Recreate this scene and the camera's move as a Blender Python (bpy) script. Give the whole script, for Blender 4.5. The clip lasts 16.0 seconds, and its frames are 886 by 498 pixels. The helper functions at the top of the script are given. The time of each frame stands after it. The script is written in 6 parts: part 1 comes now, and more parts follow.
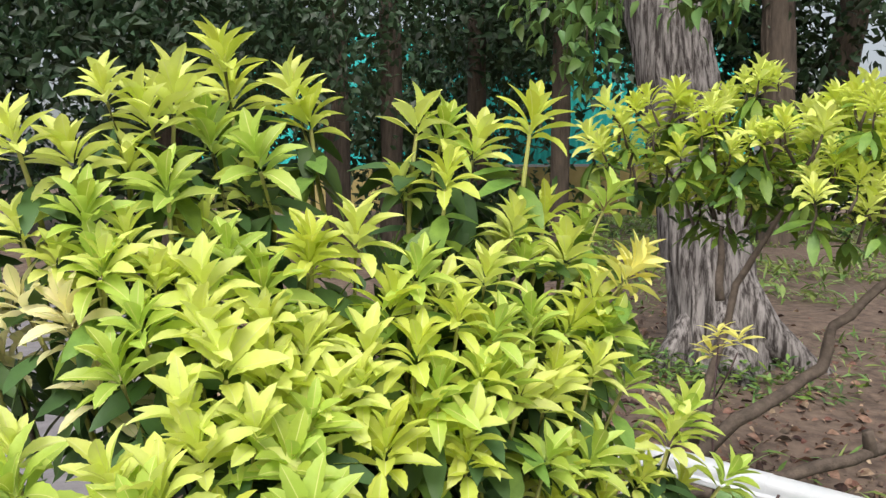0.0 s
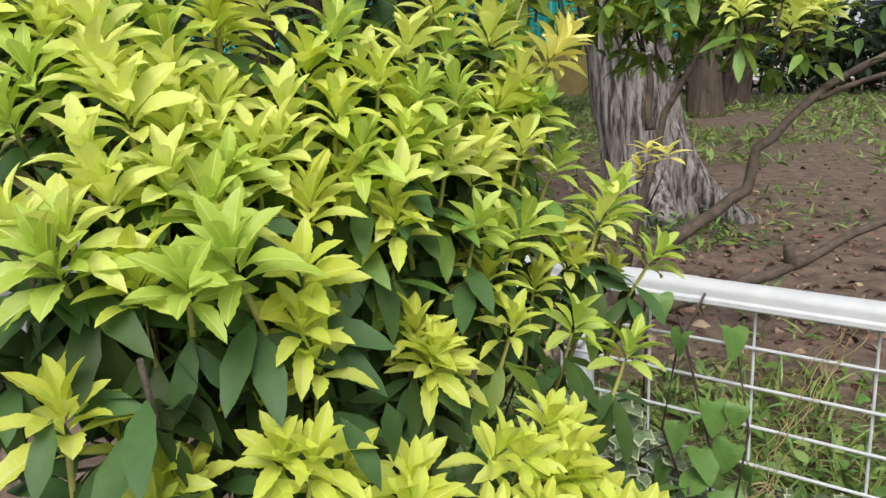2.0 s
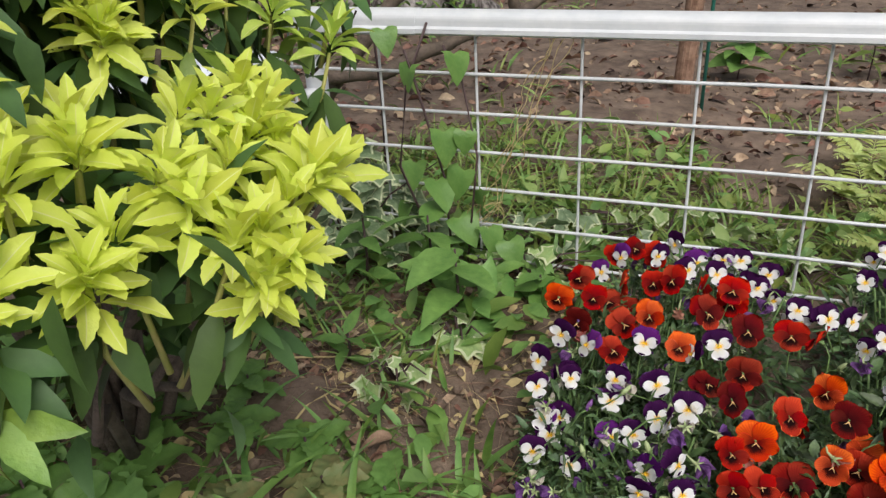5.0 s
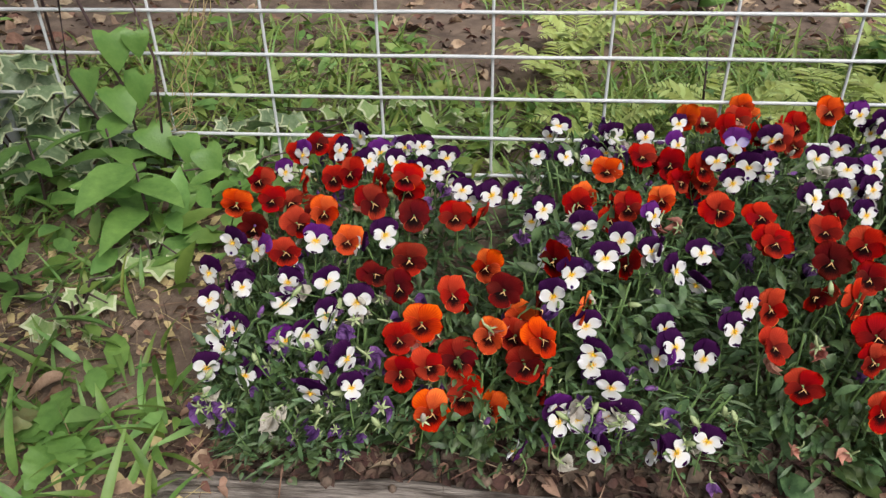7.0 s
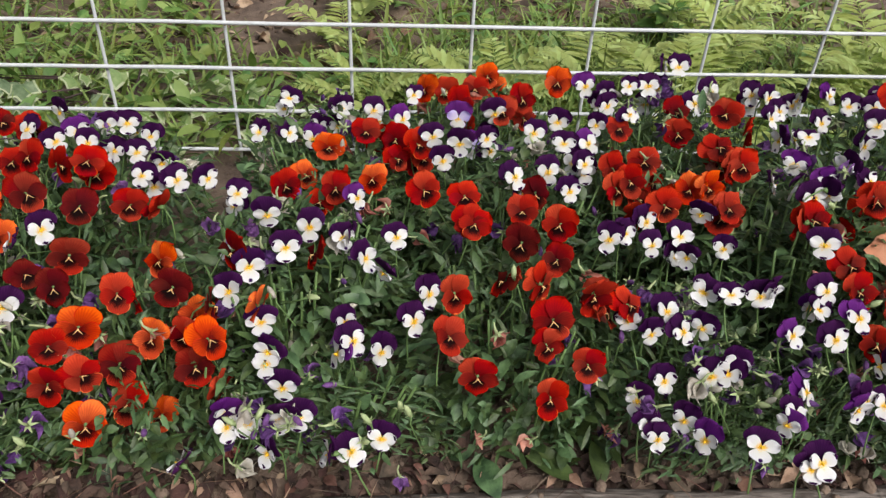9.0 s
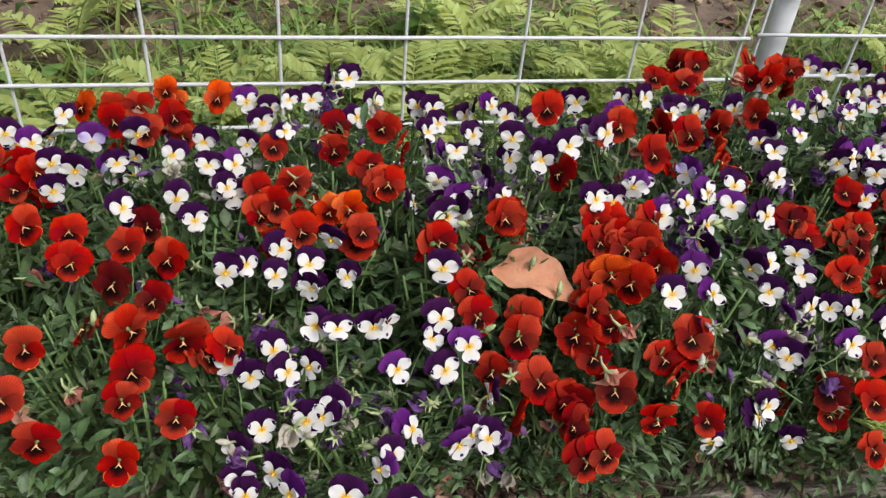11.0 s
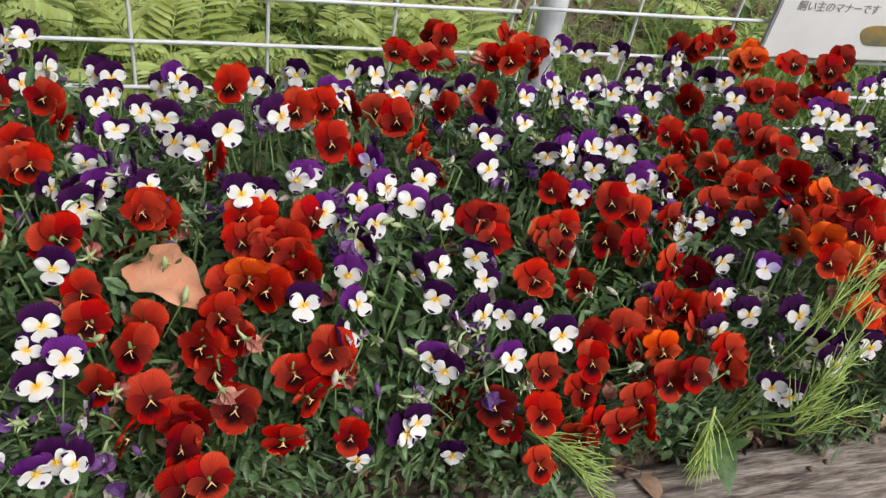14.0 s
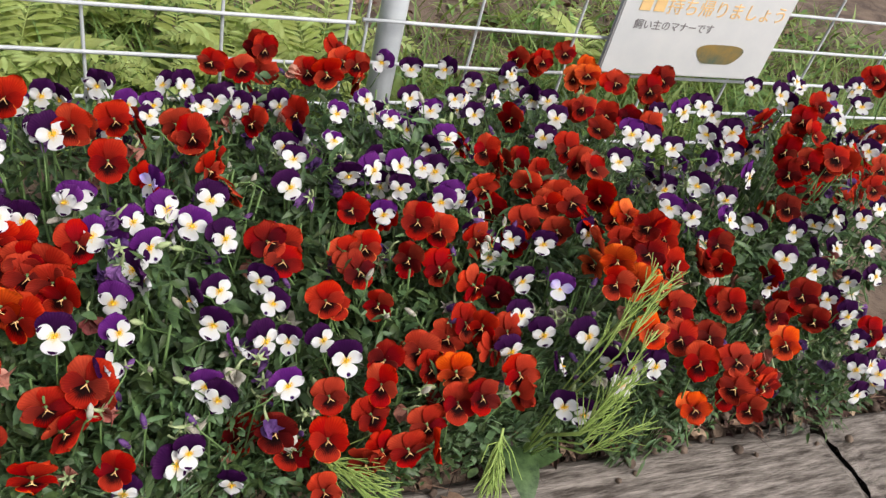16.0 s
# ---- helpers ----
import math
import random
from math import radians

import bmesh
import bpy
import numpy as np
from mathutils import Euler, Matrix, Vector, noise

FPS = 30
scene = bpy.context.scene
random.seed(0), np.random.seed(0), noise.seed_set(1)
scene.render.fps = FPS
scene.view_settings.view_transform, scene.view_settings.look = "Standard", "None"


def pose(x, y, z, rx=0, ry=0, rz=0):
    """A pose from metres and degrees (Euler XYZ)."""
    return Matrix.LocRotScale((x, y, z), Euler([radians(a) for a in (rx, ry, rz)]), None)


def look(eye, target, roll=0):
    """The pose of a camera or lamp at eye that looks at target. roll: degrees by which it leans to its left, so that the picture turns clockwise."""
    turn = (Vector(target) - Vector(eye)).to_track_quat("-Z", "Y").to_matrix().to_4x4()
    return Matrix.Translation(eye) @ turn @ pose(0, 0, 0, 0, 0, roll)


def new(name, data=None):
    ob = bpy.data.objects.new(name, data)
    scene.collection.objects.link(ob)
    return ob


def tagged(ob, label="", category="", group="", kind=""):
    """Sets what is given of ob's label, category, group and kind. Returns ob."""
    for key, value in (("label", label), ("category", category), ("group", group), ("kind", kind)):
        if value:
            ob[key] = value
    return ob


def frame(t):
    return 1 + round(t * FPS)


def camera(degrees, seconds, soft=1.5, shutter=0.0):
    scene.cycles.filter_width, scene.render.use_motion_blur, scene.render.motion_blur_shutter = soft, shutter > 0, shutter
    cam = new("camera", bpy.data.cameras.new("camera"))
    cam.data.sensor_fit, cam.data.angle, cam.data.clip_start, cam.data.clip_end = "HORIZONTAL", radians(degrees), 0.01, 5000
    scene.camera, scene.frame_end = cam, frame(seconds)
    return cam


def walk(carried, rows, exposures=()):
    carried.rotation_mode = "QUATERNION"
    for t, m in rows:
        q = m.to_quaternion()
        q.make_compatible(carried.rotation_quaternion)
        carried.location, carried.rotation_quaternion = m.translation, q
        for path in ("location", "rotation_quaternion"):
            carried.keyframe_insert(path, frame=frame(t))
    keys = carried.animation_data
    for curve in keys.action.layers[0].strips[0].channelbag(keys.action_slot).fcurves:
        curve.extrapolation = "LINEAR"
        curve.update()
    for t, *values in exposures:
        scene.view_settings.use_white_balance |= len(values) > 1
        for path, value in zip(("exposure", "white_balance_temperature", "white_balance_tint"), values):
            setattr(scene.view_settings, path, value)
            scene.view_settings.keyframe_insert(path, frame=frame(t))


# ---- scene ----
cam = camera(59.2, 16.0, soft=1.4)
PATH = [
    (0, (0.797, -1.402, 1.109), (-0.567, 0.049, 0.93), 0.0),
    (0.5, (0.801, -1.391, 1.092), (-0.505, 0.108, 0.873), -0.6),
    (1, (0.796, -1.396, 1.058), (-0.468, 0.126, 0.77), -1.1),
    (1.5, (0.793, -1.4, 1.016), (-0.45, 0.126, 0.66), -1.3),
    (2, (0.805, -1.393, 0.975), (-0.417, 0.125, 0.524), -2.3),
    (2.5, (0.82, -1.384, 0.939), (-0.371, 0.134, 0.413), -3.1),
    (3, (0.832, -1.363, 0.892), (-0.313, 0.151, 0.261), -3.0),
    (3.2, (0.831, -1.349, 0.881), (-0.279, 0.165, 0.192), -2.8),
    (5.3, (0.895, -1.386, 0.801), (0.287, 0.291, -0.104), -3.5),
    (5.5, (0.905, -1.375, 0.799), (0.346, 0.304, -0.133), -3.7),
    (6, (0.94, -1.349, 0.782), (0.52, 0.336, -0.21), -3.5),
    (6.5, (0.982, -1.325, 0.77), (0.695, 0.347, -0.288), -2.4),
    (7, (1.028, -1.31, 0.771), (0.874, 0.352, -0.331), -1.2),
    (7.5, (1.089, -1.301, 0.776), (1.021, 0.357, -0.34), -0.2),
    (8, (1.149, -1.281, 0.779), (1.111, 0.369, -0.35), -0.1),
    (8.5, (1.177, -1.249, 0.77), (1.218, 0.379, -0.391), 2.2),
    (9, (1.264, -1.234, 0.77), (1.4, 0.367, -0.422), 2.8),
    (9.5, (1.359, -1.224, 0.772), (1.568, 0.367, -0.422), 3.8),
    (10, (1.44, -1.215, 0.775), (1.72, 0.383, -0.394), 4.6),
    (10.2, (1.473, -1.209, 0.773), (1.779, 0.384, -0.397), 4.8),
    (12.3, (1.733, -1.164, 0.785), (2.262, 0.336, -0.427), 7.7),
    (12.5, (1.753, -1.16, 0.788), (2.296, 0.329, -0.431), 8.2),
    (13, (1.799, -1.158, 0.788), (2.36, 0.313, -0.445), 9.3),
    (13.5, (1.849, -1.152, 0.795), (2.425, 0.299, -0.455), 10.6),
    (14, (1.895, -1.157, 0.803), (2.475, 0.279, -0.461), 11.9),
    (14.5, (1.94, -1.162, 0.801), (2.54, 0.246, -0.486), 13.8),
    (15, (1.98, -1.157, 0.807), (2.6, 0.226, -0.499), 15.0),
    (15.5, (2.014, -1.159, 0.826), (2.693, 0.207, -0.468), 16.2),
    (16, (2.04, -1.171, 0.849), (2.802, 0.202, -0.389), 16.4),
]
walk(cam, [(t, look(eye, target, roll)) for t, eye, target, roll in PATH],
     exposures=[(0, 0.62), (1.5, 0.51), (3.0, 0.33), (5.5, 0.33), (6.5, 0.40), (9.0, 0.46), (12.5, 0.48), (14.0, 0.48), (16.0, 0.55)])

# ---- world, sun and exposure ----
world = bpy.data.worlds.new("overcast_sky")
scene.world = world
world.use_nodes = True
wn, wl = world.node_tree.nodes, world.node_tree.links
sky = wn.new("ShaderNodeTexSky")
sky.sky_type = "NISHITA"
sky.sun_disc = False
sky.sun_elevation = radians(51)
sky.sun_rotation = radians(146)
sky.air_density, sky.dust_density = 1.0, 4.0
soften = wn.new("ShaderNodeHueSaturation")
soften.inputs["Saturation"].default_value = 0.42
wn["Background"].inputs["Strength"].default_value = 0.10
wl.new(sky.outputs["Color"], soften.inputs["Color"])
wl.new(soften.outputs["Color"], wn["Background"].inputs["Color"])
sun = new("sun", bpy.data.lights.new("sun", "SUN"))
sun.data.energy, sun.data.angle, sun.data.color = 1.9, radians(38), (1.0, 0.97, 0.94)
sun.matrix_world = look((3.2, -4.0, 6.0), (0.5, 0.0, 0.0))

# ---- materials ----


def material(name, colour, rough=0.6, noise_scale=30.0, colour2=None, bump=0.0, bump_scale=200.0, translucent=0.0,
             vary=0.0, island=0.0, metal=0.0, stretch=(1, 1, 1), spec=0.5, coat=0.0, edge=0.14):
    """A node material: two colours mixed by noise at two scales, varied by object or island, with a fine bump."""
    m = bpy.data.materials.new(name)
    m.use_nodes = True
    n, l = m.node_tree.nodes, m.node_tree.links
    b = n["Principled BSDF"]
    b.inputs["Roughness"].default_value = rough
    b.inputs["Metallic"].default_value = metal
    b.inputs["Specular IOR Level"].default_value = spec
    tc = n.new("ShaderNodeTexCoord")
    mp = n.new("ShaderNodeMapping")
    mp.inputs["Scale"].default_value = stretch
    l.new(tc.outputs["Object"], mp.inputs["Vector"])
    big = n.new("ShaderNodeTexNoise")
    big.inputs["Scale"].default_value = noise_scale
    big.inputs["Detail"].default_value = 6
    big.inputs["Roughness"].default_value = 0.65
    l.new(mp.outputs["Vector"], big.inputs["Vector"])
    ramp = n.new("ShaderNodeValToRGB")
    ramp.color_ramp.elements[0].position, ramp.color_ramp.elements[1].position = 0.5 - edge, 0.5 + edge
    ramp.color_ramp.elements[0].color = (*colour, 1)
    ramp.color_ramp.elements[1].color = (*(colour2 or [c * 1.25 for c in colour]), 1)
    l.new(big.outputs["Fac"], ramp.inputs["Fac"])
    hue = n.new("ShaderNodeHueSaturation")
    l.new(ramp.outputs["Color"], hue.inputs["Color"])
    source = None
    if vary:
        source = n.new("ShaderNodeObjectInfo").outputs["Random"]
        amount = vary
    if island:
        source = n.new("ShaderNodeNewGeometry").outputs["Random Per Island"]
        amount = island
    if source:
        for sock, mid, k in (("Value", 1.0, amount), ("Hue", 0.5, amount * 0.06), ("Saturation", 1.0, -amount * 0.3)):
            mr = n.new("ShaderNodeMapRange")
            mr.inputs["To Min"].default_value, mr.inputs["To Max"].default_value = mid - k, mid + k
            l.new(source, mr.inputs["Value"])
            l.new(mr.outputs["Result"], hue.inputs[sock])
    l.new(hue.outputs["Color"], b.inputs["Base Color"])
    if bump:
        fine = n.new("ShaderNodeTexNoise")
        fine.inputs["Scale"].default_value = bump_scale
        fine.inputs["Detail"].default_value = 4
        l.new(mp.outputs["Vector"], fine.inputs["Vector"])
        bm_node = n.new("ShaderNodeBump")
        bm_node.inputs["Strength"].default_value = bump
        bm_node.inputs["Distance"].default_value = 0.004
        l.new(fine.outputs["Fac"], bm_node.inputs["Height"])
        l.new(bm_node.outputs["Normal"], b.inputs["Normal"])
    if coat:
        b.inputs["Coat Weight"].default_value = coat
        b.inputs["Coat Roughness"].default_value = 0.25
    if translucent:
        tr = n.new("ShaderNodeBsdfTranslucent")
        mix = n.new("ShaderNodeMixShader")
        mix.inputs["Fac"].default_value = translucent
        l.new(hue.outputs["Color"], tr.inputs["Color"])
        l.new(b.outputs["BSDF"], mix.inputs[1])
        l.new(tr.outputs["BSDF"], mix.inputs[2])
        l.new(mix.outputs["Shader"], n["Material Output"].inputs["Surface"])
    return m


def petal_material(name, inner, rim, start, end, eye=None, eye_size=0.0, wave=160.0):
    """A petal: the heart of the flower in one colour, the rim in another, faint rays, all by distance from the flower's middle."""
    m = material(name, rim, 0.75, 60, None, 0.15, 400, 0.22, vary=0.10, spec=0.08)
    n, l = m.node_tree.nodes, m.node_tree.links
    tc = n.new("ShaderNodeTexCoord")
    ln = n.new("ShaderNodeVectorMath")
    ln.operation = "LENGTH"
    l.new(tc.outputs["Object"], ln.inputs[0])
    nz = n.new("ShaderNodeTexNoise")
    nz.inputs["Scale"].default_value = wave
    l.new(tc.outputs["Object"], nz.inputs["Vector"])
    ad = n.new("ShaderNodeMath")
    ad.operation = "MULTIPLY_ADD"
    ad.inputs[1].default_value, ad.inputs[2].default_value = 0.008, -0.004
    l.new(nz.outputs["Fac"], ad.inputs[0])
    # rays that fringe the dark heart
    sp = n.new("ShaderNodeSeparateXYZ")
    l.new(tc.outputs["Object"], sp.inputs["Vector"])
    an = n.new("ShaderNodeMath")
    an.operation = "ARCTAN2"
    l.new(sp.outputs["Y"], an.inputs[0])
    l.new(sp.outputs["X"], an.inputs[1])
    fq = n.new("ShaderNodeMath")
    fq.operation = "MULTIPLY"
    fq.inputs[1].default_value = 44.0
    l.new(an.outputs["Value"], fq.inputs[0])
    sn = n.new("ShaderNodeMath")
    sn.operation = "SINE"
    l.new(fq.outputs["Value"], sn.inputs[0])
    ry = n.new("ShaderNodeMath")
    ry.operation = "MULTIPLY_ADD"
    ry.inputs[1].default_value = 0.0022
    l.new(sn.outputs["Value"], ry.inputs[0])
    l.new(ln.outputs["Value"], ry.inputs[2])
    sm = n.new("ShaderNodeMath")
    sm.operation = "ADD"
    l.new(ry.outputs["Value"], sm.inputs[0])
    l.new(ad.outputs["Value"], sm.inputs[1])
    mr = n.new("ShaderNodeMapRange")
    mr.inputs["From Min"].default_value, mr.inputs["From Max"].default_value = start, end
    l.new(sm.outputs["Value"], mr.inputs["Value"])
    ramp = [x for x in n if x.bl_idname == "ShaderNodeValToRGB"][0]
    ramp.color_ramp.elements[0].position, ramp.color_ramp.elements[1].position = 0.0, 1.0
    ramp.color_ramp.elements[0].color = (*inner, 1)
    ramp.color_ramp.elements[1].color = (*rim, 1)
    if eye:
        e = ramp.color_ramp.elements.new(eye_size)
        e.color = (*inner, 1)
        ramp.color_ramp.elements[0].color = (*eye, 1)
        ramp.color_ramp.elements[0].position = eye_size * 0.72
    if not eye and max(rim) < 0.7 and start < 0.008:
        # a thin paler margin
        body = ramp.color_ramp.elements.new(0.78)
        body.color = (*rim, 1)
        ramp.color_ramp.elements[-1].color = (min(1, rim[0] * 1.25 + 0.01), rim[1] * 1.7 + 0.006, rim[2] * 1.3 + 0.002, 1)
    l.new(mr.outputs["Result"], ramp.inputs["Fac"])
    return m


SOIL = material("damp_brown_soil", (0.085, 0.057, 0.042), 0.95, 11, (0.21, 0.150, 0.110), 1.0, 170)
PAVING = material("grey_asphalt_path", (0.19, 0.175, 0.18), 0.9, 14, (0.25, 0.235, 0.24), 0.6, 260)
SLEEPER = material("weathered_grey_sleeper", (0.060, 0.046, 0.037), 0.9, 15, (0.29, 0.25, 0.22), 1.0, 40, stretch=(1, 6, 6), edge=0.13)
WHITE = material("white_coated_steel", (0.54, 0.56, 0.58), 0.4, 20, (0.62, 0.63, 0.64), 0.05, 90)
GALV = material("pale_grey_steel_post", (0.58, 0.60, 0.63), 0.42, 25, (0.68, 0.70, 0.72), 0.05, 90)
LIME = material("lime_young_leaf", (0.66, 0.74, 0.10), 0.45, 18, (0.77, 0.83, 0.18), 0.25, 260, 0.45, island=0.12)
PALE = material("pale_yellow_young_leaf", (0.75, 0.82, 0.18), 0.5, 18, (0.82, 0.87, 0.29), 0.25, 260, 0.42, island=0.1)
FRESH = material("fresh_green_leaf", (0.46, 0.61, 0.09), 0.42, 18, (0.59, 0.72, 0.15), 0.25, 260, 0.42, island=0.15)
CREAM = material("cream_young_leaf", (0.93, 0.86, 0.54), 0.5, 18, (0.93, 0.90, 0.46), 0.2, 260, 0.38, island=0.1)
YELLOW = material("golden_young_leaf", (0.86, 0.80, 0.20), 0.5, 18, (0.90, 0.86, 0.34), 0.2, 260, 0.4, island=0.1)
MIDRIB = material("pale_leaf_midrib", (0.72, 0.76, 0.26), 0.5, 40, (0.80, 0.82, 0.36), 0.1, 200, 0.4)
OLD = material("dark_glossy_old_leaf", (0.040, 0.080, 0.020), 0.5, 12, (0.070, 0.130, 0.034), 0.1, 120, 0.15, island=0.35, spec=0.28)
MIDLEAF = material("mid_green_leaf", (0.12, 0.22, 0.03), 0.5, 20, (0.22, 0.34, 0.05), 0.3, 200, 0.25, island=0.25)
TWIG = material("grey_brown_twig", (0.06, 0.044, 0.033), 0.85, 40, (0.13, 0.098, 0.074), 0.7, 220)
GREENSTEM = material("yellow_green_stem", (0.30, 0.34, 0.07), 0.6, 60, (0.40, 0.36, 0.12), 0.2, 200)
BARK = material("ridged_grey_bark", (0.030, 0.023, 0.020), 0.95, 40, (0.27, 0.245, 0.23), 1.0, 60, stretch=(1, 1, 0.10), edge=0.10)
BARK_DARK = material("dark_brown_bark", (0.05, 0.037, 0.028), 0.95, 10, (0.11, 0.085, 0.062), 1.0, 30, stretch=(1, 1, 0.25))
VIOLA_LEAF = material("viola_leaf", (0.030, 0.060, 0.020), 0.48, 40, (0.112, 0.185, 0.062), 0.25, 200, 0.2, island=0.45)
VIOLA_STEM = material("viola_stem", (0.10, 0.17, 0.05), 0.6, 60)
BUD = material("pale_green_bud", (0.24, 0.32, 0.13), 0.6, 60, (0.42, 0.47, 0.25), 0.2, 200)
WILTED = material("wilted_pink_petal", (0.36, 0.10, 0.075), 0.75, 80, (0.50, 0.22, 0.17), 0.4, 200, 0.2, vary=0.25)
WILTED_WHITE = material("wilted_cream_petal", (0.42, 0.38, 0.30), 0.75, 120, (0.62, 0.58, 0.52), 0.4, 200, 0.2, vary=0.2)
WILTED_VIOLET = material("wilted_violet_petal", (0.06, 0.014, 0.10), 0.75, 80, (0.24, 0.10, 0.34), 0.4, 200, 0.2, vary=0.25)
EYE_YELLOW = material("yellow_flower_eye", (0.85, 0.50, 0.02), 0.6, 80)
EYE_CREAM = material("cream_flower_eye", (0.80, 0.48, 0.20), 0.6, 80)
RED = petal_material("red_petal", (0.13, 0.004, 0.002), (0.36, 0.013, 0.005), 0.004, 0.026)
SCARLET = petal_material("scarlet_petal", (0.17, 0.006, 0.003), (0.44, 0.020, 0.006), 0.004, 0.026)
CRIMSON = petal_material("crimson_petal", (0.07, 0.002, 0.002), (0.21, 0.007, 0.004), 0.004, 0.024)
DARK = petal_material("maroon_petal", (0.035, 0.001, 0.002), (0.12, 0.004, 0.004), 0.004, 0.026)
ORANGE = petal_material("orange_red_petal", (0.24, 0.012, 0.002), (0.64, 0.075, 0.008), 0.004, 0.026)
ORANGE_SIDE = petal_material("orange_brown_petal", (0.12, 0.005, 0.001), (0.50, 0.044, 0.006), 0.006, 0.024)
RED_LOW = petal_material("red_petal_with_dark_heart", (0.008, 0.0005, 0.0005), (0.36, 0.012, 0.004), 0.011, 0.019)
DARK_LOW = petal_material("maroon_petal_with_dark_heart", (0.005, 0.0005, 0.0005), (0.15, 0.005, 0.003), 0.011, 0.021)
ORANGE_LOW = petal_material("orange_petal_with_dark_heart", (0.016, 0.001, 0.0005), (0.52, 0.036, 0.006), 0.011, 0.018)
RIM_RED = material("bright_red_petal_margin", (0.50, 0.036, 0.012), 0.7, 60, None, 0.1, 400, 0.25, vary=0.15, spec=0.08)
RIM_DARK = material("dark_red_petal_margin", (0.28, 0.014, 0.007), 0.7, 60, None, 0.1, 400, 0.25, vary=0.15, spec=0.08)
RIM_ORANGE = material("pale_orange_petal_margin", (0.68, 0.12, 0.025), 0.7, 60, None, 0.1, 400, 0.25, vary=0.15, spec=0.08)
PURPLE = petal_material("deep_purple_petal", (0.012, 0.001, 0.018), (0.034, 0.003, 0.044), 0.004, 0.026)
VIOLET = petal_material("violet_petal", (0.05, 0.005, 0.09), (0.105, 0.013, 0.15), 0.004, 0.026)
LILAC = petal_material("lilac_petal", (0.66, 0.60, 0.80), (0.46, 0.36, 0.78), 0.006, 0.018)
WHITE_P = petal_material("white_petal", (0.70, 0.68, 0.62), (0.70, 0.69, 0.71), 0.004, 0.016, eye=(0.80, 0.46, 0.03), eye_size=0.06)
# white lower petals carry a small purple blotch
WHITE_LOW = petal_material("white_petal_with_blotch", (0.70, 0.68, 0.60), (0.70, 0.69, 0.71), 0.0010, 0.015, eye=(0.84, 0.50, 0.03), eye_size=0.24)
wn2, wl2 = WHITE_LOW.node_tree.nodes, WHITE_LOW.node_tree.links
blot_tc = wn2.new("ShaderNodeTexCoord")
blot_d = wn2.new("ShaderNodeVectorMath")
blot_d.operation = "DISTANCE"
blot_d.inputs[1].default_value = (0.0, -0.0152, 0.002)
wl2.new(blot_tc.outputs["Object"], blot_d.inputs[0])
blot_r = wn2.new("ShaderNodeMapRange")
blot_r.inputs["From Min"].default_value, blot_r.inputs["From Max"].default_value = 0.0020, 0.0032
wl2.new(blot_d.outputs["Value"], blot_r.inputs["Value"])
blot_m = wn2.new("ShaderNodeMix")
blot_m.data_type = "RGBA"
blot_m.inputs["A"].default_value = (0.03, 0.004, 0.07, 1)
wl2.new(blot_r.outputs["Result"], blot_m.inputs["Factor"])
blot_h = [x for x in wn2 if x.bl_idname == "ShaderNodeHueSaturation"][0]
wl2.new(blot_h.outputs["Color"], blot_m.inputs["B"])
for shader in [x for x in wn2 if x.bl_idname in ("ShaderNodeBsdfPrincipled", "ShaderNodeBsdfTranslucent")]:
    wl2.new(blot_m.outputs["Result"], shader.inputs[0])
GRASS = material("grass_blade", (0.12, 0.22, 0.045), 0.5, 12, (0.21, 0.32, 0.08), 0.1, 200, 0.25, island=0.35)
GRASS_LIGHT = material("light_grass_blade", (0.22, 0.31, 0.07), 0.5, 12, (0.30, 0.38, 0.10), 0.1, 200, 0.3, island=0.3)
FERN = material("yellow_green_fern", (0.42, 0.51, 0.14), 0.55, 20, (0.58, 0.66, 0.25), 0.2, 200, 0.35, island=0.2)
WEED = material("soft_green_weed_leaf", (0.10, 0.215, 0.045), 0.5, 20, (0.21, 0.36, 0.085), 0.3, 160, 0.32, island=0.25)
VINE = material("heart_vine_leaf", (0.10, 0.215, 0.042), 0.45, 20, (0.18, 0.31, 0.072), 0.3, 160, 0.25, island=0.2)
VINE_STEM = material("purple_brown_vine_stem", (0.055, 0.03, 0.03), 0.6, 60)
IVY = material("ivy_leaf_green", (0.10, 0.17, 0.07), 0.45, 50, (0.29, 0.36, 0.21), 0.3, 160, 0.15, island=0.3)
IVY_PALE = material("pale_ivy_leaf", (0.20, 0.32, 0.10), 0.5, 50, (0.38, 0.47, 0.19), 0.3, 160, 0.2, island=0.2)
IVY_EDGE = material("ivy_leaf_cream_edge", (0.66, 0.68, 0.46), 0.5, 60, (0.44, 0.51, 0.28), 0.2, 160, 0.2)
SEEDLING = material("bronze_green_seedling_leaf", (0.13, 0.19, 0.065), 0.5, 20, (0.25, 0.19, 0.08), 0.3, 160, 0.2, island=0.35)
LITTER = material("dry_leaf_litter", (0.17, 0.095, 0.060), 0.9, 30, (0.40, 0.26, 0.18), 0.4, 160, 0.1, island=0.5)
MULCH = material("dark_bark_mulch", (0.030, 0.019, 0.014), 0.95, 30, (0.11, 0.062, 0.045), 0.6, 160, island=0.5)
DRYLEAF = material("fallen_tan_leaf", (0.58, 0.23, 0.12), 0.7, 20, (0.66, 0.33, 0.20), 0.5, 120, 0.1)
STRAW = material("dry_straw_tendril", (0.42, 0.33, 0.16), 0.8, 60)
HORSETAIL = material("horsetail_green", (0.25, 0.37, 0.08), 0.5, 40, (0.38, 0.49, 0.13), 0.1, 200)
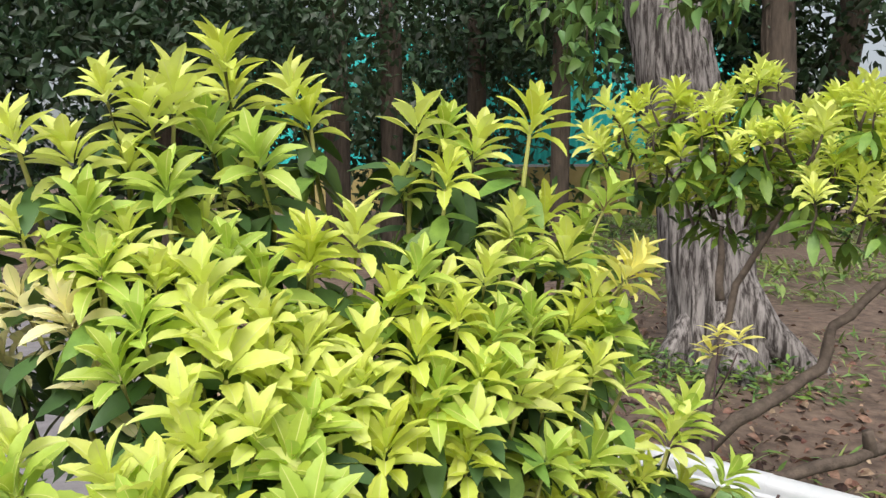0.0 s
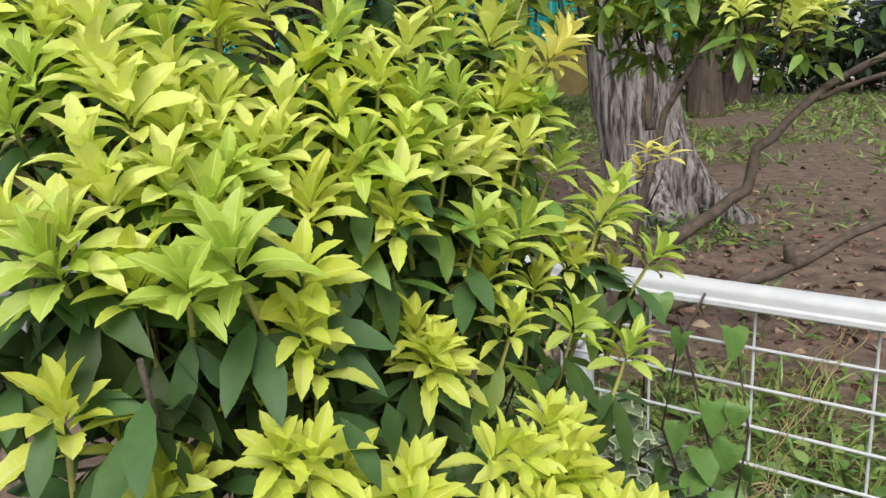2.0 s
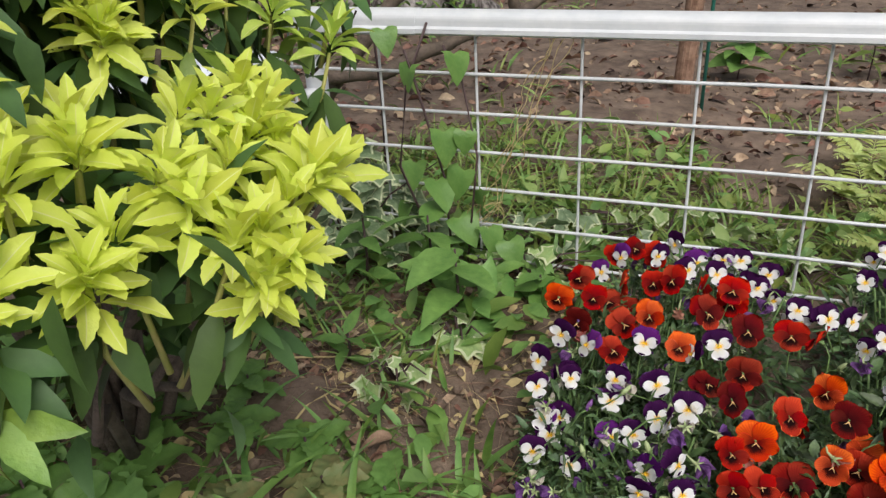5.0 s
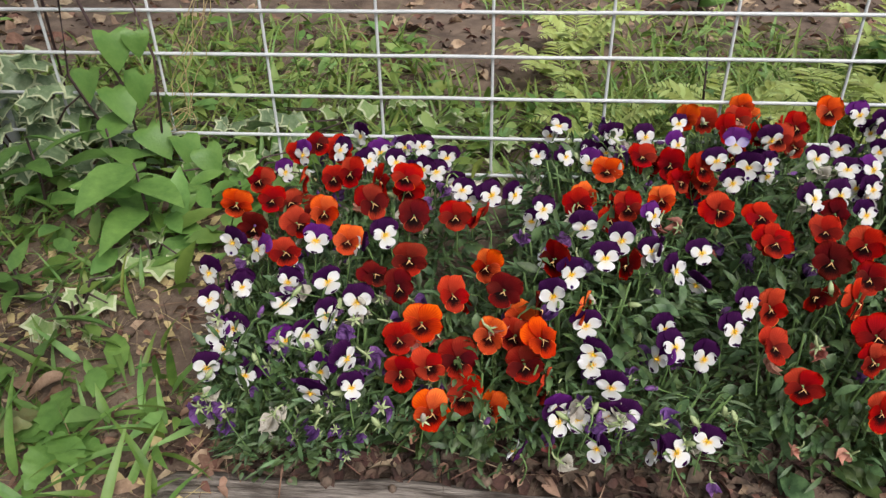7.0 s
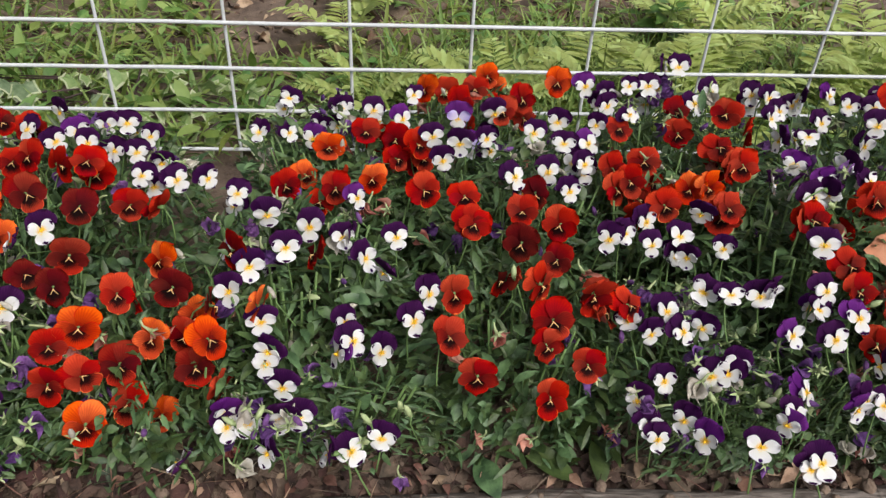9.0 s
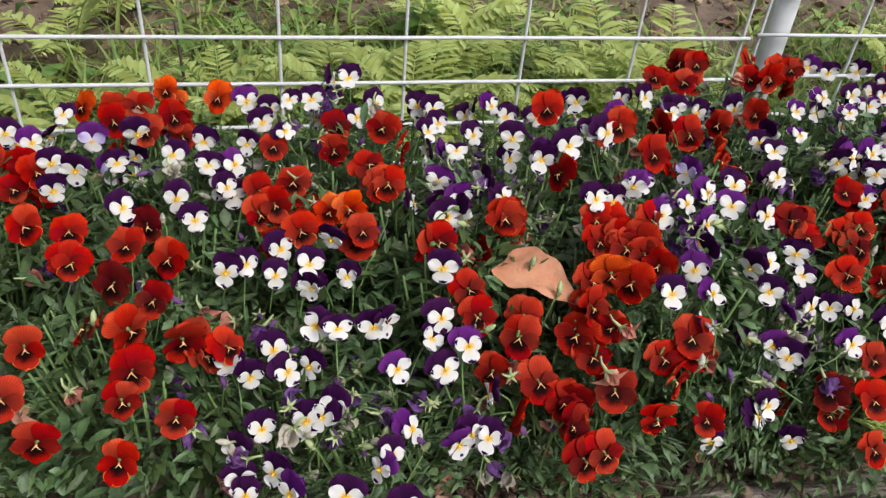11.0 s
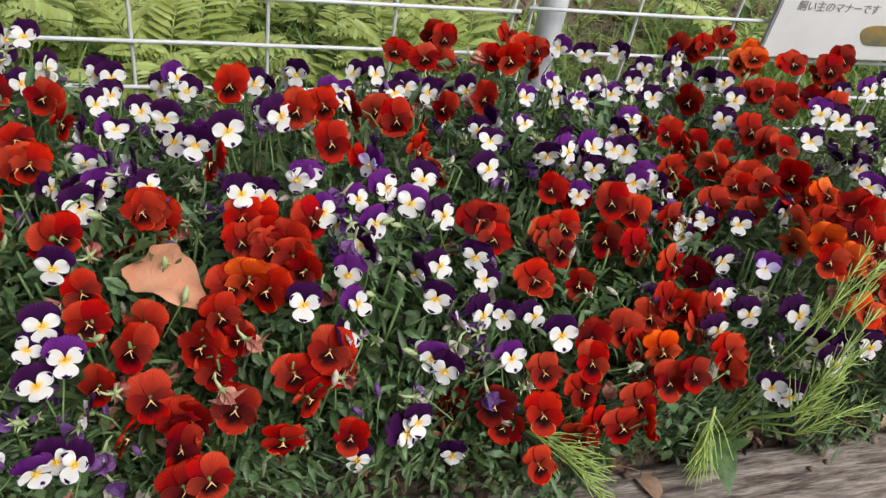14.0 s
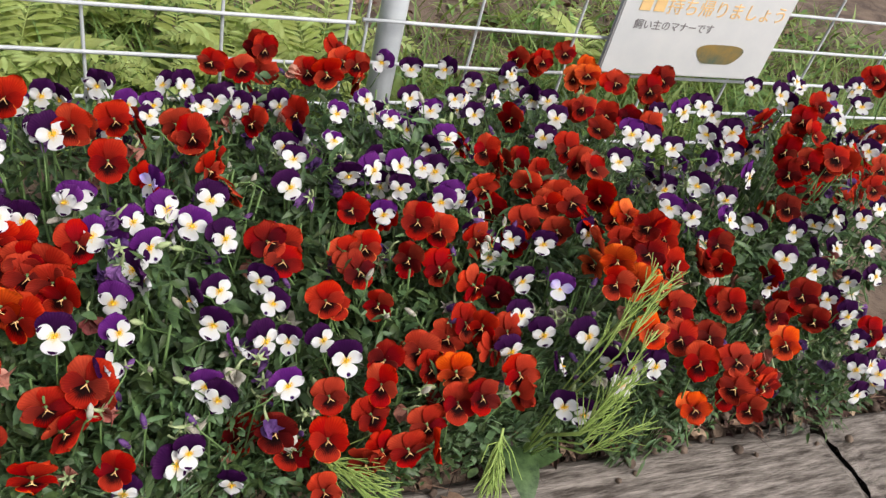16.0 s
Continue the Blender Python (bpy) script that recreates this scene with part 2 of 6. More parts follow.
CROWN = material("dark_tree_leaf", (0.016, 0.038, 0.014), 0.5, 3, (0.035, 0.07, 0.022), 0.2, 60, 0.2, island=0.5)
CROWN_MID = material("green_tree_leaf", (0.09, 0.18, 0.04), 0.5, 3, (0.15, 0.26, 0.06), 0.2, 60, 0.25, island=0.4)
TURQUOISE = material("turquoise_corrugated_sheet", (0.02, 0.42, 0.40), 0.5, 2, (0.03, 0.52, 0.47), 0.1, 20)
OCHRE = material("ochre_timber_boarding", (0.30, 0.24, 0.08), 0.8, 3, (0.38, 0.30, 0.12), 0.3, 20)
RENDERED = material("pale_grey_rendered_wall", (0.55, 0.56, 0.60), 0.8, 1.5, (0.62, 0.63, 0.66), 0.2, 20)
ROOFING = material("brown_grey_roof", (0.16, 0.14, 0.13), 0.8, 2)
GLASSY = material("dark_window_pane", (0.03, 0.035, 0.04), 0.15, 2)
CLOTH = material("white_plastic_sheet", (0.62, 0.66, 0.74), 0.5, 12, (0.74, 0.77, 0.82), 0.5, 40, 0.1)
STAKE = material("green_garden_stake", (0.02, 0.13, 0.10), 0.45, 40)
BOARD = material("white_sign_board", (0.66, 0.66, 0.66), 0.45, 10, (0.72, 0.71, 0.70), 0.05, 50)
BOARD_EDGE = material("grey_sign_edge", (0.30, 0.31, 0.33), 0.5, 20)
INK_ORANGE = material("orange_print", (0.82, 0.54, 0.24), 0.5, 20)
INK_GREY = material("grey_print", (0.22, 0.20, 0.20), 0.5, 20)
INK_OLIVE = material("ochre_green_print", (0.36, 0.22, 0.05), 0.5, 14, (0.10, 0.13, 0.09))


# ---- mesh tools ----
class Mesh:
    """Gathers vertices, faces and material slots, and makes one mesh of them."""

    def __init__(self):
        self.v, self.f, self.s = [], [], []
        self.n = 0

    def add(self, shape, m=None, slot=0):
        v, f = shape
        v = np.asarray(v, float)
        if m is not None:
            a = np.array(m)
            v = v @ a[:3, :3].T + a[:3, 3]
        self.v.append(v)
        self.f.extend([tuple(i + self.n for i in face) for face in f])
        self.s.extend([slot] * len(f))
        self.n += len(v)
        return self

    def rim(self, faces):
        """Faces in slot 1 on the vertices that were added first."""
        self.f.extend(faces)
        self.s.extend([1] * len(faces))
        return self

    def mesh(self, name, *mats, smooth=True):
        me = bpy.data.meshes.new(name)
        me.from_pydata(np.concatenate(self.v).tolist(), [], self.f)
        for mat in mats:
            me.materials.append(mat)
        if len(mats) > 1:
            me.polygons.foreach_set("material_index", self.s)
        me.polygons.foreach_set("use_smooth", [smooth] * len(self.f))
        me.update()
        return me


def thing(name, data=None, m=None, label="", category="", group="", kind=""):
    ob = new(name, data)
    if m is not None:
        ob.matrix_world = m
    return tagged(ob, label, category, group, kind)


def part(name, data, parent, m=None, label="", kind=""):
    ob = new(name, data)
    ob.parent = parent
    if m is not None:
        ob.matrix_basis = m
    return tagged(ob, label, kind=kind)


def strip(nu, nv, fn):
    """A sheet of nu x nv vertices from fn(u, v), u along 0..1, v across -1..1."""
    v = [fn(i / (nu - 1), -1 + 2 * j / (nv - 1)) for i in range(nu) for j in range(nv)]
    f = [(i * nv + j, i * nv + j + 1, (i + 1) * nv + j + 1, (i + 1) * nv + j) for i in range(nu - 1) for j in range(nv - 1)]
    return v, f


def blade(length, width, bend=0.3, fold=0.25, nu=6, shape=0.55, twist=0.0, tip=1.0):
    """A leaf along +Y with its upper side to +Z: pointed, folded along the midrib, bent down towards its tip."""
    def fn(u, v):
        w = width * 0.5 * (math.sin(math.pi * u ** shape) ** 0.9 * (1 - 0.12 * u) + 0.03)
        a = bend * u
        y = length * (u - 0.12 * bend * bend * u * u)
        z = -length * 0.5 * bend * u * u + fold * abs(v) * w + twist * v * w * u
        return (v * w, y * math.cos(a * 0.3), z)
    return strip(nu, 3, fn)


def tube(points, radii, sides=6, cap=True):
    """A round stem through the points."""
    pts = [Vector(p) for p in points]
    radii = radii if hasattr(radii, "__len__") else [radii] * len(pts)
    v, f = [], []
    for i, p in enumerate(pts):
        d = (pts[min(i + 1, len(pts) - 1)] - pts[max(i - 1, 0)]).normalized()
        q = d.to_track_quat("Z", "Y")
        for k in range(sides):
            a = 2 * math.pi * k / sides
            v.append(p + q @ Vector((math.cos(a) * radii[i], math.sin(a) * radii[i], 0)))
    for i in range(len(pts) - 1):
        for k in range(sides):
            f.append((i * sides + k, i * sides + (k + 1) % sides, (i + 1) * sides + (k + 1) % sides, (i + 1) * sides + k))
    if cap:
        f.append(tuple(range(sides - 1, -1, -1)))
        f.append(tuple((len(pts) - 1) * sides + k for k in range(sides)))
    return v, f


def bevelled_box(sx, sy, sz, b=0.003):
    """A box about the origin with chamfered edges."""
    bm = bmesh.new()
    bmesh.ops.create_cube(bm, size=1.0)
    bmesh.ops.scale(bm, vec=(sx, sy, sz), verts=bm.verts)
    bmesh.ops.bevel(bm, geom=bm.edges[:], offset=b, segments=2, affect="EDGES")
    bm.verts.index_update()
    out = [tuple(v.co) for v in bm.verts], [tuple(v.index for v in fc.verts) for fc in bm.faces]
    bm.free()
    return out


def aim(place, direction, roll=0.0, size=1.0):
    """A pose whose +Y points along direction and whose +Z is as upright as it can be."""
    d = Vector(direction).normalized()
    z = Vector((0, 0, 1)) - d * d.z
    if z.length < 1e-4:
        z = Vector((1, 0, 0))
    z.normalize()
    x = d.cross(z)
    r = Matrix((x, d, z)).transposed().to_4x4()
    return Matrix.Translation(place) @ r @ Matrix.Rotation(roll, 4, "Y") @ Matrix.Scale(size, 4)


def soil_z(x, y=0.0):
    """Height of the ground: it falls gently along the fence."""
    return 0.066 - 0.030 * max(-1.0, min(4.5, x))


def sleeper_back(x):
    """The edge between soil and sleepers, which run slightly askew to the fence."""
    return -0.715 + 0.018 * max(0.0, min(4.0, x))


def lance(length, width, bend=0.4, fold=0.28, nu=9, arch=0.0):
    """A leaf along +Y, widest past its middle, that tapers to a sharp tip, its edge finely toothed."""
    def fn(u, v):
        w = width * 0.5 * (u ** 1.05 * max(0.0, 1 - u) ** 1.0 / 0.243 + 0.05 * (1 - u)) * (1 + 0.06 * abs(v) * (-1) ** round(u * (nu - 1)))
        return (v * w, length * (u - 0.05 * bend * u * u), arch * length * math.sin(math.pi * u) - length * 0.42 * bend * u * u + fold * abs(v) * w)
    return strip(nu, 3, fn)


# ---- ground ----
def graded(lo, hi, near_lo, near_hi, step, growth=1.25):
    out = list(np.arange(near_lo, near_hi, step))
    s, p = step, near_hi
    while p < hi:
        out.append(p)
        s *= growth
        p += s
    s, p = step, near_lo
    while p > lo:
        s *= growth
        p -= s
        out.insert(0, p)
    return out


gx, gy = graded(-160, 160, -1.5, 4.5, 0.04), graded(-60, 200, -1.0, 2.2, 0.03)
gv = []
for x in gx:
    for y in gy:
        h = soil_z(x, y) + 0.020 * (noise.noise((x * 2.2, y * 2.2, 3)) + 0.5 * noise.noise((x * 9, y * 9, 7)) + 0.35 * noise.noise((x * 22, y * 22, 1)))
        back = sleeper_back(x) + 0.006
        if back <= y < back + 0.10:
            h -= 0.022 * (1 - (y - back) / 0.10)
        if y < back:
            h -= 0.16 * min(1.0, (back - y) / 0.04)
        if x < -1.1:
            h -= 0.03 * min(1.0, (-1.1 - x) / 0.5)
        gv.append((x, y, h))
ny = len(gy)
gf = [(i * ny + j, (i + 1) * ny + j, (i + 1) * ny + j + 1, i * ny + j + 1) for i in range(len(gx) - 1) for j in range(ny - 1)]
thing("ground", Mesh().add((gv, gf)).mesh("ground", SOIL), label="bare brown earth with scattered litter", category="ground", kind="structure")
pv, pf = strip(40, 40, lambda u, v: (-30 + 28.4 * u, -20 + 10.6 * (v + 1), soil_z(-1.0) - 0.004 + 0.004 * noise.noise((u * 60, v * 60, 0))))
thing("pavement_1", Mesh().add((pv, pf)).mesh("pavement_1", PAVING), label="grey asphalt path beside the planting", category="path", kind="structure")


def paving_height(x):
    """The path in front lies a sleeper's depth below the bed and rises towards the corner."""
    k = max(0.0, min(1.0, (0.3 - x) / 1.9))
    return soil_z(x) - 0.11 + 0.10 * k * k * (3 - 2 * k)


pv, pf = strip(90, 16, lambda u, v: (-1.6 + 30 * u * u, -8 + 3.54 * (v + 1), paving_height(-1.6 + 30 * u * u) + 0.004 * noise.noise((u * 60, v * 30, 0))))
thing("pavement_2", Mesh().add((pv, pf)).mesh("pavement_2", PAVING), label="grey asphalt path in front of the flower bed", category="path", kind="structure")


# ---- sleepers ----
def sleeper(x0, x1, seed):
    """A weathered railway sleeper, split and ridged along its grain."""
    y0, y1, depth = -0.205, 0.0, 0.15
    nu, nw = 90, 26
    ring = []
    for j in range(nw):
        s = j / (nw - 1)
        if s < 0.2:
            ring.append((y1, -depth * (1 - s / 0.2)))
        elif s > 0.8:
            ring.append((y0, -depth * (s - 0.8) / 0.2))
        else:
            ring.append((y1 + (y0 - y1) * (s - 0.2) / 0.6, 0.0))
    v = []
    for i in range(nu):
        x = x0 + (x1 - x0) * i / (nu - 1)
        for y, z in ring:
            g = noise.noise((x * 1.6 + seed, y * 45, z * 30)) + 0.6 * noise.noise((x * 5 + seed, y * 110, 2.0))
            edge = min(abs(y - y0), abs(y - y1))
            dz = 0.008 * g - 0.012 * max(0, 1 - edge / 0.018) * (0.7 + 0.5 * noise.noise((x * 7, y, seed)))
            if g < -0.45:
                dz -= 0.012
            end = min(x - x0, x1 - x)
            dz -= 0.014 * max(0, 1 - end / 0.02)
            v.append((x, y + sleeper_back(x) + 0.006 * noise.noise((x * 6, z * 9 + y, seed)), 0.066 - 0.030 * x + z + dz))
    f = [(i * nw + j, i * nw + j + 1, (i + 1) * nw + j + 1, (i + 1) * nw + j) for i in range(nu - 1) for j in range(nw - 1)]
    f += [tuple(range(nw)), tuple((nu - 1) * nw + j for j in range(nw - 1, -1, -1))]
    thing("timber_sleeper", Mesh().add((v, f)).mesh("timber_sleeper", SLEEPER), label="weathered grey timber sleeper edging the flower bed",
          category="sleeper", group="sleepers along the bed")


sleeper(0.62, 3.092, 1.0)
sleeper(3.104, 5.5, 5.0)


# ---- mesh fence ----
RAIL_CAP = 0.292
ROW_Z = (0.458, 0.382, 0.305, 0.228, 0.151, 0.075)


def fence_panel(x0, cells, dz, left_post):
    """One white welded mesh panel with its top rail, and the post at its start."""
    width = cells * 0.2
    fence = thing("mesh_fence", None, pose(x0, 0, 0), "white welded wire mesh fence panel with a round-topped rail", "fence", "fence panels")
    rail = []
    for k in range(15):
        a = math.pi * k / 14
        rail.append((math.cos(a) * -0.024, 0.026 + math.sin(a) * 0.018))
    rail = [(-0.024, 0.0), (-0.030, 0.004), (-0.030, 0.012), (-0.024, 0.016)] + rail + [(0.024, 0.0)]
    n = len(rail)
    v = [(x, y, 0.532 + dz + z) for x in (-0.012, width + 0.012) for y, z in rail]
    f = [(j, (j + 1) % n, n + (j + 1) % n, n + j) for j in range(n)] + [tuple(range(n - 1, -1, -1)), tuple(range(n, 2 * n))]
    part("top_rail", Mesh().add((v, f)).mesh("top_rail", WHITE, smooth=False), fence, label="white steel top rail")
    if x0 == 0.0:
        n = len(rail)
        v = [(x, y * 1.04, 0.532 + dz + 0.022 + (z - 0.022) * 1.05) for x in (-0.016, RAIL_CAP) for y, z in rail]
        f = [(j, (j + 1) % n, n + (j + 1) % n, n + j) for j in range(n)] + [tuple(range(n - 1, -1, -1)), tuple(range(n, 2 * n))]
        part("end_sleeve", Mesh().add((v, f)).mesh("end_sleeve", WHITE, smooth=False), fence, label="white sleeve over the rail end")
    hw = Mesh().add(tube([(-0.01 + (width + 0.02) * i / 24, -0.004, 0.0012 * noise.noise((i * 0.6, x0, 1))) for i in range(25)], 0.0034, 8)).mesh("horizontal_wire", WHITE)
    for z in ROW_Z:
        part("horizontal_wire", hw, fence, pose(0, 0, z + dz))
    vw = Mesh().add(tube([(0, 0.0025, 0.04 + 0.5 * i / 10) for i in range(11)], 0.0028, 8)).mesh("vertical_wire", WHITE)
    for i in range(cells + 1):
        part("vertical_wire", vw, fence, pose(0.2 * i, 0, dz))
    post = Mesh().add(tube([(left_post - x0, 0.038, -0.15), (left_post - x0, 0.038, 0.3), (left_post - x0, 0.038, 0.545)], 0.0235, 16)).mesh("post", GALV)
    part("post", post, fence, label="pale grey steel post")
    clip = Mesh().add(bevelled_box(0.03, 0.05, 0.02, 0.003), pose(left_post - x0, 0.014, 0.40)).mesh("clip", GALV)
    part("clip", clip, fence, label="small grey steel clip")
    return fence


fence_panel(0.0, 12, 0.0, 0.033)
fence_panel(2.432, 12, 0.006, 2.487)
fence_panel(4.864, 12, 0.006, 4.92)


# ---- background: trees, boarding, building ----
def trunk_shape(base, top, r0, r1, sides=96, rings=70, seed=0.0, flare=0.5, ridge=0.13):
    """A tapering trunk with a root flare and furrowed bark."""
    b, t = Vector(base), Vector(top)
    v = []
    for i in range(rings):
        u = i / (rings - 1)
        c = b.lerp(t, u) + Vector((0.05 * noise.noise((u * 2, seed, 0)), 0.05 * noise.noise((u * 2, seed, 5)), 0)) * (r0 / 0.25)
        h = (t - b).length * u
        r = r0 + (r1 - r0) * u
        fl = flare * math.exp(-h / (1.3 * r0))
        for k in range(sides):
            a = 2 * math.pi * k / sides
            root = 1 + fl * (0.7 + 0.9 * noise.noise((math.cos(a) * 1.7, math.sin(a) * 1.7, seed)))
            furrow = ridge * (noise.noise((math.cos(a) * 8 + seed, math.sin(a) * 8, h * 2.0)) + 0.8 * noise.noise((math.cos(a) * 17, math.sin(a) * 17, h * 4.0 + seed)))
            rr = r * root * (1 + furrow)
            v.append((c.x + math.cos(a) * rr, c.y + math.sin(a) * rr, c.z))
    f = [(i * sides + k, i * sides + (k + 1) % sides, (i + 1) * sides + (k + 1) % sides, (i + 1) * sides + k) for i in range(rings - 1) for k in range(sides)]
    return v, f


def crown_shape(mesh, centre, size, count, leaf, slot=0, seed=0, droop=0.3):
    """Scatters leaves in clumps through an uneven crown."""
    r = np.random.default_rng(seed)
    clumps = max(4, count // 40)
    cs = r.normal(0, 0.42, (clumps, 3)) * np.array(size) + np.array(centre)
    card = blade(leaf, leaf * 0.5, 0.5, 0.3, 4)
    for i in range(count):
        p = cs[r.integers(clumps)] + r.normal(0, 1, 3) * np.array((0.30, 0.30, 0.22)) * (leaf / 0.14)
        d = r.normal(0, 1, 3) + np.array((0, 0, -droop))
        mesh.add(card, aim(p, d, r.uniform(-1.5, 1.5), r.uniform(0.7, 1.3)), slot)


def tree(name_label, base, top, r0, r1, bark, crowns, leaf_mat, seed, flare=0.5, limbs=()):
    t = thing("tree", None, pose(*base), name_label, "tree", "trees behind the fence")
    off = Vector(base)
    part("trunk", Mesh().add(trunk_shape((0, 0, -0.1), Vector(top) - off, r0, r1, seed=seed, flare=flare)).mesh("trunk", bark), t)
    for a, b, ra in limbs:
        mid = (Vector(a) + Vector(b)) / 2 + Vector((0, 0, 0.25))
        part("limb", Mesh().add(tube([Vector(a) - off, mid - off, Vector(b) - off], [ra, ra * 0.75, ra * 0.45], 10)).mesh("limb", bark), t)
    m = Mesh()
    for k, (c, s, n, leaf) in enumerate(crowns):
        crown_shape(m, np.array(c) - np.array(base), s, n, leaf, 0, int(seed * 10) + k)
    part("crown", m.mesh("crown", leaf_mat), t)
    return t


old_tree = tree("large old tree with pale ridged bark and root flare", (-0.97, 2.72, 0.04), (-1.92, 2.88, 4.6), 0.225, 0.20, BARK,
     [((-2.0, 4.2, 5.4), (2.2, 2.0, 0.9), 2600, 0.16)], CROWN, 1.3, 0.75,
     limbs=[((-1.55, 2.85, 3.0), (-0.4, 3.2, 4.4), 0.1), ((-1.65, 2.85, 3.4), (-3.2, 3.6, 4.8), 0.11)])
for pts, r0 in (([(-0.98, 2.74, 0.62), (-0.78, 2.80, 0.30), (-0.60, 2.92, 0.10), (-0.42, 3.02, -0.02)], 0.12), ([(-0.98, 2.66, 0.50), (-0.86, 2.52, 0.22), (-0.70, 2.40, 0.04), (-0.55, 2.34, -0.05)], 0.10),
                ([(-1.05, 2.62, 0.40), (-1.14, 2.46, 0.16), (-1.20, 2.34, 0.0)], 0.09)):
    part("root", Mesh().add(tube([Vector(p) - Vector((-0.97, 2.72, 0.04)) for p in pts], [r0 * (1 - 0.17 * i) for i in range(len(pts))], 14)).mesh("root", BARK), old_tree)
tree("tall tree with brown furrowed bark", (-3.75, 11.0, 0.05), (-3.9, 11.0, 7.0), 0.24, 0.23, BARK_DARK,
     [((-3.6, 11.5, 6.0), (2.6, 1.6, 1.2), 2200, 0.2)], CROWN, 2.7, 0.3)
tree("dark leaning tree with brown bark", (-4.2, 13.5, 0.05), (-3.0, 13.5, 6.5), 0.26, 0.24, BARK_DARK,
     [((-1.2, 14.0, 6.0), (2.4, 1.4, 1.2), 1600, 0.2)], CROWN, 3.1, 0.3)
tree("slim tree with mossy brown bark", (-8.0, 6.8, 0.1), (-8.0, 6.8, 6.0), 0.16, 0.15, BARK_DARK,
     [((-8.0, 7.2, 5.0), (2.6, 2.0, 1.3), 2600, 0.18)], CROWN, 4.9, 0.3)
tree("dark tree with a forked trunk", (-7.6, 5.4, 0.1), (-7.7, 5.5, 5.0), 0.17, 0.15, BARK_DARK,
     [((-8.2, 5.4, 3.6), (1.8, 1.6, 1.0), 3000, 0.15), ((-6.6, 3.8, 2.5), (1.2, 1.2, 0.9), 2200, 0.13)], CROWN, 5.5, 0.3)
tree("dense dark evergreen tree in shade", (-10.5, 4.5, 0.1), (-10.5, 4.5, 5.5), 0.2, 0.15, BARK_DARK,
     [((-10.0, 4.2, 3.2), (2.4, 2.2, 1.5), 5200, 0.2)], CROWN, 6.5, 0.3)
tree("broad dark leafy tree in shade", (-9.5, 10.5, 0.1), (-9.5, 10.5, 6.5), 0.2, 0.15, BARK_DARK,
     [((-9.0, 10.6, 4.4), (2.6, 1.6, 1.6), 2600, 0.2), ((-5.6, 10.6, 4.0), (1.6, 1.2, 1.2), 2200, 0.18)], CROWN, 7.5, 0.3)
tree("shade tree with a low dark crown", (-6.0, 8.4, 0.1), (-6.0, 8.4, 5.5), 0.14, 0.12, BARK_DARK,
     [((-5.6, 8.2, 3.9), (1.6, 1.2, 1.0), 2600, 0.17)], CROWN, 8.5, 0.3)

# leafy sprays that hang in front of the big trunk and beside it
def hanging_branch(foot, clump, spread, sprays, count, seed):
    b = Vector(foot)
    t = thing("hanging_branch", None, pose(*foot), "drooping branch with pointed mid-green leaves", "branch", "hanging branches")
    r = np.random.default_rng(seed)
    leaves = Mesh()
    leafy = blade(0.115, 0.055, 0.5, 0.3, 6)
    c = Vector(clump) - b
    for k in range(sprays):
        end = c + Vector(r.uniform(-1, 1, 3) * np.array(spread))
        pts = [Vector((0, 0, 0)), Vector((end.x * 0.45, end.y * 0.5, min(0.0, end.z * 0.2) + 0.06)), Vector((end.x * 0.9, end.y * 0.9, end.z * 0.62)), end]
        part("twig", Mesh().add(tube(pts, [0.008, 0.006, 0.004, 0.002], 6)).mesh("twig", TWIG), t)
        for i in range(count):
            u = 3 * r.uniform(0.45, 1) ** 0.8
            j = min(2, int(u))
            p = pts[j].lerp(pts[j + 1], u - j) + Vector(r.normal(0, 0.045, 3))
            leaves.add(leafy, aim(p, r.normal(0, 0.6, 3) + np.array((0, 0, -0.7)), r.uniform(-1, 1), r.uniform(0.6, 1.15)))
    part("leaves", leaves.mesh("leaves", CROWN_MID), t, kind="stuff")


hanging_branch((-1.0, 2.35, 2.45), (-0.83, 2.09, 1.80), (0.15, 0.10, 0.20), 8, 20, 21)
hanging_branch((-1.55, 2.5, 2.5), (-1.49, 2.08, 1.76), (0.21, 0.13, 0.20), 10, 20, 22)
hanging_branch((-1.9, 2.6, 2.6), (-2.0, 2.3, 2.05), (0.20, 0.15, 0.15), 5, 16, 23)

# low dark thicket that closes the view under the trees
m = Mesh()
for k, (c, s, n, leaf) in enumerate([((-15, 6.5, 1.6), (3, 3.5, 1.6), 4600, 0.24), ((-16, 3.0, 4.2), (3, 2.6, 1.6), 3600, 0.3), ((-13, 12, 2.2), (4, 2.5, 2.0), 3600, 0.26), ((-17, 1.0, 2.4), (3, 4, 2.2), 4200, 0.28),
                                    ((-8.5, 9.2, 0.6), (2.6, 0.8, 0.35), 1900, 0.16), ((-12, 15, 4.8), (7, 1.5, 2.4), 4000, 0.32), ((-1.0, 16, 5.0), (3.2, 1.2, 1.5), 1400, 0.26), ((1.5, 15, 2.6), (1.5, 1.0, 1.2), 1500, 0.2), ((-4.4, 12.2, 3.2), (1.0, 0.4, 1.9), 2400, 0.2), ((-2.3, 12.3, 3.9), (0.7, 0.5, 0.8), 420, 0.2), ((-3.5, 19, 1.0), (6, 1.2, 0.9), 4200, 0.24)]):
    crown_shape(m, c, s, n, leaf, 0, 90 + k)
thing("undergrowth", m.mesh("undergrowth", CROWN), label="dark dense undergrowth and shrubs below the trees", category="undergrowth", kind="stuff")

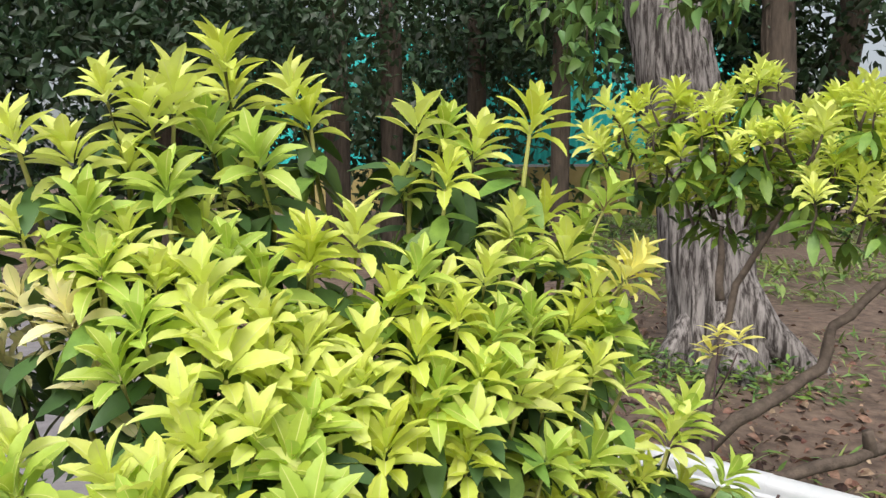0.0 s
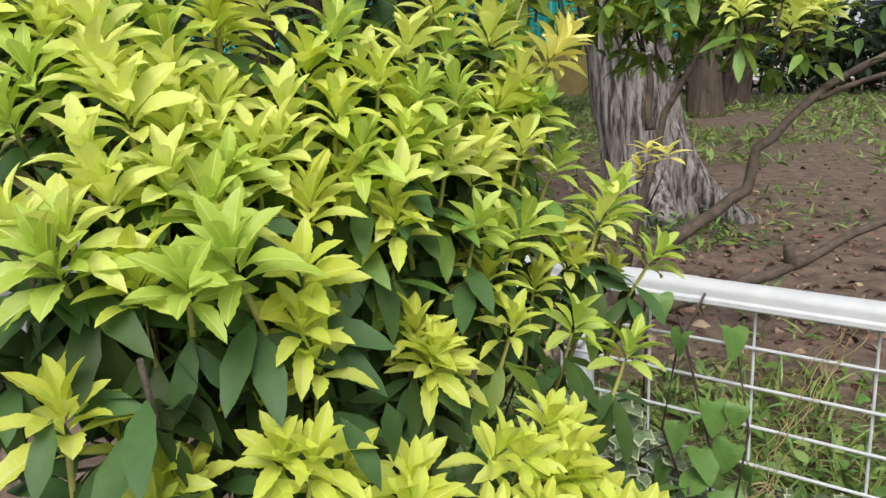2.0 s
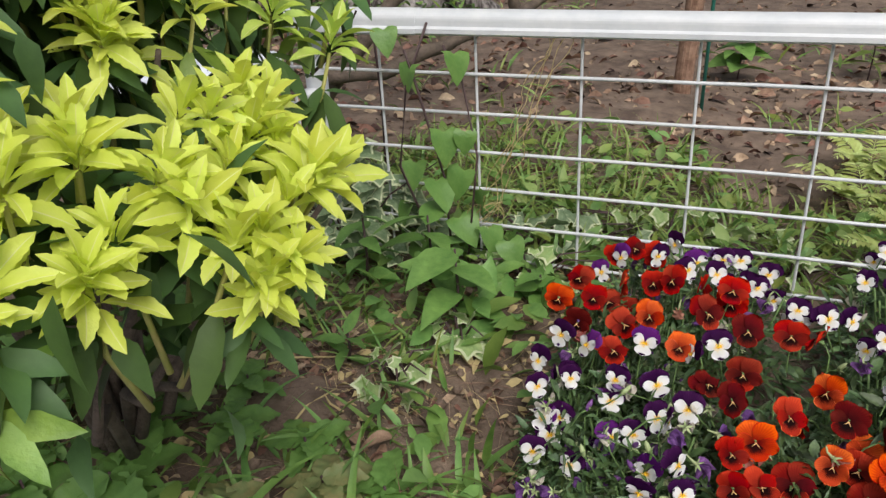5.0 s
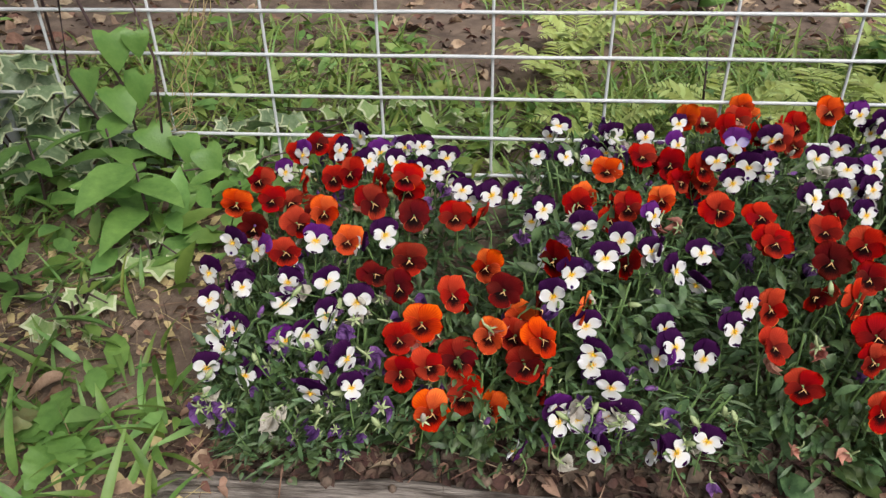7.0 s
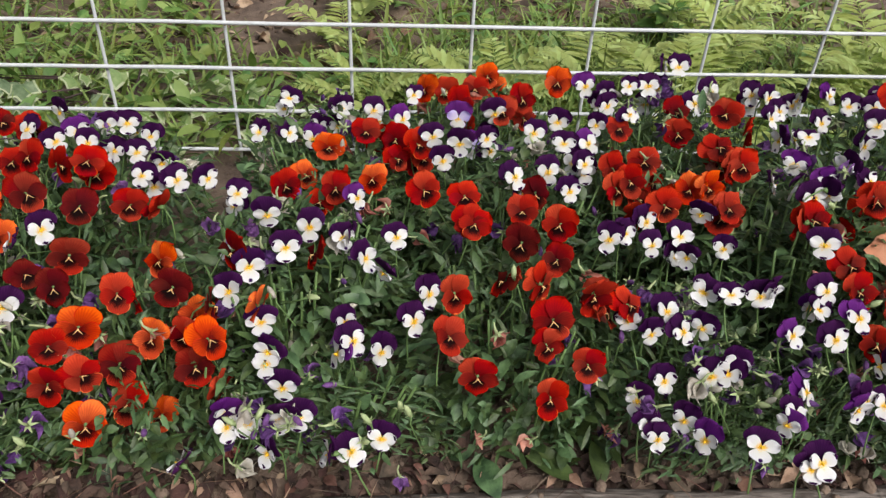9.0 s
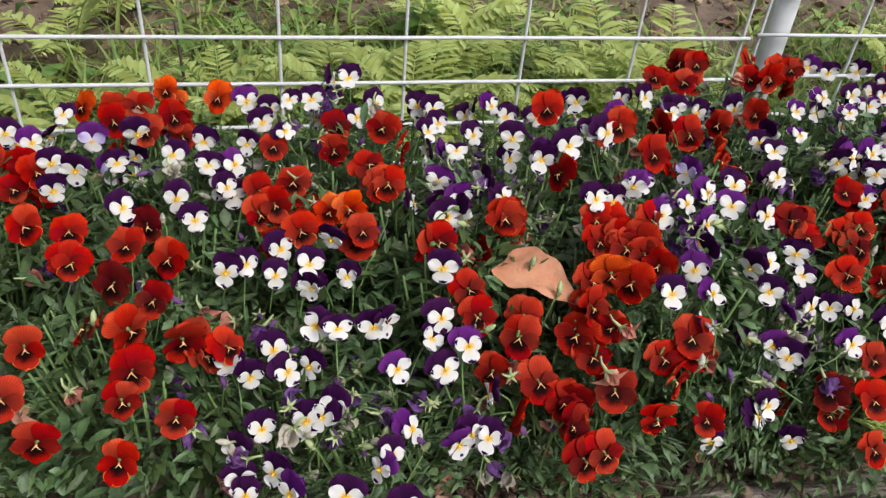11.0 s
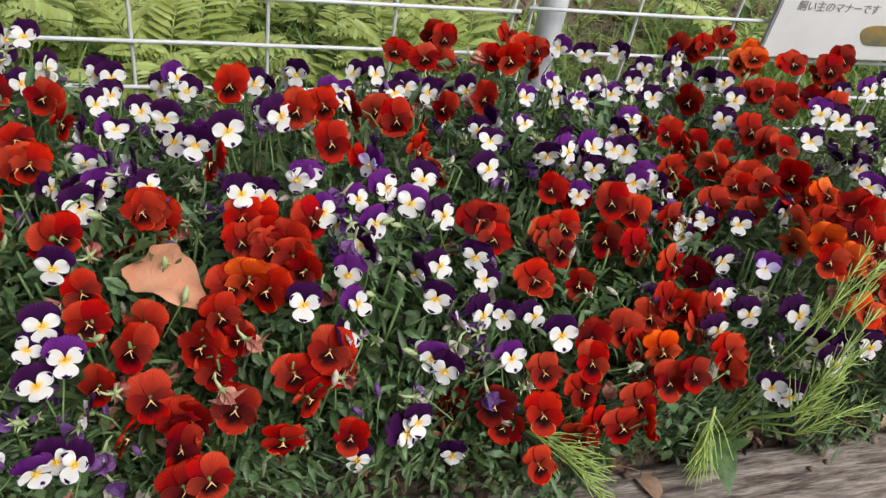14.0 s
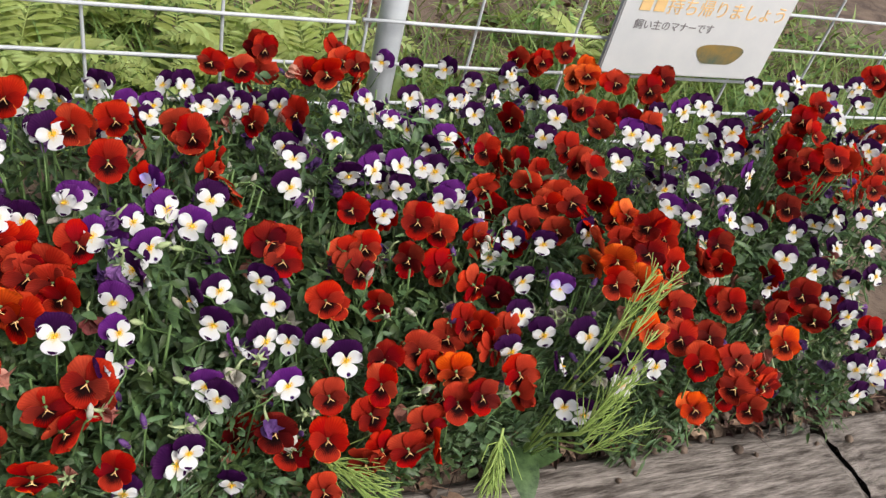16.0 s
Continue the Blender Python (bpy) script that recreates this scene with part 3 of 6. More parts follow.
# turquoise sheet fencing on a low base, far behind
hoarding = thing("site_hoarding", None, pose(-15.5, 17.0, 0, 0, 0, 22), "turquoise corrugated sheet hoarding on ochre boarding", "hoarding")
for k in range(-2, 9):
    v, f = strip(2, 41, lambda u, w: ((w + 1) * 0.9, 0.03 * math.sin((w + 1) * 0.9 * 2 * math.pi / 0.18), 1.55 + 4.3 * u))
    part("sheet", Mesh().add((v, f)).mesh("sheet", TURQUOISE), hoarding, pose(-8 + 1.82 * k, 0, 0))
    part("board", Mesh().add(bevelled_box(1.78, 0.06, 1.5, 0.01)).mesh("board", OCHRE, smooth=False), hoarding, pose(-7.1 + 1.82 * k, 0, 0.72))

# pale building beyond the trees
house = thing("building", None, pose(-8.5, 30.0, 0, 0, 0, 8), "pale grey low building behind the trees", "building")
part("wall", Mesh().add(bevelled_box(12, 6, 4.2, 0.02)).mesh("wall", RENDERED, smooth=False), house, pose(4, 3, 2.1))
part("roof", Mesh().add(bevelled_box(12.6, 6.6, 0.35, 0.03)).mesh("roof", ROOFING, smooth=False), house, pose(4, 3, 4.4))
for k in range(5):
    win = part("window", Mesh().add(bevelled_box(1.3, 0.08, 1.2, 0.01)).mesh("window", GLASSY, smooth=False), house, pose(-0.6 + 2.3 * k, -0.02, 2.1))
    part("sill", Mesh().add(bevelled_box(1.5, 0.16, 0.08, 0.01)).mesh("sill", RENDERED, smooth=False), win, pose(0, -0.06, -0.65))


# ---- shrubs ----
def young_leaf(length, width, bend, arch):
    """A soft leaf along +Y, widest past its middle, rounded across, with a finely toothed edge: (vertices, blade faces, midrib faces)."""
    vs = (-1.0, -0.55, -0.06, 0.06, 0.55, 1.0)
    nu, n = 15, 6
    v = []
    for i in range(nu):
        u = i / (nu - 1)
        w = width * 0.5 * (u ** 1.1 * max(0.0, 1 - u) ** 0.85 / 0.263 + 0.06 * (1 - u))
        for t in vs:
            tooth = 1 + 0.075 * (abs(t) > 0.9) * (u > 0.35) * (-1) ** i
            z = arch * length * math.sin(math.pi * u) - length * 0.42 * bend * u * u + 0.42 * w * abs(t) ** 1.4 - 0.10 * w * (abs(t) < 0.1) + 0.05 * w * math.sin(9 * u + 3 * t)
            v.append((t * w * tooth, length * (u - 0.05 * bend * u * u), z))
    faces = [(i * n + j, i * n + j + 1, (i + 1) * n + j + 1, (i + 1) * n + j) for i in range(nu - 1) for j in range(n - 1)]
    return v, [f for k, f in enumerate(faces) if k % 5 != 2], [f for k, f in enumerate(faces) if k % 5 == 2]


def leaf_into(m, leaf, pose_m=None):
    """Adds a leaf to a mesh: its blade in slot 0, its midrib in slot 1."""
    v, blade_f, rib_f = leaf
    start = m.n
    m.add((v, blade_f), pose_m, 0)
    return m.rim([tuple(i + start for i in f) for f in rib_f])


def whorl_meshes(seed, count=11, length=0.052, drop=0.13):
    """Young leaves of one shoot (list of poses and shapes), its dark old leaves and its stem."""
    r = np.random.default_rng(seed)
    young = []
    for i in range(count):
        tier = i / count
        a = i * 2.4 + r.uniform(-0.3, 0.3)
        lift = math.radians(8 + 64 * tier + r.uniform(-9, 9))
        d = (math.cos(a) * math.cos(lift), math.sin(a) * math.cos(lift), math.sin(lift))
        ln = length * r.uniform(0.82, 1.12) * (1.0 - 0.22 * tier)
        young.append((aim((d[0] * 0.003, d[1] * 0.003, 0.028 * tier), d, r.uniform(-0.4, 0.4)),
                      young_leaf(ln, ln * r.uniform(0.29, 0.35), r.uniform(0.15, 0.85) * (1.3 - tier), 0.06)))
    old = Mesh()
    for i in range(8):
        a = i * 2.4 + r.uniform(-0.4, 0.4)
        lift = math.radians(r.uniform(-60, 5))
        d = (math.cos(a) * math.cos(lift), math.sin(a) * math.cos(lift), math.sin(lift))
        ln = r.uniform(0.055, 0.085)
        old.add(lance(ln, ln * 0.29, 0.6, 0.22, 8), aim((0, 0, -0.025 - 0.03 * r.random()), d, r.uniform(-0.5, 0.5)))
    stem = Mesh().add(tube([(0, 0, 0.004), (0.003, 0.002, -0.4 * drop), (r.uniform(-0.02, 0.02), r.uniform(-0.02, 0.02), -drop)], [0.0022, 0.0028, 0.0034], 6))
    return young, old, stem


def shrub(label, base, tiers, core, seed, singles, tone):
    """A shrub of whorled shoots: stems from its foot, twigs with young and old leaves, and a leafy dark inside."""
    s = thing("shrub", None, pose(*base), label, "shrub", "lime-leaved shrubs")
    r = np.random.default_rng(seed)
    kinds = []
    for k in range(8):
        young, old, stem = whorl_meshes(seed * 20 + k, 14 + k % 4, 0.051, 0.13 if seed == 3 else 0.05)
        joined = {}
        for nm, mat in (("lime", LIME), ("fresh", FRESH), ("cream", CREAM), ("pale", PALE), ("gold", YELLOW)):
            jm = Mesh()
            for mt, shape in young:
                leaf_into(jm, shape, mt)
            joined[nm] = jm.mesh("young_leaves", mat, MIDRIB)
        leaves = [(mt, {nm: leaf_into(Mesh(), shape).mesh("leaf", mat, MIDRIB) for nm, mat in (("lime", LIME), ("fresh", FRESH), ("cream", CREAM), ("pale", PALE), ("gold", YELLOW))}) for mt, shape in young]
        kinds.append((joined, leaves, (old.mesh("old_leaves", OLD), old.mesh("old_leaves", MIDLEAF)), stem.mesh("shoot", GREENSTEM if seed == 3 else TWIG), stem.mesh("shoot", TWIG)))
    b = Vector(base)
    for i, place in enumerate(tiers):
        p = Vector(place[:3]) - b
        out = Vector((p.x - core[0] + b.x, p.y - core[1] + b.y, 0.0))
        lean = min(0.45, out.length * 0.7)
        axis = Vector((out.x, out.y, 0)).normalized() * lean + Vector((0, 0, 1)) + Vector(r.normal(0, 0.12, 3))
        q = axis.normalized().to_track_quat("Z", "Y").to_matrix().to_4x4()
        m = Matrix.Translation(p) @ q @ Matrix.Rotation(r.uniform(0, 6.28), 4, "Z") @ Matrix.Scale(r.uniform(0.92, 1.2) * (0.92 if place[2] < 0.72 else 0.86 if place[1] < -1.05 and place[0] < 0.15 else 1.12 if place[1] > 0 else 1.0 + 0.35 * max(0.0, min(0.3, place[2] - 0.9))), 4)
        joined, leaves, old, stem, bare = kinds[r.integers(8)]
        col = tone(place, r)
        shoot = part("shoot", stem if len(place) == 3 else bare, s, m)
        if len(place) > 3:
            part("old_leaves", old[0], shoot, kind="stuff")
            continue
        if i in singles:
            for mt, meshes in leaves:
                part("leaf", meshes[col], shoot, mt)
        else:
            part("young_leaves", joined[col], shoot, kind="stuff")
        if (place[1] > 0 and r.random() < 0.5) or (place[2] < 0.60 and r.random() < 0.55):
            continue
        part("old_leaves", old[int(r.random() < (0.9 if place[1] > 0 else 0.3 if place[2] > 0.8 else 0.12))], shoot, kind="stuff")
    return s, r


TIER_0 = [(0.54, -0.89, 0.53), (0.46, -1.02, 0.55), (0.52, -0.90, 0.55), (0.51, -0.93, 0.55), (0.52, -0.86, 0.56), (0.46, -1.03, 0.57), (0.52, -0.83, 0.57), (0.53, -0.81, 0.57), (0.43, -1.10, 0.57), (0.48, -0.93, 0.58), (0.46, -0.99, 0.58), (0.43, -1.08, 0.58), (0.47, -0.87, 0.59), (0.47, -0.92, 0.59), (0.46, -0.79, 0.60), (0.46, -0.82, 0.60), (0.46, -0.94, 0.61), (0.31, -1.14, 0.62), (0.42, -0.86, 0.63), (0.44, -0.84, 0.63), (0.43, -0.78, 0.63), (0.32, -1.12, 0.63), (0.41, -1.03, 0.63), (0.42, -0.97, 0.63), (0.41, -0.56, 0.63), (0.37, -1.09, 0.63), (0.41, -0.96, 0.64), (0.36, -0.60, 0.67)]
TIER_1 = [(0.29, -1.11, 0.68), (0.37, -1.03, 0.68), (0.35, -1.04, 0.69), (0.32, -0.82, 0.69), (0.35, -0.72, 0.70), (0.30, -0.59, 0.71), (0.38, -0.43, 0.72), (0.31, -0.83, 0.72), (0.26, -1.16, 0.74), (0.33, -0.98, 0.74), (0.29, -0.52, 0.74), (0.33, -0.45, 0.79), (0.32, -0.66, 0.79), (0.32, -0.74, 0.81), (0.31, -0.97, 0.81), (0.30, -0.84, 0.83), (0.31, -1.08, 0.83), (0.32, -1.04, 0.84), (0.25, -1.14, 0.85), (0.29, -0.53, 0.85), (0.28, -0.93, 0.86), (0.29, -0.70, 0.86), (0.16, -1.20, 0.87), (0.27, -1.03, 0.87), (0.25, -1.13, 0.87), (0.22, -1.15, 0.88)]
TIER_2 = [(0.28, -0.67, 0.88), (0.29, -0.60, 0.88), (0.12, -1.19, 0.89), (0.29, -0.79, 0.89), (0.24, -1.09, 0.89), (0.25, -1.05, 0.90), (0.25, -0.99, 0.90), (0.28, -0.86, 0.90), (0.27, -0.55, 0.91), (0.25, -0.96, 0.91), (0.29, -0.81, 0.91), (0.22, -1.09, 0.92), (0.10, -1.11, 0.92), (0.25, -0.60, 0.93), (0.26, -0.87, 0.94), (0.26, -0.68, 0.94), (0.23, -0.91, 0.94), (0.21, -1.05, 0.95), (0.28, -0.78, 0.95), (0.21, -0.97, 0.95), (0.26, -0.56, 0.95), (0.26, -0.81, 0.97), (0.19, -0.99, 0.97), (0.07, -1.12, 0.97), (0.19, -1.06, 0.98), (0.21, -0.86, 0.98), (0.05, -1.15, 1.00), (0.28, -0.50, 1.00)]
TIER_3 = [(0.22, -0.72, 1.00), (0.16, -0.98, 1.00), (0.16, -1.04, 1.01), (0.22, -0.83, 1.01), (0.22, -0.56, 1.01), (0.13, -1.07, 1.02), (0.06, -1.13, 1.04), (0.14, -1.00, 1.04), (0.16, -0.92, 1.04), (0.18, -0.62, 1.05), (0.17, -0.87, 1.05), (0.10, -1.08, 1.06), (0.18, -0.55, 1.06), (0.04, -1.15, 1.07), (0.08, -1.11, 1.08), (0.24, -0.50, 1.08), (0.08, -1.03, 1.10), (0.15, -0.71, 1.11), (0.04, -1.10, 1.13), (0.06, -0.91, 1.13), (0.04, -1.15, 1.15), (0.17, -0.57, 1.18), (0.08, -0.69, 1.18), (0.00, -0.98, 1.19), (0.02, -1.06, 1.20), (-0.05, -0.78, 1.22), (-0.04, -0.89, 1.25)]
REAR = [(-0.17, 0.38, 1.29), (-0.15, 0.51, 1.29), (-0.10, 0.47, 1.27), (-0.02, 0.59, 1.33), (0.05, 0.62, 1.34), (-0.20, 0.30, 1.23), (-0.23, 0.26, 1.17), (-0.27, 0.57, 1.23), (-0.04, 0.46, 1.20), (0.04, 0.48, 1.19), (-0.26, 0.64, 1.15), (-0.05, 0.54, 1.15), (-0.01, 0.69, 1.22), (-0.11, 0.51, 1.09), (-0.02, 0.61, 1.10), (0.12, 0.48, 1.21), (0.13, 0.66, 1.20), (0.17, 0.76, 1.28), (0.25, 0.65, 1.28), (0.20, 0.72, 1.20), (0.25, 0.71, 1.19), (0.23, 0.49, 1.13), (0.09, 0.70, 1.15), (0.15, 0.65, 1.09), (0.28, 0.59, 1.07), (0.28, 0.49, 1.09), (-0.14, 0.65, 1.06), (-0.03, 0.54, 1.08), (-0.29, 0.51, 1.14), (0.01, 0.72, 1.12), (-0.07, 0.61, 1.29), (0.25, 0.80, 1.03)]
REAR += [(0.13, 0.8, 1.3), (0.19, 0.85, 1.32), (0.24, 0.8, 1.27), (0.18, 0.75, 1.23), (0.25, 0.75, 1.2), (0.22, 0.72, 1.15), (0.27, 0.7, 1.09), (0.09, 0.8, 1.26), (0.12, 0.9, 1.26), (0.18, 0.95, 1.26), (0.26, 0.8, 1.18), (0.28, 0.8, 1.23)]


def near_tone(p, r):
    if p[1] < -1.08 and p[0] < 0.115 and 0.86 < p[2] < 1.0:
        return "cream"
    if (p[0] - 0.28) ** 2 + (p[1] + 0.50) ** 2 + (p[2] - 0.98) ** 2 < 0.002:
        return "gold"
    if p[2] < 0.78 and p[1] < -0.7:
        return "lime"
    k = r.random()
    if p[2] > 0.86 and p[1] < -0.95:
        k *= 0.5
    return "pale" if k < 0.32 else "fresh" if k < (0.68 if p[1] > -0.8 else 0.56) else "lime"


tiers = [(x, y, z - 0.018) for x, y, z in TIER_0 + TIER_1 + TIER_2 + TIER_3]
side_rng = np.random.default_rng(44)
for x, y, z in list(tiers):
    for k in range(0 if y < -1.05 and x < 0.2 and z < 0.95 else 2):
        a = side_rng.uniform(0, 6.28)
        spot = (x - 0.03 - 0.03 * k + 0.045 * math.cos(a), y + 0.02 * k + 0.06 * math.sin(a), z - side_rng.uniform(0.01, 0.05) - 0.03 * k)
        if z < 0.66 and (k or side_rng.random() < 0.75):
            continue
        tiers.append(spot if k == 0 and not (y < -1.0 and 0.74 < z < 0.90 and side_rng.random() < 0.5) else (*spot, 1))
near = sorted(range(len(tiers)), key=lambda i: (tiers[i][0] - 0.75) ** 2 + (tiers[i][1] + 1.3) ** 2 + (tiers[i][2] - 0.85) ** 2)[:14]
near_shrub, r = shrub("lime-green leafy shrub with dark older leaves beside the fence", (0.10, -0.72, 0.06), tiers, (-0.1, -0.75), 3, set(near), near_tone)
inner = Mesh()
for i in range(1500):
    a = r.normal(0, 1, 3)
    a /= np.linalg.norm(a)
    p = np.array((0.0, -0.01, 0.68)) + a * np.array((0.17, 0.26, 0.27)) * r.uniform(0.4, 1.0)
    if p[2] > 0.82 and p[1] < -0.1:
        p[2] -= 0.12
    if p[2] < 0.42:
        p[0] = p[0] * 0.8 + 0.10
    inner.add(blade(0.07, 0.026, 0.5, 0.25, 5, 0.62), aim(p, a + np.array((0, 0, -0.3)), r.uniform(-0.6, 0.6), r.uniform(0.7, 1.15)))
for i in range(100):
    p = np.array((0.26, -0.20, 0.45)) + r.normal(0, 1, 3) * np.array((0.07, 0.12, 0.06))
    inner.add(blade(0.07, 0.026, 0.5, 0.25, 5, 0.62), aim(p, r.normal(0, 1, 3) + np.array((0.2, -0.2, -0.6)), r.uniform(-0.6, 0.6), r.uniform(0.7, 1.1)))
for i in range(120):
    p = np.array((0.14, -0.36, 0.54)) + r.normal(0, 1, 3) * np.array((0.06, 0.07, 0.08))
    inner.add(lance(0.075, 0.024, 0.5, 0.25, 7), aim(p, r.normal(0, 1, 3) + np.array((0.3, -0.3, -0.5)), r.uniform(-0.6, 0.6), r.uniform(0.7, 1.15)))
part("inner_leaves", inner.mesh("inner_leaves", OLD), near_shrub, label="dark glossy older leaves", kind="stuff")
for k in range(14):
    a = k * 2.4
    top = Vector((0.25 * math.cos(a) * (0.4 + 0.6 * r.random()), 0.33 * math.sin(a) * (0.4 + 0.6 * r.random()), 0.40 + 0.3 * r.random()))
    if k < 4:
        top = Vector((0.30 + 0.05 * k % 0.1, -0.25 + 0.1 * k, 0.42))
    mid = top * 0.5 + Vector((r.normal(0, 0.04), r.normal(0, 0.04), -0.03))
    part("stem", Mesh().add(tube([(0.02 * math.cos(a), 0.02 * math.sin(a), -0.06), mid * 0.5 + Vector((0, 0, 0.06)), mid, top], [0.011, 0.009, 0.007, 0.003], 7)).mesh("stem", TWIG), near_shrub)

rear_tone = lambda p, r: ("pale", "lime", "pale")[r.integers(3)]
for x, y, z in list(REAR):
    for k in range(2):
        REAR.append((x + side_rng.normal(0, 0.045), y + side_rng.normal(0, 0.06), z - side_rng.uniform(-0.01, 0.05)))
rear_shrub, r = shrub("lime-green leafy shrub with bare crooked branches behind the fence", (-0.05, 0.40, 0.06), REAR, (0.0, 0.6), 5, set(), rear_tone)
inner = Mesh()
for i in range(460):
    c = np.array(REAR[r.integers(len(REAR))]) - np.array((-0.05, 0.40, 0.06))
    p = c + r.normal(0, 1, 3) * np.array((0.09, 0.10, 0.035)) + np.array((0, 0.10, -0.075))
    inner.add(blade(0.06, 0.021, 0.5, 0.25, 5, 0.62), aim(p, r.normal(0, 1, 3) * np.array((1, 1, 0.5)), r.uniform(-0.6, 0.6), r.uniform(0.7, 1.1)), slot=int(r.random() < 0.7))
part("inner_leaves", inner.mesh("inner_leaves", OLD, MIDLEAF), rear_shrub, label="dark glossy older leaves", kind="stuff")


def limb(parent, base, pts, r0, r1, label=""):
    b = Vector(base)
    path = []
    for i in range(len(pts) - 1):
        for k in range(5):
            p = Vector(pts[i]).lerp(Vector(pts[i + 1]), k / 5) - b
            path.append(p + Vector((noise.noise(p * 14), noise.noise(p * 14 + Vector((5, 0, 0))), noise.noise(p * 14 + Vector((0, 5, 0))))) * 0.008)
    path.append(Vector(pts[-1]) - b)
    n = len(path)
    part("branch", Mesh().add(tube(path, [(r0 + (r1 - r0) * i / (n - 1)) * (1 + 0.15 * noise.noise((i * 1.3, r0 * 99, 0))) for i in range(n)], 10)).mesh("branch", TWIG), parent, label=label)


RB = (-0.05, 0.40, 0.06)
limb(rear_shrub, RB, [(-0.30, 0.34, 0.04), (-0.10, 0.33, 0.33), (0.06, 0.40, 0.53), (0.19, 0.59, 0.65), (0.21, 0.62, 0.75), (0.33, 0.75, 0.90), (0.45, 0.80, 0.97)], 0.022, 0.008)
limb(rear_shrub, RB, [(-0.10, 0.29, 0.36), (0.03, 0.36, 0.36), (0.20, 0.46, 0.43), (0.33, 0.62, 0.47), (0.42, 0.72, 0.54), (0.60, 0.85, 0.62)], 0.020, 0.009)
limb(rear_shrub, RB, [(-0.05, 0.42, 0.45), (0.0, 0.53, 0.84), (0.09, 0.57, 1.03)], 0.013, 0.006)
limb(rear_shrub, RB, [(-0.03, 0.50, 0.80), (-0.04, 0.52, 0.99)], 0.012, 0.007)
limb(rear_shrub, RB, [(0.31, 0.60, 0.46), (0.30, 0.58, 0.52)], 0.018, 0.013)
limb(rear_shrub, RB, [(0.30, 0.72, 0.86), (0.45, 0.72, 0.92), (0.62, 0.80, 0.98)], 0.008, 0.004)


# ---- flower bed ----
def petal(angle, length, width, lift, cup, back, seed, margin=0.93):
    """One rounded petal, narrow at the flower's middle, as (vertices, faces of the blade, faces of the thin margin)."""
    ca, sa = math.cos(angle), math.sin(angle)
    us = (0.0, 0.14, 0.30, 0.48, 0.66, 0.81, 0.92, 0.98, 1.0)
    vs = (-1.0, -margin, -0.5, 0.0, 0.5, margin, 1.0)
    v = []
    for u in us:
        if u < 0.58:
            w = width * 0.5 * (0.10 + 0.90 * math.sin(math.pi / 2 * u / 0.58))
        else:
            w = width * 0.5 * (0.04 + 0.96 * math.sqrt(max(0.0, 1 - ((u - 0.58) / 0.42) ** 2)))
        for t in vs:
            r = length * u * (1 - 0.05 * t * t * u) + length * 0.030 * math.sin(4.2 * t + seed) * u * u
            x = t * w * (1 + 0.03 * math.sin(5 * u + seed))
            z = lift + cup * u * u * length - back * u * length + (0.0022 * math.sin(3.4 * t + seed) + 0.0011 * math.sin(8 * t + 2 * seed)) * u * u - 0.10 * t * t * w * u
            v.append((x * sa + r * ca, r * sa - x * ca, z))
    n = len(vs)
    blade_f, rim_f = [], []
    for i in range(len(us) - 1):
        for j in range(n - 1):
            face = (i * n + j, i * n + j + 1, (i + 1) * n + j + 1, (i + 1) * n + j)
            (rim_f if (j in (0, n - 2) and i > 1) or i == len(us) - 2 else blade_f).append(face)
    return v, blade_f, rim_f


def petal_mesh(name, shape, mat, rim, mark):
    """A petal's mesh; some white petals carry a small purple mark at the middle of their tip."""
    v, blade_f, rim_f = shape
    if mark is None:
        return Mesh().add((v, blade_f), None, 0).rim(rim_f).mesh(name, mat, rim)
    tip = [f for f in blade_f + rim_f if f[0] // 7 >= 5 and f[0] % 7 in (2, 3)]
    m = Mesh().add((v, [f for f in blade_f if f not in tip]), None, 0).rim([f for f in rim_f if f not in tip])
    m.f.extend(tip)
    m.s.extend([2] * len(tip))
    return m.mesh(name, mat, rim, mark)


def petal_set(kind, size, up, side, low, rim_up, rim_low):
    """The five petals of one kind of flower, in five shapes each."""
    sets = []
    s = size
    for k in range(5):
        j = 0.07 * (k - 2)
        g = 1 + 0.06 * math.sin(2.3 * k)
        if kind in "WVUE":
            rows = [("upper_petal", 1.10 + j, 0.68, 0.74, -0.0022, up, 0.10, rim_up), ("upper_petal", 2.04 + j, 0.68, 0.74, -0.0036, up, 0.10, rim_up),
                    ("side_petal", 0.40 + j, 0.47, 0.42, 0.0006, side, -0.06, side), ("side_petal", 2.74 + j, 0.47, 0.42, 0.0003, side, -0.06, side),
                    ("lower_petal", -1.57 + j, 0.46 * g, 0.60, 0.0016, low, 0.02, side)]
        else:
            rows = [("upper_petal", 1.02 + j, 0.64 * g, 0.66, -0.0024, up, 0.08, rim_up), ("upper_petal", 2.12 + j, 0.64, 0.66, -0.0046, up, 0.08, rim_up),
                    ("side_petal", -0.06 + j, 0.52, 0.46, 0.0008, side, -0.08, rim_up), ("side_petal", 3.20 + j, 0.52, 0.46, 0.0002, side, -0.08, rim_up),
                    ("lower_petal", -1.57 + j, 0.50, 0.66 * g, 0.0026, low, 0.04, rim_low)]
        sets.append([(nm, petal_mesh(nm, petal(a, ln * s, w * s, z, 0.10, bk + 0.09 * (k - 2), 1.7 * k + i), mt, rm, PURPLE if kind in "WUE" and (i == 4 and k != 1 or i in (2, 3) and k in (0, 2, 3)) else None))
                     for i, (nm, a, ln, w, z, mt, bk, rm) in enumerate(rows)])
    return sets


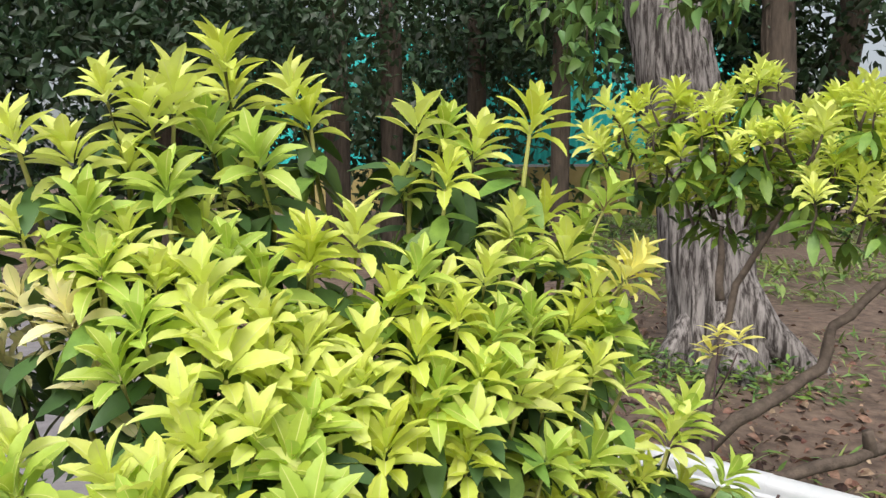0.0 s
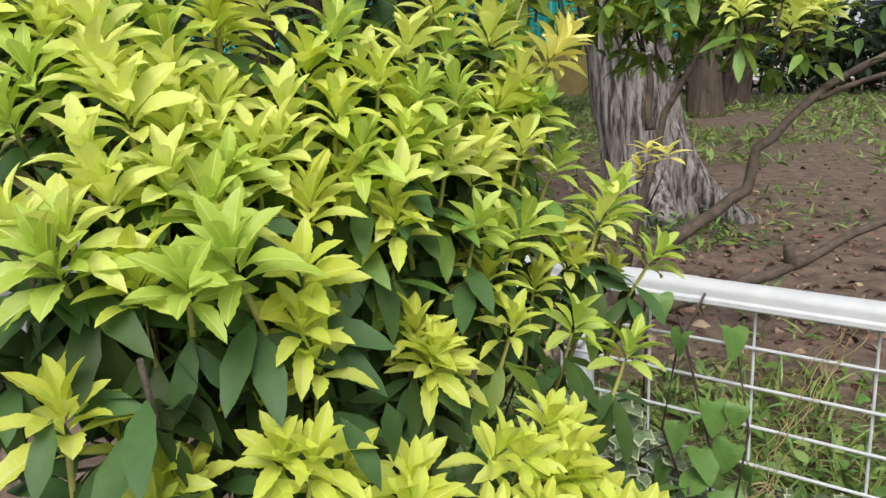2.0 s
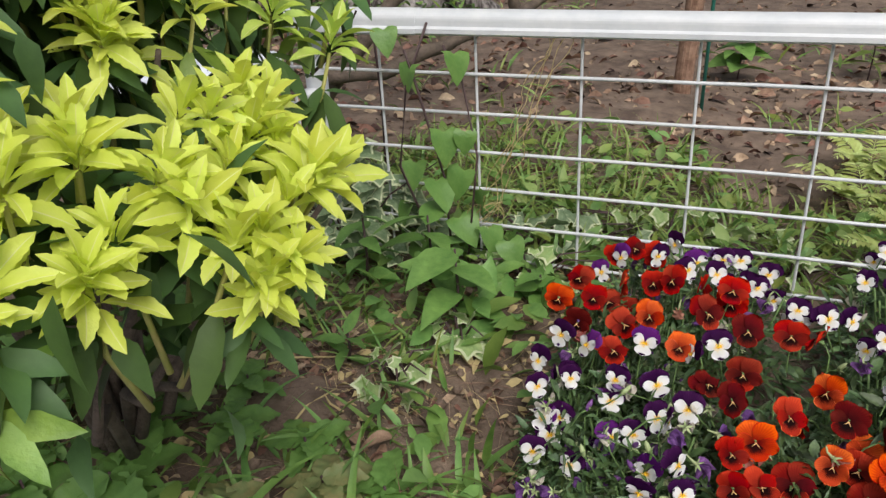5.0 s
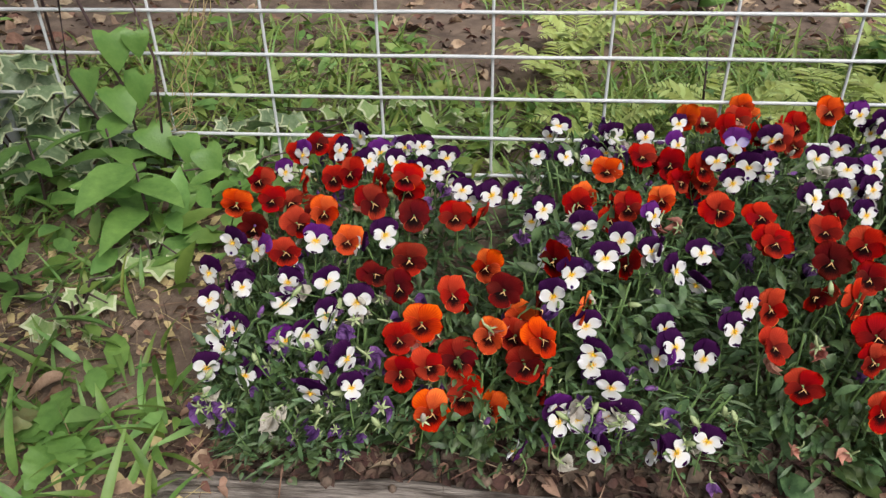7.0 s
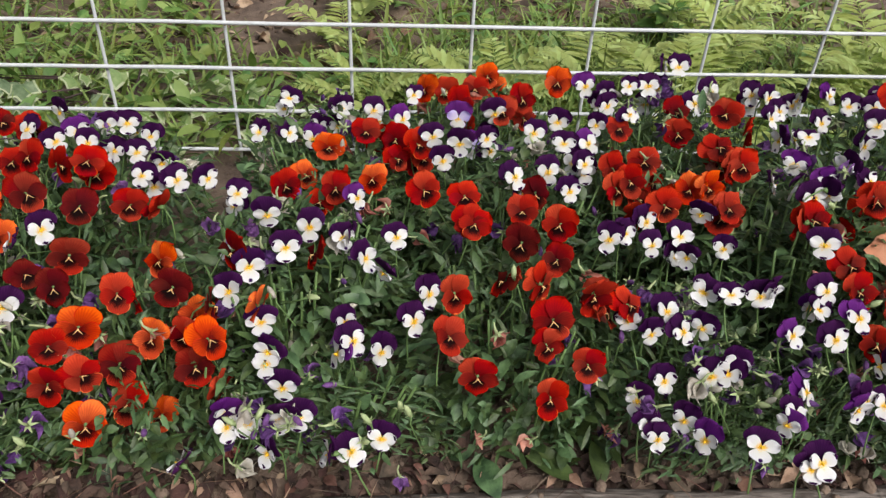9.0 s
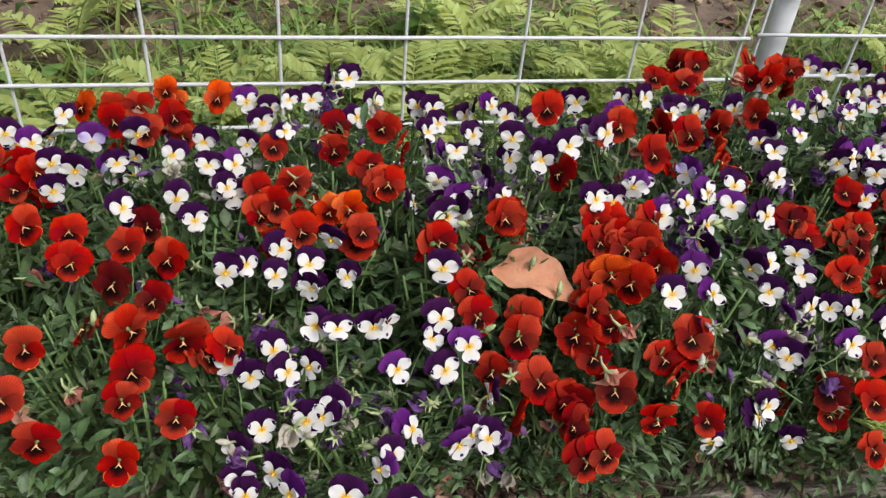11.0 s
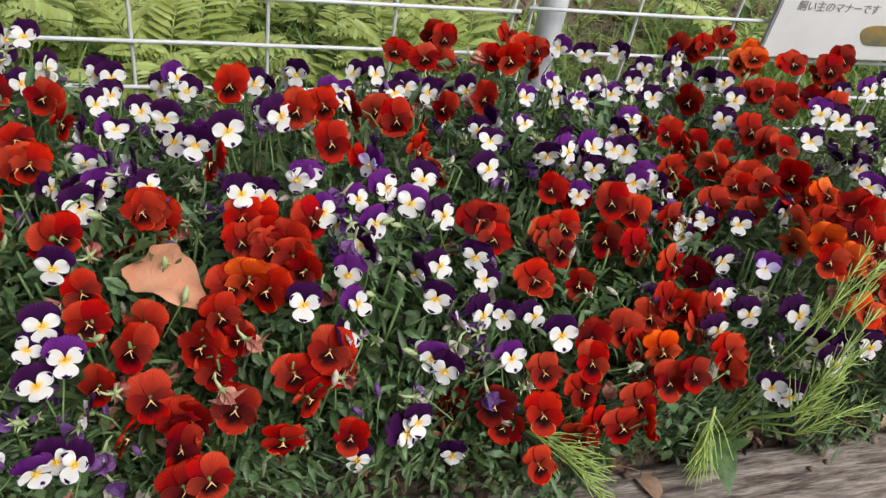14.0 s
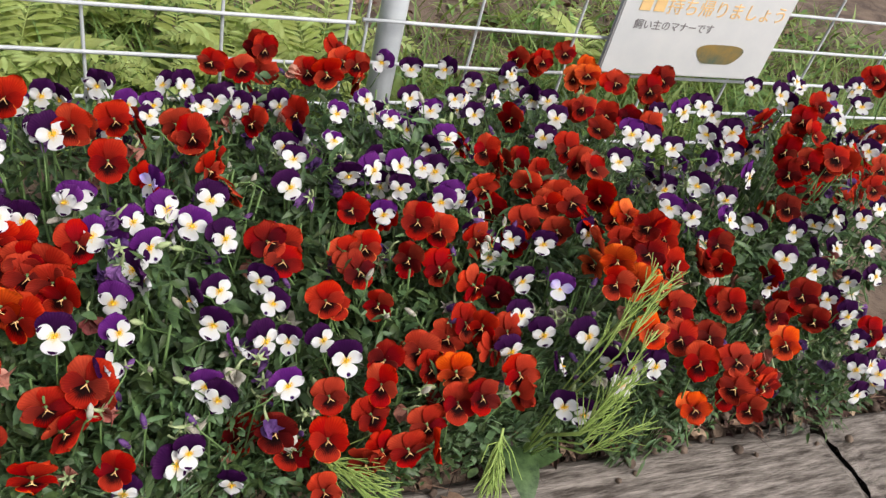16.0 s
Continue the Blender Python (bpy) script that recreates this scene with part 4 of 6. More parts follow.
PETALS = {"R": petal_set("R", 0.045, RED, CRIMSON, RED_LOW, RED, RIM_RED), "D": petal_set("D", 0.043, DARK, DARK, DARK_LOW, DARK, RIM_DARK),
          "O": petal_set("O", 0.046, ORANGE, ORANGE_SIDE, ORANGE_LOW, RIM_RED, RIM_ORANGE), "M": petal_set("M", 0.045, CRIMSON, DARK, RED_LOW, CRIMSON, RIM_RED),
          "N": petal_set("N", 0.045, SCARLET, RED, RED_LOW, SCARLET, RIM_ORANGE),
          "W": petal_set("W", 0.037, PURPLE, WHITE_P, WHITE_LOW, PURPLE, WHITE_P), "V": petal_set("V", 0.038, VIOLET, LILAC, WHITE_LOW, VIOLET, LILAC),
          "U": petal_set("U", 0.037, VIOLET, WHITE_P, WHITE_LOW, VIOLET, WHITE_P), "E": petal_set("E", 0.034, VIOLET, WHITE_P, WHITE_LOW, WHITE_P, WHITE_P)}


def flower_heart(eye, size, whiskers):
    """Eye, calyx and the bent stem that carries a flower; pale lines run from the eye of a pansy down beside its lower petal."""
    m = Mesh()
    m.add(tube([(0, -size * 0.02, 0.0005), (0, -size * 0.03, 0.0040)], [size * 0.055, size * 0.02], 8), None, 0)
    for a in whiskers:
        ca, sa = math.cos(a), math.sin(a)
        m.add(tube([(0, 0, 0.0030), (0.004 * ca, 0.004 * sa, 0.0034), (0.0080 * ca, 0.0080 * sa, 0.0026)], [0.0007, 0.00045, 0.0002], 4), None, 0)
    m.add(tube([(0, 0.0, 0.0), (0, 0.004, -0.008), (0, 0.002, -0.013)], [0.0015, 0.0035, 0.0015], 6), None, 1)
    m.add(tube([(0, 0.003, -0.011), (0, -0.012, -0.022), (0, -0.035, -0.028), (0, -0.055, -0.030)], [0.0011, 0.0011, 0.0011, 0.0012], 5), None, 1)
    return m.mesh("flower", eye, VIOLA_STEM)


HEARTS = {"R": flower_heart(EYE_CREAM, 0.026, (-2.25, -0.89)), "W": flower_heart(EYE_YELLOW, 0.030, ())}


def half_hidden(kind, eye, k):
    """A whole flower in one mesh, for those that sit deep among the leaves."""
    m = Mesh()
    mats = []
    for me in [me for nm, me in PETALS[kind][k]] + [HEARTS[eye]]:
        for mat in me.materials:
            if mat not in mats:
                mats.append(mat)
        m.v.append(np.array([tuple(v.co) for v in me.vertices]))
        m.f.extend([tuple(i + m.n for i in pg.vertices) for pg in me.polygons])
        m.s.extend([mats.index(me.materials[pg.material_index]) for pg in me.polygons])
        m.n += len(me.vertices)
    return m.mesh("flower", *mats)


WHOLE = {k: [half_hidden(k, "W" if k in "WVUE" else "R", i) for i in range(5)] for k in PETALS}


def sepals(m, r, length, slot):
    for k in range(5):
        a = k * 1.257 + r.uniform(-0.2, 0.2)
        m.add(blade(length, length * 0.32, 0.3, 0.3, 4), aim((0, 0, 0), (math.cos(a), math.sin(a), r.uniform(0.3, 1.1)), 0.0), slot)


def spent_mesh(mat, seed):
    """A withered flower: a pale calyx with crumpled petals hanging out of it"""
    r = np.random.default_rng(seed)
    m = Mesh()
    for k in range(5):
        m.add(lance(r.uniform(0.014, 0.024), r.uniform(0.010, 0.015), r.uniform(0.3, 1.6), r.uniform(0.5, 1.5), 7, 0.1), aim((0, 0, 0.002), (r.normal(0, 0.38), r.normal(0, 0.38), 1), r.uniform(0, 6)), 0)
    sepals(m, r, 0.011, 1)
    m.add(tube([(0, 0, 0.002), (0.002, 0, -0.008), (0.006, 0.002, -0.013)], [0.0022, 0.0013, 0.0011], 5), None, 1)
    return m.mesh("spent_flower", mat, BUD)


def bud_mesh(seed):
    """A closed bud, its tip showing the petals' colour between pale sepals."""
    r = np.random.default_rng(seed)
    m = Mesh()
    m.add(tube([(0, 0, -0.05), (0.003, 0.002, -0.01), (0, 0, 0)], [0.0011, 0.0012, 0.0026], 6), None, 2)
    m.add(tube([(0, 0, -0.001), (0.0, 0.002, 0.006), (0, 0.004, 0.013), (0, 0.006, 0.018)], [0.0026, 0.0042, 0.0036, 0.0008], 7), None, 1)
    sepals(m, r, 0.012, 0)
    return m.mesh("bud", BUD, (WILTED_VIOLET, WILTED_WHITE, BUD)[seed % 3], VIOLA_STEM)


SPENT = {"red": [spent_mesh(WILTED, k) for k in range(4)], "white": [spent_mesh(WILTED_WHITE if k == 3 else WILTED_VIOLET, 7 + k) for k in range(4)]}
BUDS = [bud_mesh(k) for k in range(3)]


def toothed_lance(length, width, bend, fold):
    """A narrow leaf along +Y with a few blunt teeth on each edge."""
    v, f = lance(length, width, bend, fold, 9)
    return [(x * (1.16 if (i // 3) % 2 else 0.88), y, z) for i, (x, y, z) in enumerate(v)], f


def foliage_mesh(seed, rx, ry, tall):
    """The leafy mound of one bedding plant: lance-shaped leaves on short stems, crowded towards the top."""
    r = np.random.default_rng(seed)
    m = Mesh()
    for i in range(int(800 + 3800 * tall)):
        a, q = r.uniform(0, 6.283), math.sqrt(r.random())
        x, y = math.cos(a) * q * rx, math.sin(a) * q * ry
        top = 1.0 - 0.45 * q * q
        z = top * (1 - 0.9 * r.random() ** 1.5)
        ln = r.uniform(0.012, 0.034)
        d = (math.cos(a) * q * 0.8 + r.normal(0, 0.6), math.sin(a) * q * 0.8 + r.normal(0, 0.6) - 0.15, r.uniform(-0.4, 1.0))
        wide = r.choice((0.16, 0.20, 0.26, 0.34, 0.46) if z > 0.55 else (0.20, 0.28, 0.42))
        m.add(toothed_lance(ln * (1.1 if wide < 0.4 else 0.8), ln * wide, r.uniform(0.2, 1.0), 0.34), aim((x, y, z * tall), d, r.uniform(-0.7, 0.7)), 0)
    for i in range(26):
        a, q = r.uniform(0, 6.283), math.sqrt(r.random()) * 0.8
        x, y = math.cos(a) * q * rx, math.sin(a) * q * ry
        m.add(tube([(x * 0.4, y * 0.4, -0.02), (x * 0.8, y * 0.8, tall * 0.45), (x, y, tall * 0.9)], [0.0022, 0.002, 0.0015], 5), None, 1)
    return m.mesh("foliage", VIOLA_LEAF, VIOLA_STEM)


FOLIAGE = {q: [foliage_mesh(q * 10 + k, 0.155, 0.155, q * 0.04) for k in range(3)] for q in range(1, 8)}
bed = np.random.default_rng(11)


def viola_plant(cx, cy, colour, flowers):
    """One bedding plant: its foliage, its open flowers (offsets and height in millimetres, kind), buds and spent flowers."""
    z0 = soil_z(cx)
    label = "red and orange pansy in full bloom in the flower bed" if colour == "red" else "purple and white viola in full bloom in the flower bed"
    p = thing("pansy_plant" if colour == "red" else "viola_plant", None, pose(cx, cy, z0), label, "flower", "bedding flowers")
    h = max(0.06, sorted(f[2] for f in flowers)[int(len(flowers) * (0.28 if cx > 2.7 else 0.48))] / 1000 - z0 - 0.010)
    front = min(1.0, max(0.30, (cy - sleeper_back(cx) - 0.004) / 0.155))
    wide = min(1.0, max(0.45, (cx - 0.655) / 0.155))
    q = max(1, min(7, round(h / 0.04)))
    part("foliage", FOLIAGE[q][bed.integers(3)], p, Matrix.Translation((0, 0.02 * (front < 1), 0)) @ Matrix.Diagonal((wide, front, h / (q * 0.04), 1)) @ pose(0, 0, 0, 0, 0, bed.uniform(0, 360)), kind="stuff")
    extra = []
    for i in range((2 if cy < -0.5 else 6) + 4 * (cx > 2.6)):
        dx, dy, dz, k = flowers[bed.integers(len(flowers))]
        side = bed.normal(0, 30)
        if cx + (dx + side) / 1000 > 0.67:
            extra.append((dx + side, min(dy + bed.normal(14, 20), -12 - cy * 1000), dz - bed.uniform(8, 40), k.lower()))
    for dx, dy, dz, k in flowers + extra:
        z = dz / 1000 - z0
        # the big fallen leaf covers this spot
        if math.hypot(cx + dx / 1000 - 1.868, cy + dy / 1000 + 0.555) < 0.050:
            continue
        n = Vector((bed.normal(-0.30 * max(0.0, min(1.0, (cx - 2.1) / 0.6)), 0.32), -0.78 + bed.normal(0, 0.18), 0.50 + bed.normal(0, 0.26)))
        if bed.random() < (0.25 if k.islower() else 0.07):
            n = Vector((bed.choice((-1.0, 1.0)), bed.normal(-0.2, 0.3), bed.normal(0.2, 0.4)))
        n.normalize()
        up = (Vector((bed.normal(0, 0.20), 0, 1)) - n * n.dot(Vector((0, 0, 1)))).normalized()
        xa = up.cross(n)
        m = Matrix((xa, n.cross(xa), n)).transposed().to_4x4()
        deep, k = k.islower(), k.upper()
        if k == "R":
            k = "RRRRMNN"[bed.integers(7)]
        elif k == "W" and (bed.random() < 0.15 or math.hypot(cx + dx / 1000 - 2.05, cy + dy / 1000 + 0.47) < 0.07):
            k = "U"
        spot = Matrix.Translation((dx / 1000, dy / 1000, z)) @ m @ Matrix.Diagonal((bed.uniform(0.74, 1.03), bed.uniform(0.78, 1.03), 1, 1))
        if deep:
            part("flower", WHOLE[k][bed.integers(5)], p, spot)
            continue
        head = part("flower", HEARTS["W" if k in "WVUE" else "R"], p, spot)
        for nm, me in PETALS[k][bed.integers(5)]:
            part(nm, me, head)
    for i in range(16 if colour == "white" else 6):
        a, q = bed.uniform(0, 6.28), 0.13 * math.sqrt(bed.random())
        x, y = max(math.cos(a) * q, 0.69 - cx), max(math.sin(a) * q, sleeper_back(cx) - cy)
        part("bud", BUDS[bed.integers(3)], p, pose(x, y, h * (1 - 0.45 * (q / 0.155) ** 2) + bed.uniform(-0.008, 0.022), bed.uniform(-80, 80), bed.uniform(-60, 60), bed.uniform(0, 360)) @ Matrix.Scale(0.8, 4))
    for i in range(11 if colour == "white" else 5):
        a, q = bed.uniform(0, 6.28), 0.13 * math.sqrt(bed.random())
        x, y = max(math.cos(a) * q, 0.69 - cx), max(math.sin(a) * q, sleeper_back(cx) - cy)
        part("spent_flower", SPENT[colour][bed.integers(4)], p, pose(x, y, h * (1 - 0.45 * (q / 0.155) ** 2) + bed.uniform(-0.004, 0.024), bed.uniform(100, 165), bed.uniform(-40, 40), bed.uniform(0, 360)))
    if cy < -0.55:
        for i in range(9 if colour == "white" else 5):
            x, y = max(bed.uniform(-0.12, 0.12), 0.69 - cx), sleeper_back(cx) - cy + bed.uniform(0.0, 0.07)
            z = bed.uniform(0.015, 0.085) + 0.4 * max(0.0, y - sleeper_back(cx) + cy)
            part("spent_flower", SPENT[colour][bed.integers(4)], p, pose(x, y, z, bed.uniform(120, 175), bed.uniform(-30, 30), bed.uniform(0, 360)) @ Matrix.Scale(bed.uniform(0.65, 0.95), 4))
    return p


viola_plant(0.740, -0.540, "white", [(-18, 20, 237, "W"), (-70, -32, 195, "W"), (-76, -3, 216, "W"), (-28, -24, 211, "W"), (-55, 38, 235, "W")])
viola_plant(0.740, -0.624, "white", [(-9, -28, 148, "W"), (-57, -20, 150, "W"), (-41, 5, 160, "W"), (-54, 20, 172, "W"), (-33, 23, 176, "W")])
viola_plant(0.771, -0.410, "red", [(-64, 16, 235, "R"), (-26, 148, 258, "R"), (21, -34, 248, "O"), (95, -77, 289, "R"), (-115, 13, 229, "O"), (68, -112, 255, "O"), (-95, 67, 238, "R"), (-29, 53, 244, "R"), (41, 56, 259, "R"), (-10, -54, 242, "R"), (-14, -111, 235, "R"), (123, 30, 268, "R"), (83, 42, 255, "r"), (-76, -38, 223, "d")])
viola_plant(0.813, -0.564, "white", [(-19, 59, 243, "W"), (41, 32, 255, "W"), (-46, 8, 215, "W"), (-47, -16, 199, "W"), (6, 2, 222, "W"), (46, -27, 215, "W"), (-13, -53, 183, "W"), (-38, -54, 175, "W"), (71, 49, 261, "w")])
viola_plant(0.836, -0.650, "white", [(4, 17, 223, "W"), (-15, 5, 153, "W"), (29, -35, 168, "W"), (-18, -35, 158, "W")])
viola_plant(0.849, -0.277, "white", [(-121, -13, 254, "W"), (-67, 1, 256, "W"), (-19, -32, 256, "W"), (27, 26, 250, "W"), (21, -32, 254, "W"), (62, -55, 256, "W"), (52, 37, 247, "W"), (92, 1, 246, "W"), (-48, 67, 248, "w")])
viola_plant(0.999, -0.587, "red", [(17, -34, 196, "O"), (76, -36, 196, "O"), (31, 15, 224, "D"), (10, 55, 230, "O"), (90, 57, 241, "R"), (126, -1, 211, "O"), (84, -50, 133, "R"), (20, -66, 114, "O"), (58, -42, 161, "R"), (-63, -18, 197, "O"), (-45, -99, 136, "O"), (-32, 118, 262, "R"), (-84, 51, 240, "R"), (-29, 17, 214, "R"), (-88, -40, 191, "R"), (-19, -45, 169, "R"), (45, -19, 184, "R"), (-82, -74, 170, "R"), (-54, -59, 167, "R"), (-11, -70, 136, "R"), (-4, 121, 260, "R"), (-83, 104, 269, "D"), (-123, 26, 234, "D"), (-93, 16, 224, "D"), (74, 9, 204, "D"), (179, 65, 232, "r")])
viola_plant(1.130, -0.479, "white", [(-4, -16, 267, "W"), (19, -53, 248, "W"), (106, -43, 226, "W"), (-157, 50, 278, "W"), (-119, 57, 268, "W"), (-89, 80, 256, "W"), (-51, 58, 248, "W"), (42, -16, 250, "W"), (-21, -67, 233, "W"), (-41, -89, 216, "W"), (80, -16, 236, "W"), (142, -11, 232, "W"), (94, 65, 238, "W")])
viola_plant(1.186, -0.192, "white", [(9, 15, 244, "W"), (5, 13, 242, "W"), (55, -1, 247, "W"), (-74, 58, 237, "W"), (-31, -44, 223, "W"), (-66, -28, 224, "W"), (-109, -28, 224, "W"), (115, 56, 245, "W"), (97, -40, 254, "W")])
viola_plant(1.186, -0.648, "white", [(-34, -12, 161, "W"), (-48, -57, 112, "W"), (38, -55, 110, "W"), (39, 29, 188, "W"), (121, 63, 225, "W"), (71, 105, 222, "W"), (-60, 49, 199, "W"), (-52, 25, 177, "W"), (-54, 14, 170, "W"), (-91, -39, 132, "W"), (-70, -33, 132, "W"), (-35, -32, 136, "W"), (15, -62, 115, "W"), (69, -51, 125, "W"), (69, 17, 183, "W"), (30, 52, 195, "W"), (104, 42, 204, "W"), (-93, -24, 138, "W"), (-18, -31, 137, "W")])
viola_plant(1.223, -0.326, "red", [(-75, 27, 201, "O"), (51, 12, 236, "R"), (-44, 69, 221, "O"), (19, -37, 234, "O"), (7, 82, 239, "R"), (-28, -56, 231, "R"), (-93, -40, 225, "R"), (85, -79, 243, "R"), (79, 22, 253, "R")])
viola_plant(1.415, -0.146, "red", [(11, 111, 232, "O"), (98, -25, 284, "O"), (-96, 47, 238, "O"), (41, -60, 274, "R"), (-18, 33, 245, "R"), (10, -91, 270, "R"), (-45, -15, 246, "r")])
viola_plant(1.417, -0.554, "red", [(-91, -77, 204, "R"), (-81, -18, 213, "R"), (-61, -106, 173, "R"), (-51, 86, 235, "R"), (-2, 37, 242, "D"), (-56, 90, 235, "R"), (6, 93, 249, "R"), (23, -60, 210, "R"), (70, -38, 226, "R"), (112, -37, 212, "R"), (61, -88, 170, "R"), (-60, 133, 245, "R"), (50, 75, 242, "R"), (14, -83, 195, "R"), (13, -131, 166, "R"), (38, 20, 231, "R"), (-26, -7, 222, "R"), (17, -11, 220, "R"), (26, 120, 257, "D")])
viola_plant(1.434, -0.323, "white", [(-112, 17, 266, "W"), (-74, 72, 267, "V"), (-78, -16, 274, "W"), (-16, -97, 273, "W"), (-101, -36, 260, "W"), (63, 52, 271, "W"), (91, -18, 245, "W"), (101, 16, 258, "W"), (57, -88, 246, "W"), (26, 27, 267, "W"), (-21, 82, 268, "W"), (35, -52, 253, "W"), (-39, 20, 262, "w"), (68, 20, 255, "w")])
viola_plant(1.589, -0.595, "white", [(-39, -23, 194, "W"), (39, -72, 193, "W"), (-56, -70, 139, "W"), (20, -17, 196, "W"), (54, 131, 248, "W"), (28, 114, 226, "W"), (50, 0, 229, "W"), (-10, 100, 224, "W"), (88, 6, 222, "W"), (13, -78, 183, "W"), (-20, -111, 153, "W"), (-53, -104, 138, "W"), (-47, -121, 136, "W"), (-6, -137, 153, "W"), (-15, 4, 202, "W"), (-2, -20, 194, "W"), (-41, 114, 231, "W"), (-63, 103, 230, "W"), (-30, -65, 163, "W"), (29, 21, 215, "W"), (67, 77, 235, "W"), (28, -80, 189, "W"), (-60, -5, 196, "w"), (-3, 152, 222, "w"), (29, 83, 218, "w")])
viola_plant(1.651, -0.357, "red", [(9, 58, 269, "R"), (73, 67, 295, "R"), (-88, -20, 228, "R"), (-5, -53, 248, "O"), (-86, 13, 238, "R"), (15, 99, 282, "R"), (48, 8, 276, "R"), (53, -32, 269, "R"), (-40, -73, 237, "R"), (-45, 18, 248, "R"), (67, -32, 272, "R"), (28, -101, 252, "R"), (-69, -10, 234, "R"), (17, -56, 254, "O"), (-67, 80, 265, "r"), (92, 33, 283, "r")])
viola_plant(1.684, -0.234, "white", [(-77, 21, 300, "W"), (-14, 61, 308, "W"), (112, -60, 302, "W"), (-133, 48, 286, "W"), (-113, -11, 284, "W"), (-84, -29, 280, "W"), (-47, 25, 298, "W"), (11, -15, 291, "W"), (38, 3, 300, "W"), (93, -8, 302, "W"), (7, 64, 311, "W"), (96, -73, 298, "W"), (111, -24, 305, "W")])
viola_plant(1.714, -0.650, "white", [(-9, -34, 170, "W"), (-20, 8, 212, "W"), (55, 18, 226, "W"), (33, 55, 234, "W"), (30, 7, 206, "W"), (-47, -76, 167, "W"), (-81, -98, 161, "W"), (-38, -121, 153, "W"), (32, -62, 173, "W"), (-24, 64, 225, "W"), (-27, -118, 159, "W"), (-34, -64, 170, "W"), (20, 38, 221, "W"), (47, -53, 173, "W"), (63, -58, 173, "W")])
viola_plant(1.812, -0.431, "white", [(47, 19, 343, "W"), (-43, 66, 296, "W"), (110, -2, 343, "W"), (-37, 25, 284, "W"), (-70, 1, 270, "W"), (-57, -119, 264, "W"), (-22, -38, 282, "W"), (-7, 64, 303, "W"), (29, -33, 295, "W"), (77, -7, 329, "W"), (19, 89, 310, "W"), (-37, -39, 275, "W"), (9, -7, 300, "W"), (-17, -19, 286, "W")])
viola_plant(1.831, -0.531, "red", [(13, 39, 285, "R"), (5, 35, 288, "R"), (57, 5, 288, "R"), (-85, 25, 263, "R"), (4, -68, 231, "R"), (-46, -62, 231, "R"), (66, -28, 275, "D"), (74, 69, 323, "R"), (40, 4, 285, "R"), (-50, -39, 249, "R"), (-71, 24, 268, "R"), (-6, -5, 270, "O")])
viola_plant(1.867, -0.650, "red", [(-42, 25, 225, "R"), (-27, -12, 196, "R"), (5, -42, 163, "R"), (90, -59, 174, "R"), (48, -33, 196, "R"), (-51, -29, 165, "R"), (-2, -55, 175, "R"), (-73, 7, 197, "R"), (32, 0, 213, "R"), (-4, -28, 181, "R"), (1, -92, 166, "R"), (23, -88, 168, "R")])
viola_plant(1.955, -0.289, "white", [(-85, 13, 318, "W"), (5, 17, 309, "W"), (99, 12, 303, "W"), (-74, -21, 319, "W"), (9, -107, 342, "W"), (-21, 3, 305, "w"), (66, 83, 287, "w")])
viola_plant(1.959, -0.595, "red", [(-31, 47, 287, "R"), (-9, -6, 269, "R"), (-53, -9, 242, "R"), (-54, -18, 250, "R"), (-25, 12, 268, "O"), (12, -71, 219, "R"), (25, -84, 198, "R"), (67, -101, 151, "R"), (-37, -38, 237, "R"), (-2, 36, 284, "R"), (42, 68, 295, "R"), (-6, 52, 291, "R"), (28, 13, 275, "R"), (51, -63, 219, "R"), (-45, 13, 259, "R"), (19, 30, 279, "R"), (-12, 65, 301, "R"), (14, 42, 287, "R"), (-28, 70, 300, "R"), (46, -58, 233, "R")])
viola_plant(2.032, -0.511, "white", [(-51, -119, 276, "W"), (-101, -2, 320, "W"), (-53, 103, 346, "W"), (-32, 32, 316, "W"), (21, 10, 301, "W"), (-78, 1, 314, "W"), (55, 26, 304, "W"), (78, 6, 297, "W"), (35, -18, 290, "W"), (19, -37, 278, "W"), (101, 45, 300, "W"), (27, -50, 274, "W"), (41, 59, 313, "V"), (-43, 26, 316, "W"), (-1, -74, 269, "W"), (-19, -9, 299, "W")])
viola_plant(2.094, -0.402, "red", [(-97, 0, 351, "R"), (-32, 21, 332, "R"), (30, 47, 310, "R"), (53, 11, 307, "R"), (42, -17, 307, "R"), (-63, -34, 330, "R"), (68, -28, 286, "r")])
viola_plant(2.133, -0.632, "white", [(-98, 10, 265, "W"), (-101, -76, 128, "W"), (9, 103, 298, "W"), (-31, 48, 266, "W"), (-9, 32, 243, "W"), (-10, -34, 204, "W"), (57, -40, 222, "W"), (123, -16, 224, "W"), (-40, -65, 165, "W"), (3, -75, 114, "W"), (44, 20, 225, "W"), (68, 19, 223, "W"), (108, 24, 214, "W"), (14, 12, 224, "W"), (-20, -17, 207, "W"), (-52, -72, 158, "W"), (43, 73, 262, "W"), (0, 61, 263, "W"), (-109, -6, 237, "w")])
viola_plant(2.162, -0.233, "white", [(-35, 26, 292, "W"), (-18, -27, 293, "W"), (1, -6, 290, "W"), (81, -29, 299, "W"), (31, -15, 288, "W"), (-61, 51, 278, "w")])
viola_plant(2.238, -0.650, "red", [(49, -29, 163, "R"), (-8, -79, 108, "R"), (-36, -30, 116, "R"), (1, -15, 186, "R"), (-2, -44, 150, "R"), (53, -68, 150, "R"), (-57, -34, 162, "d")])
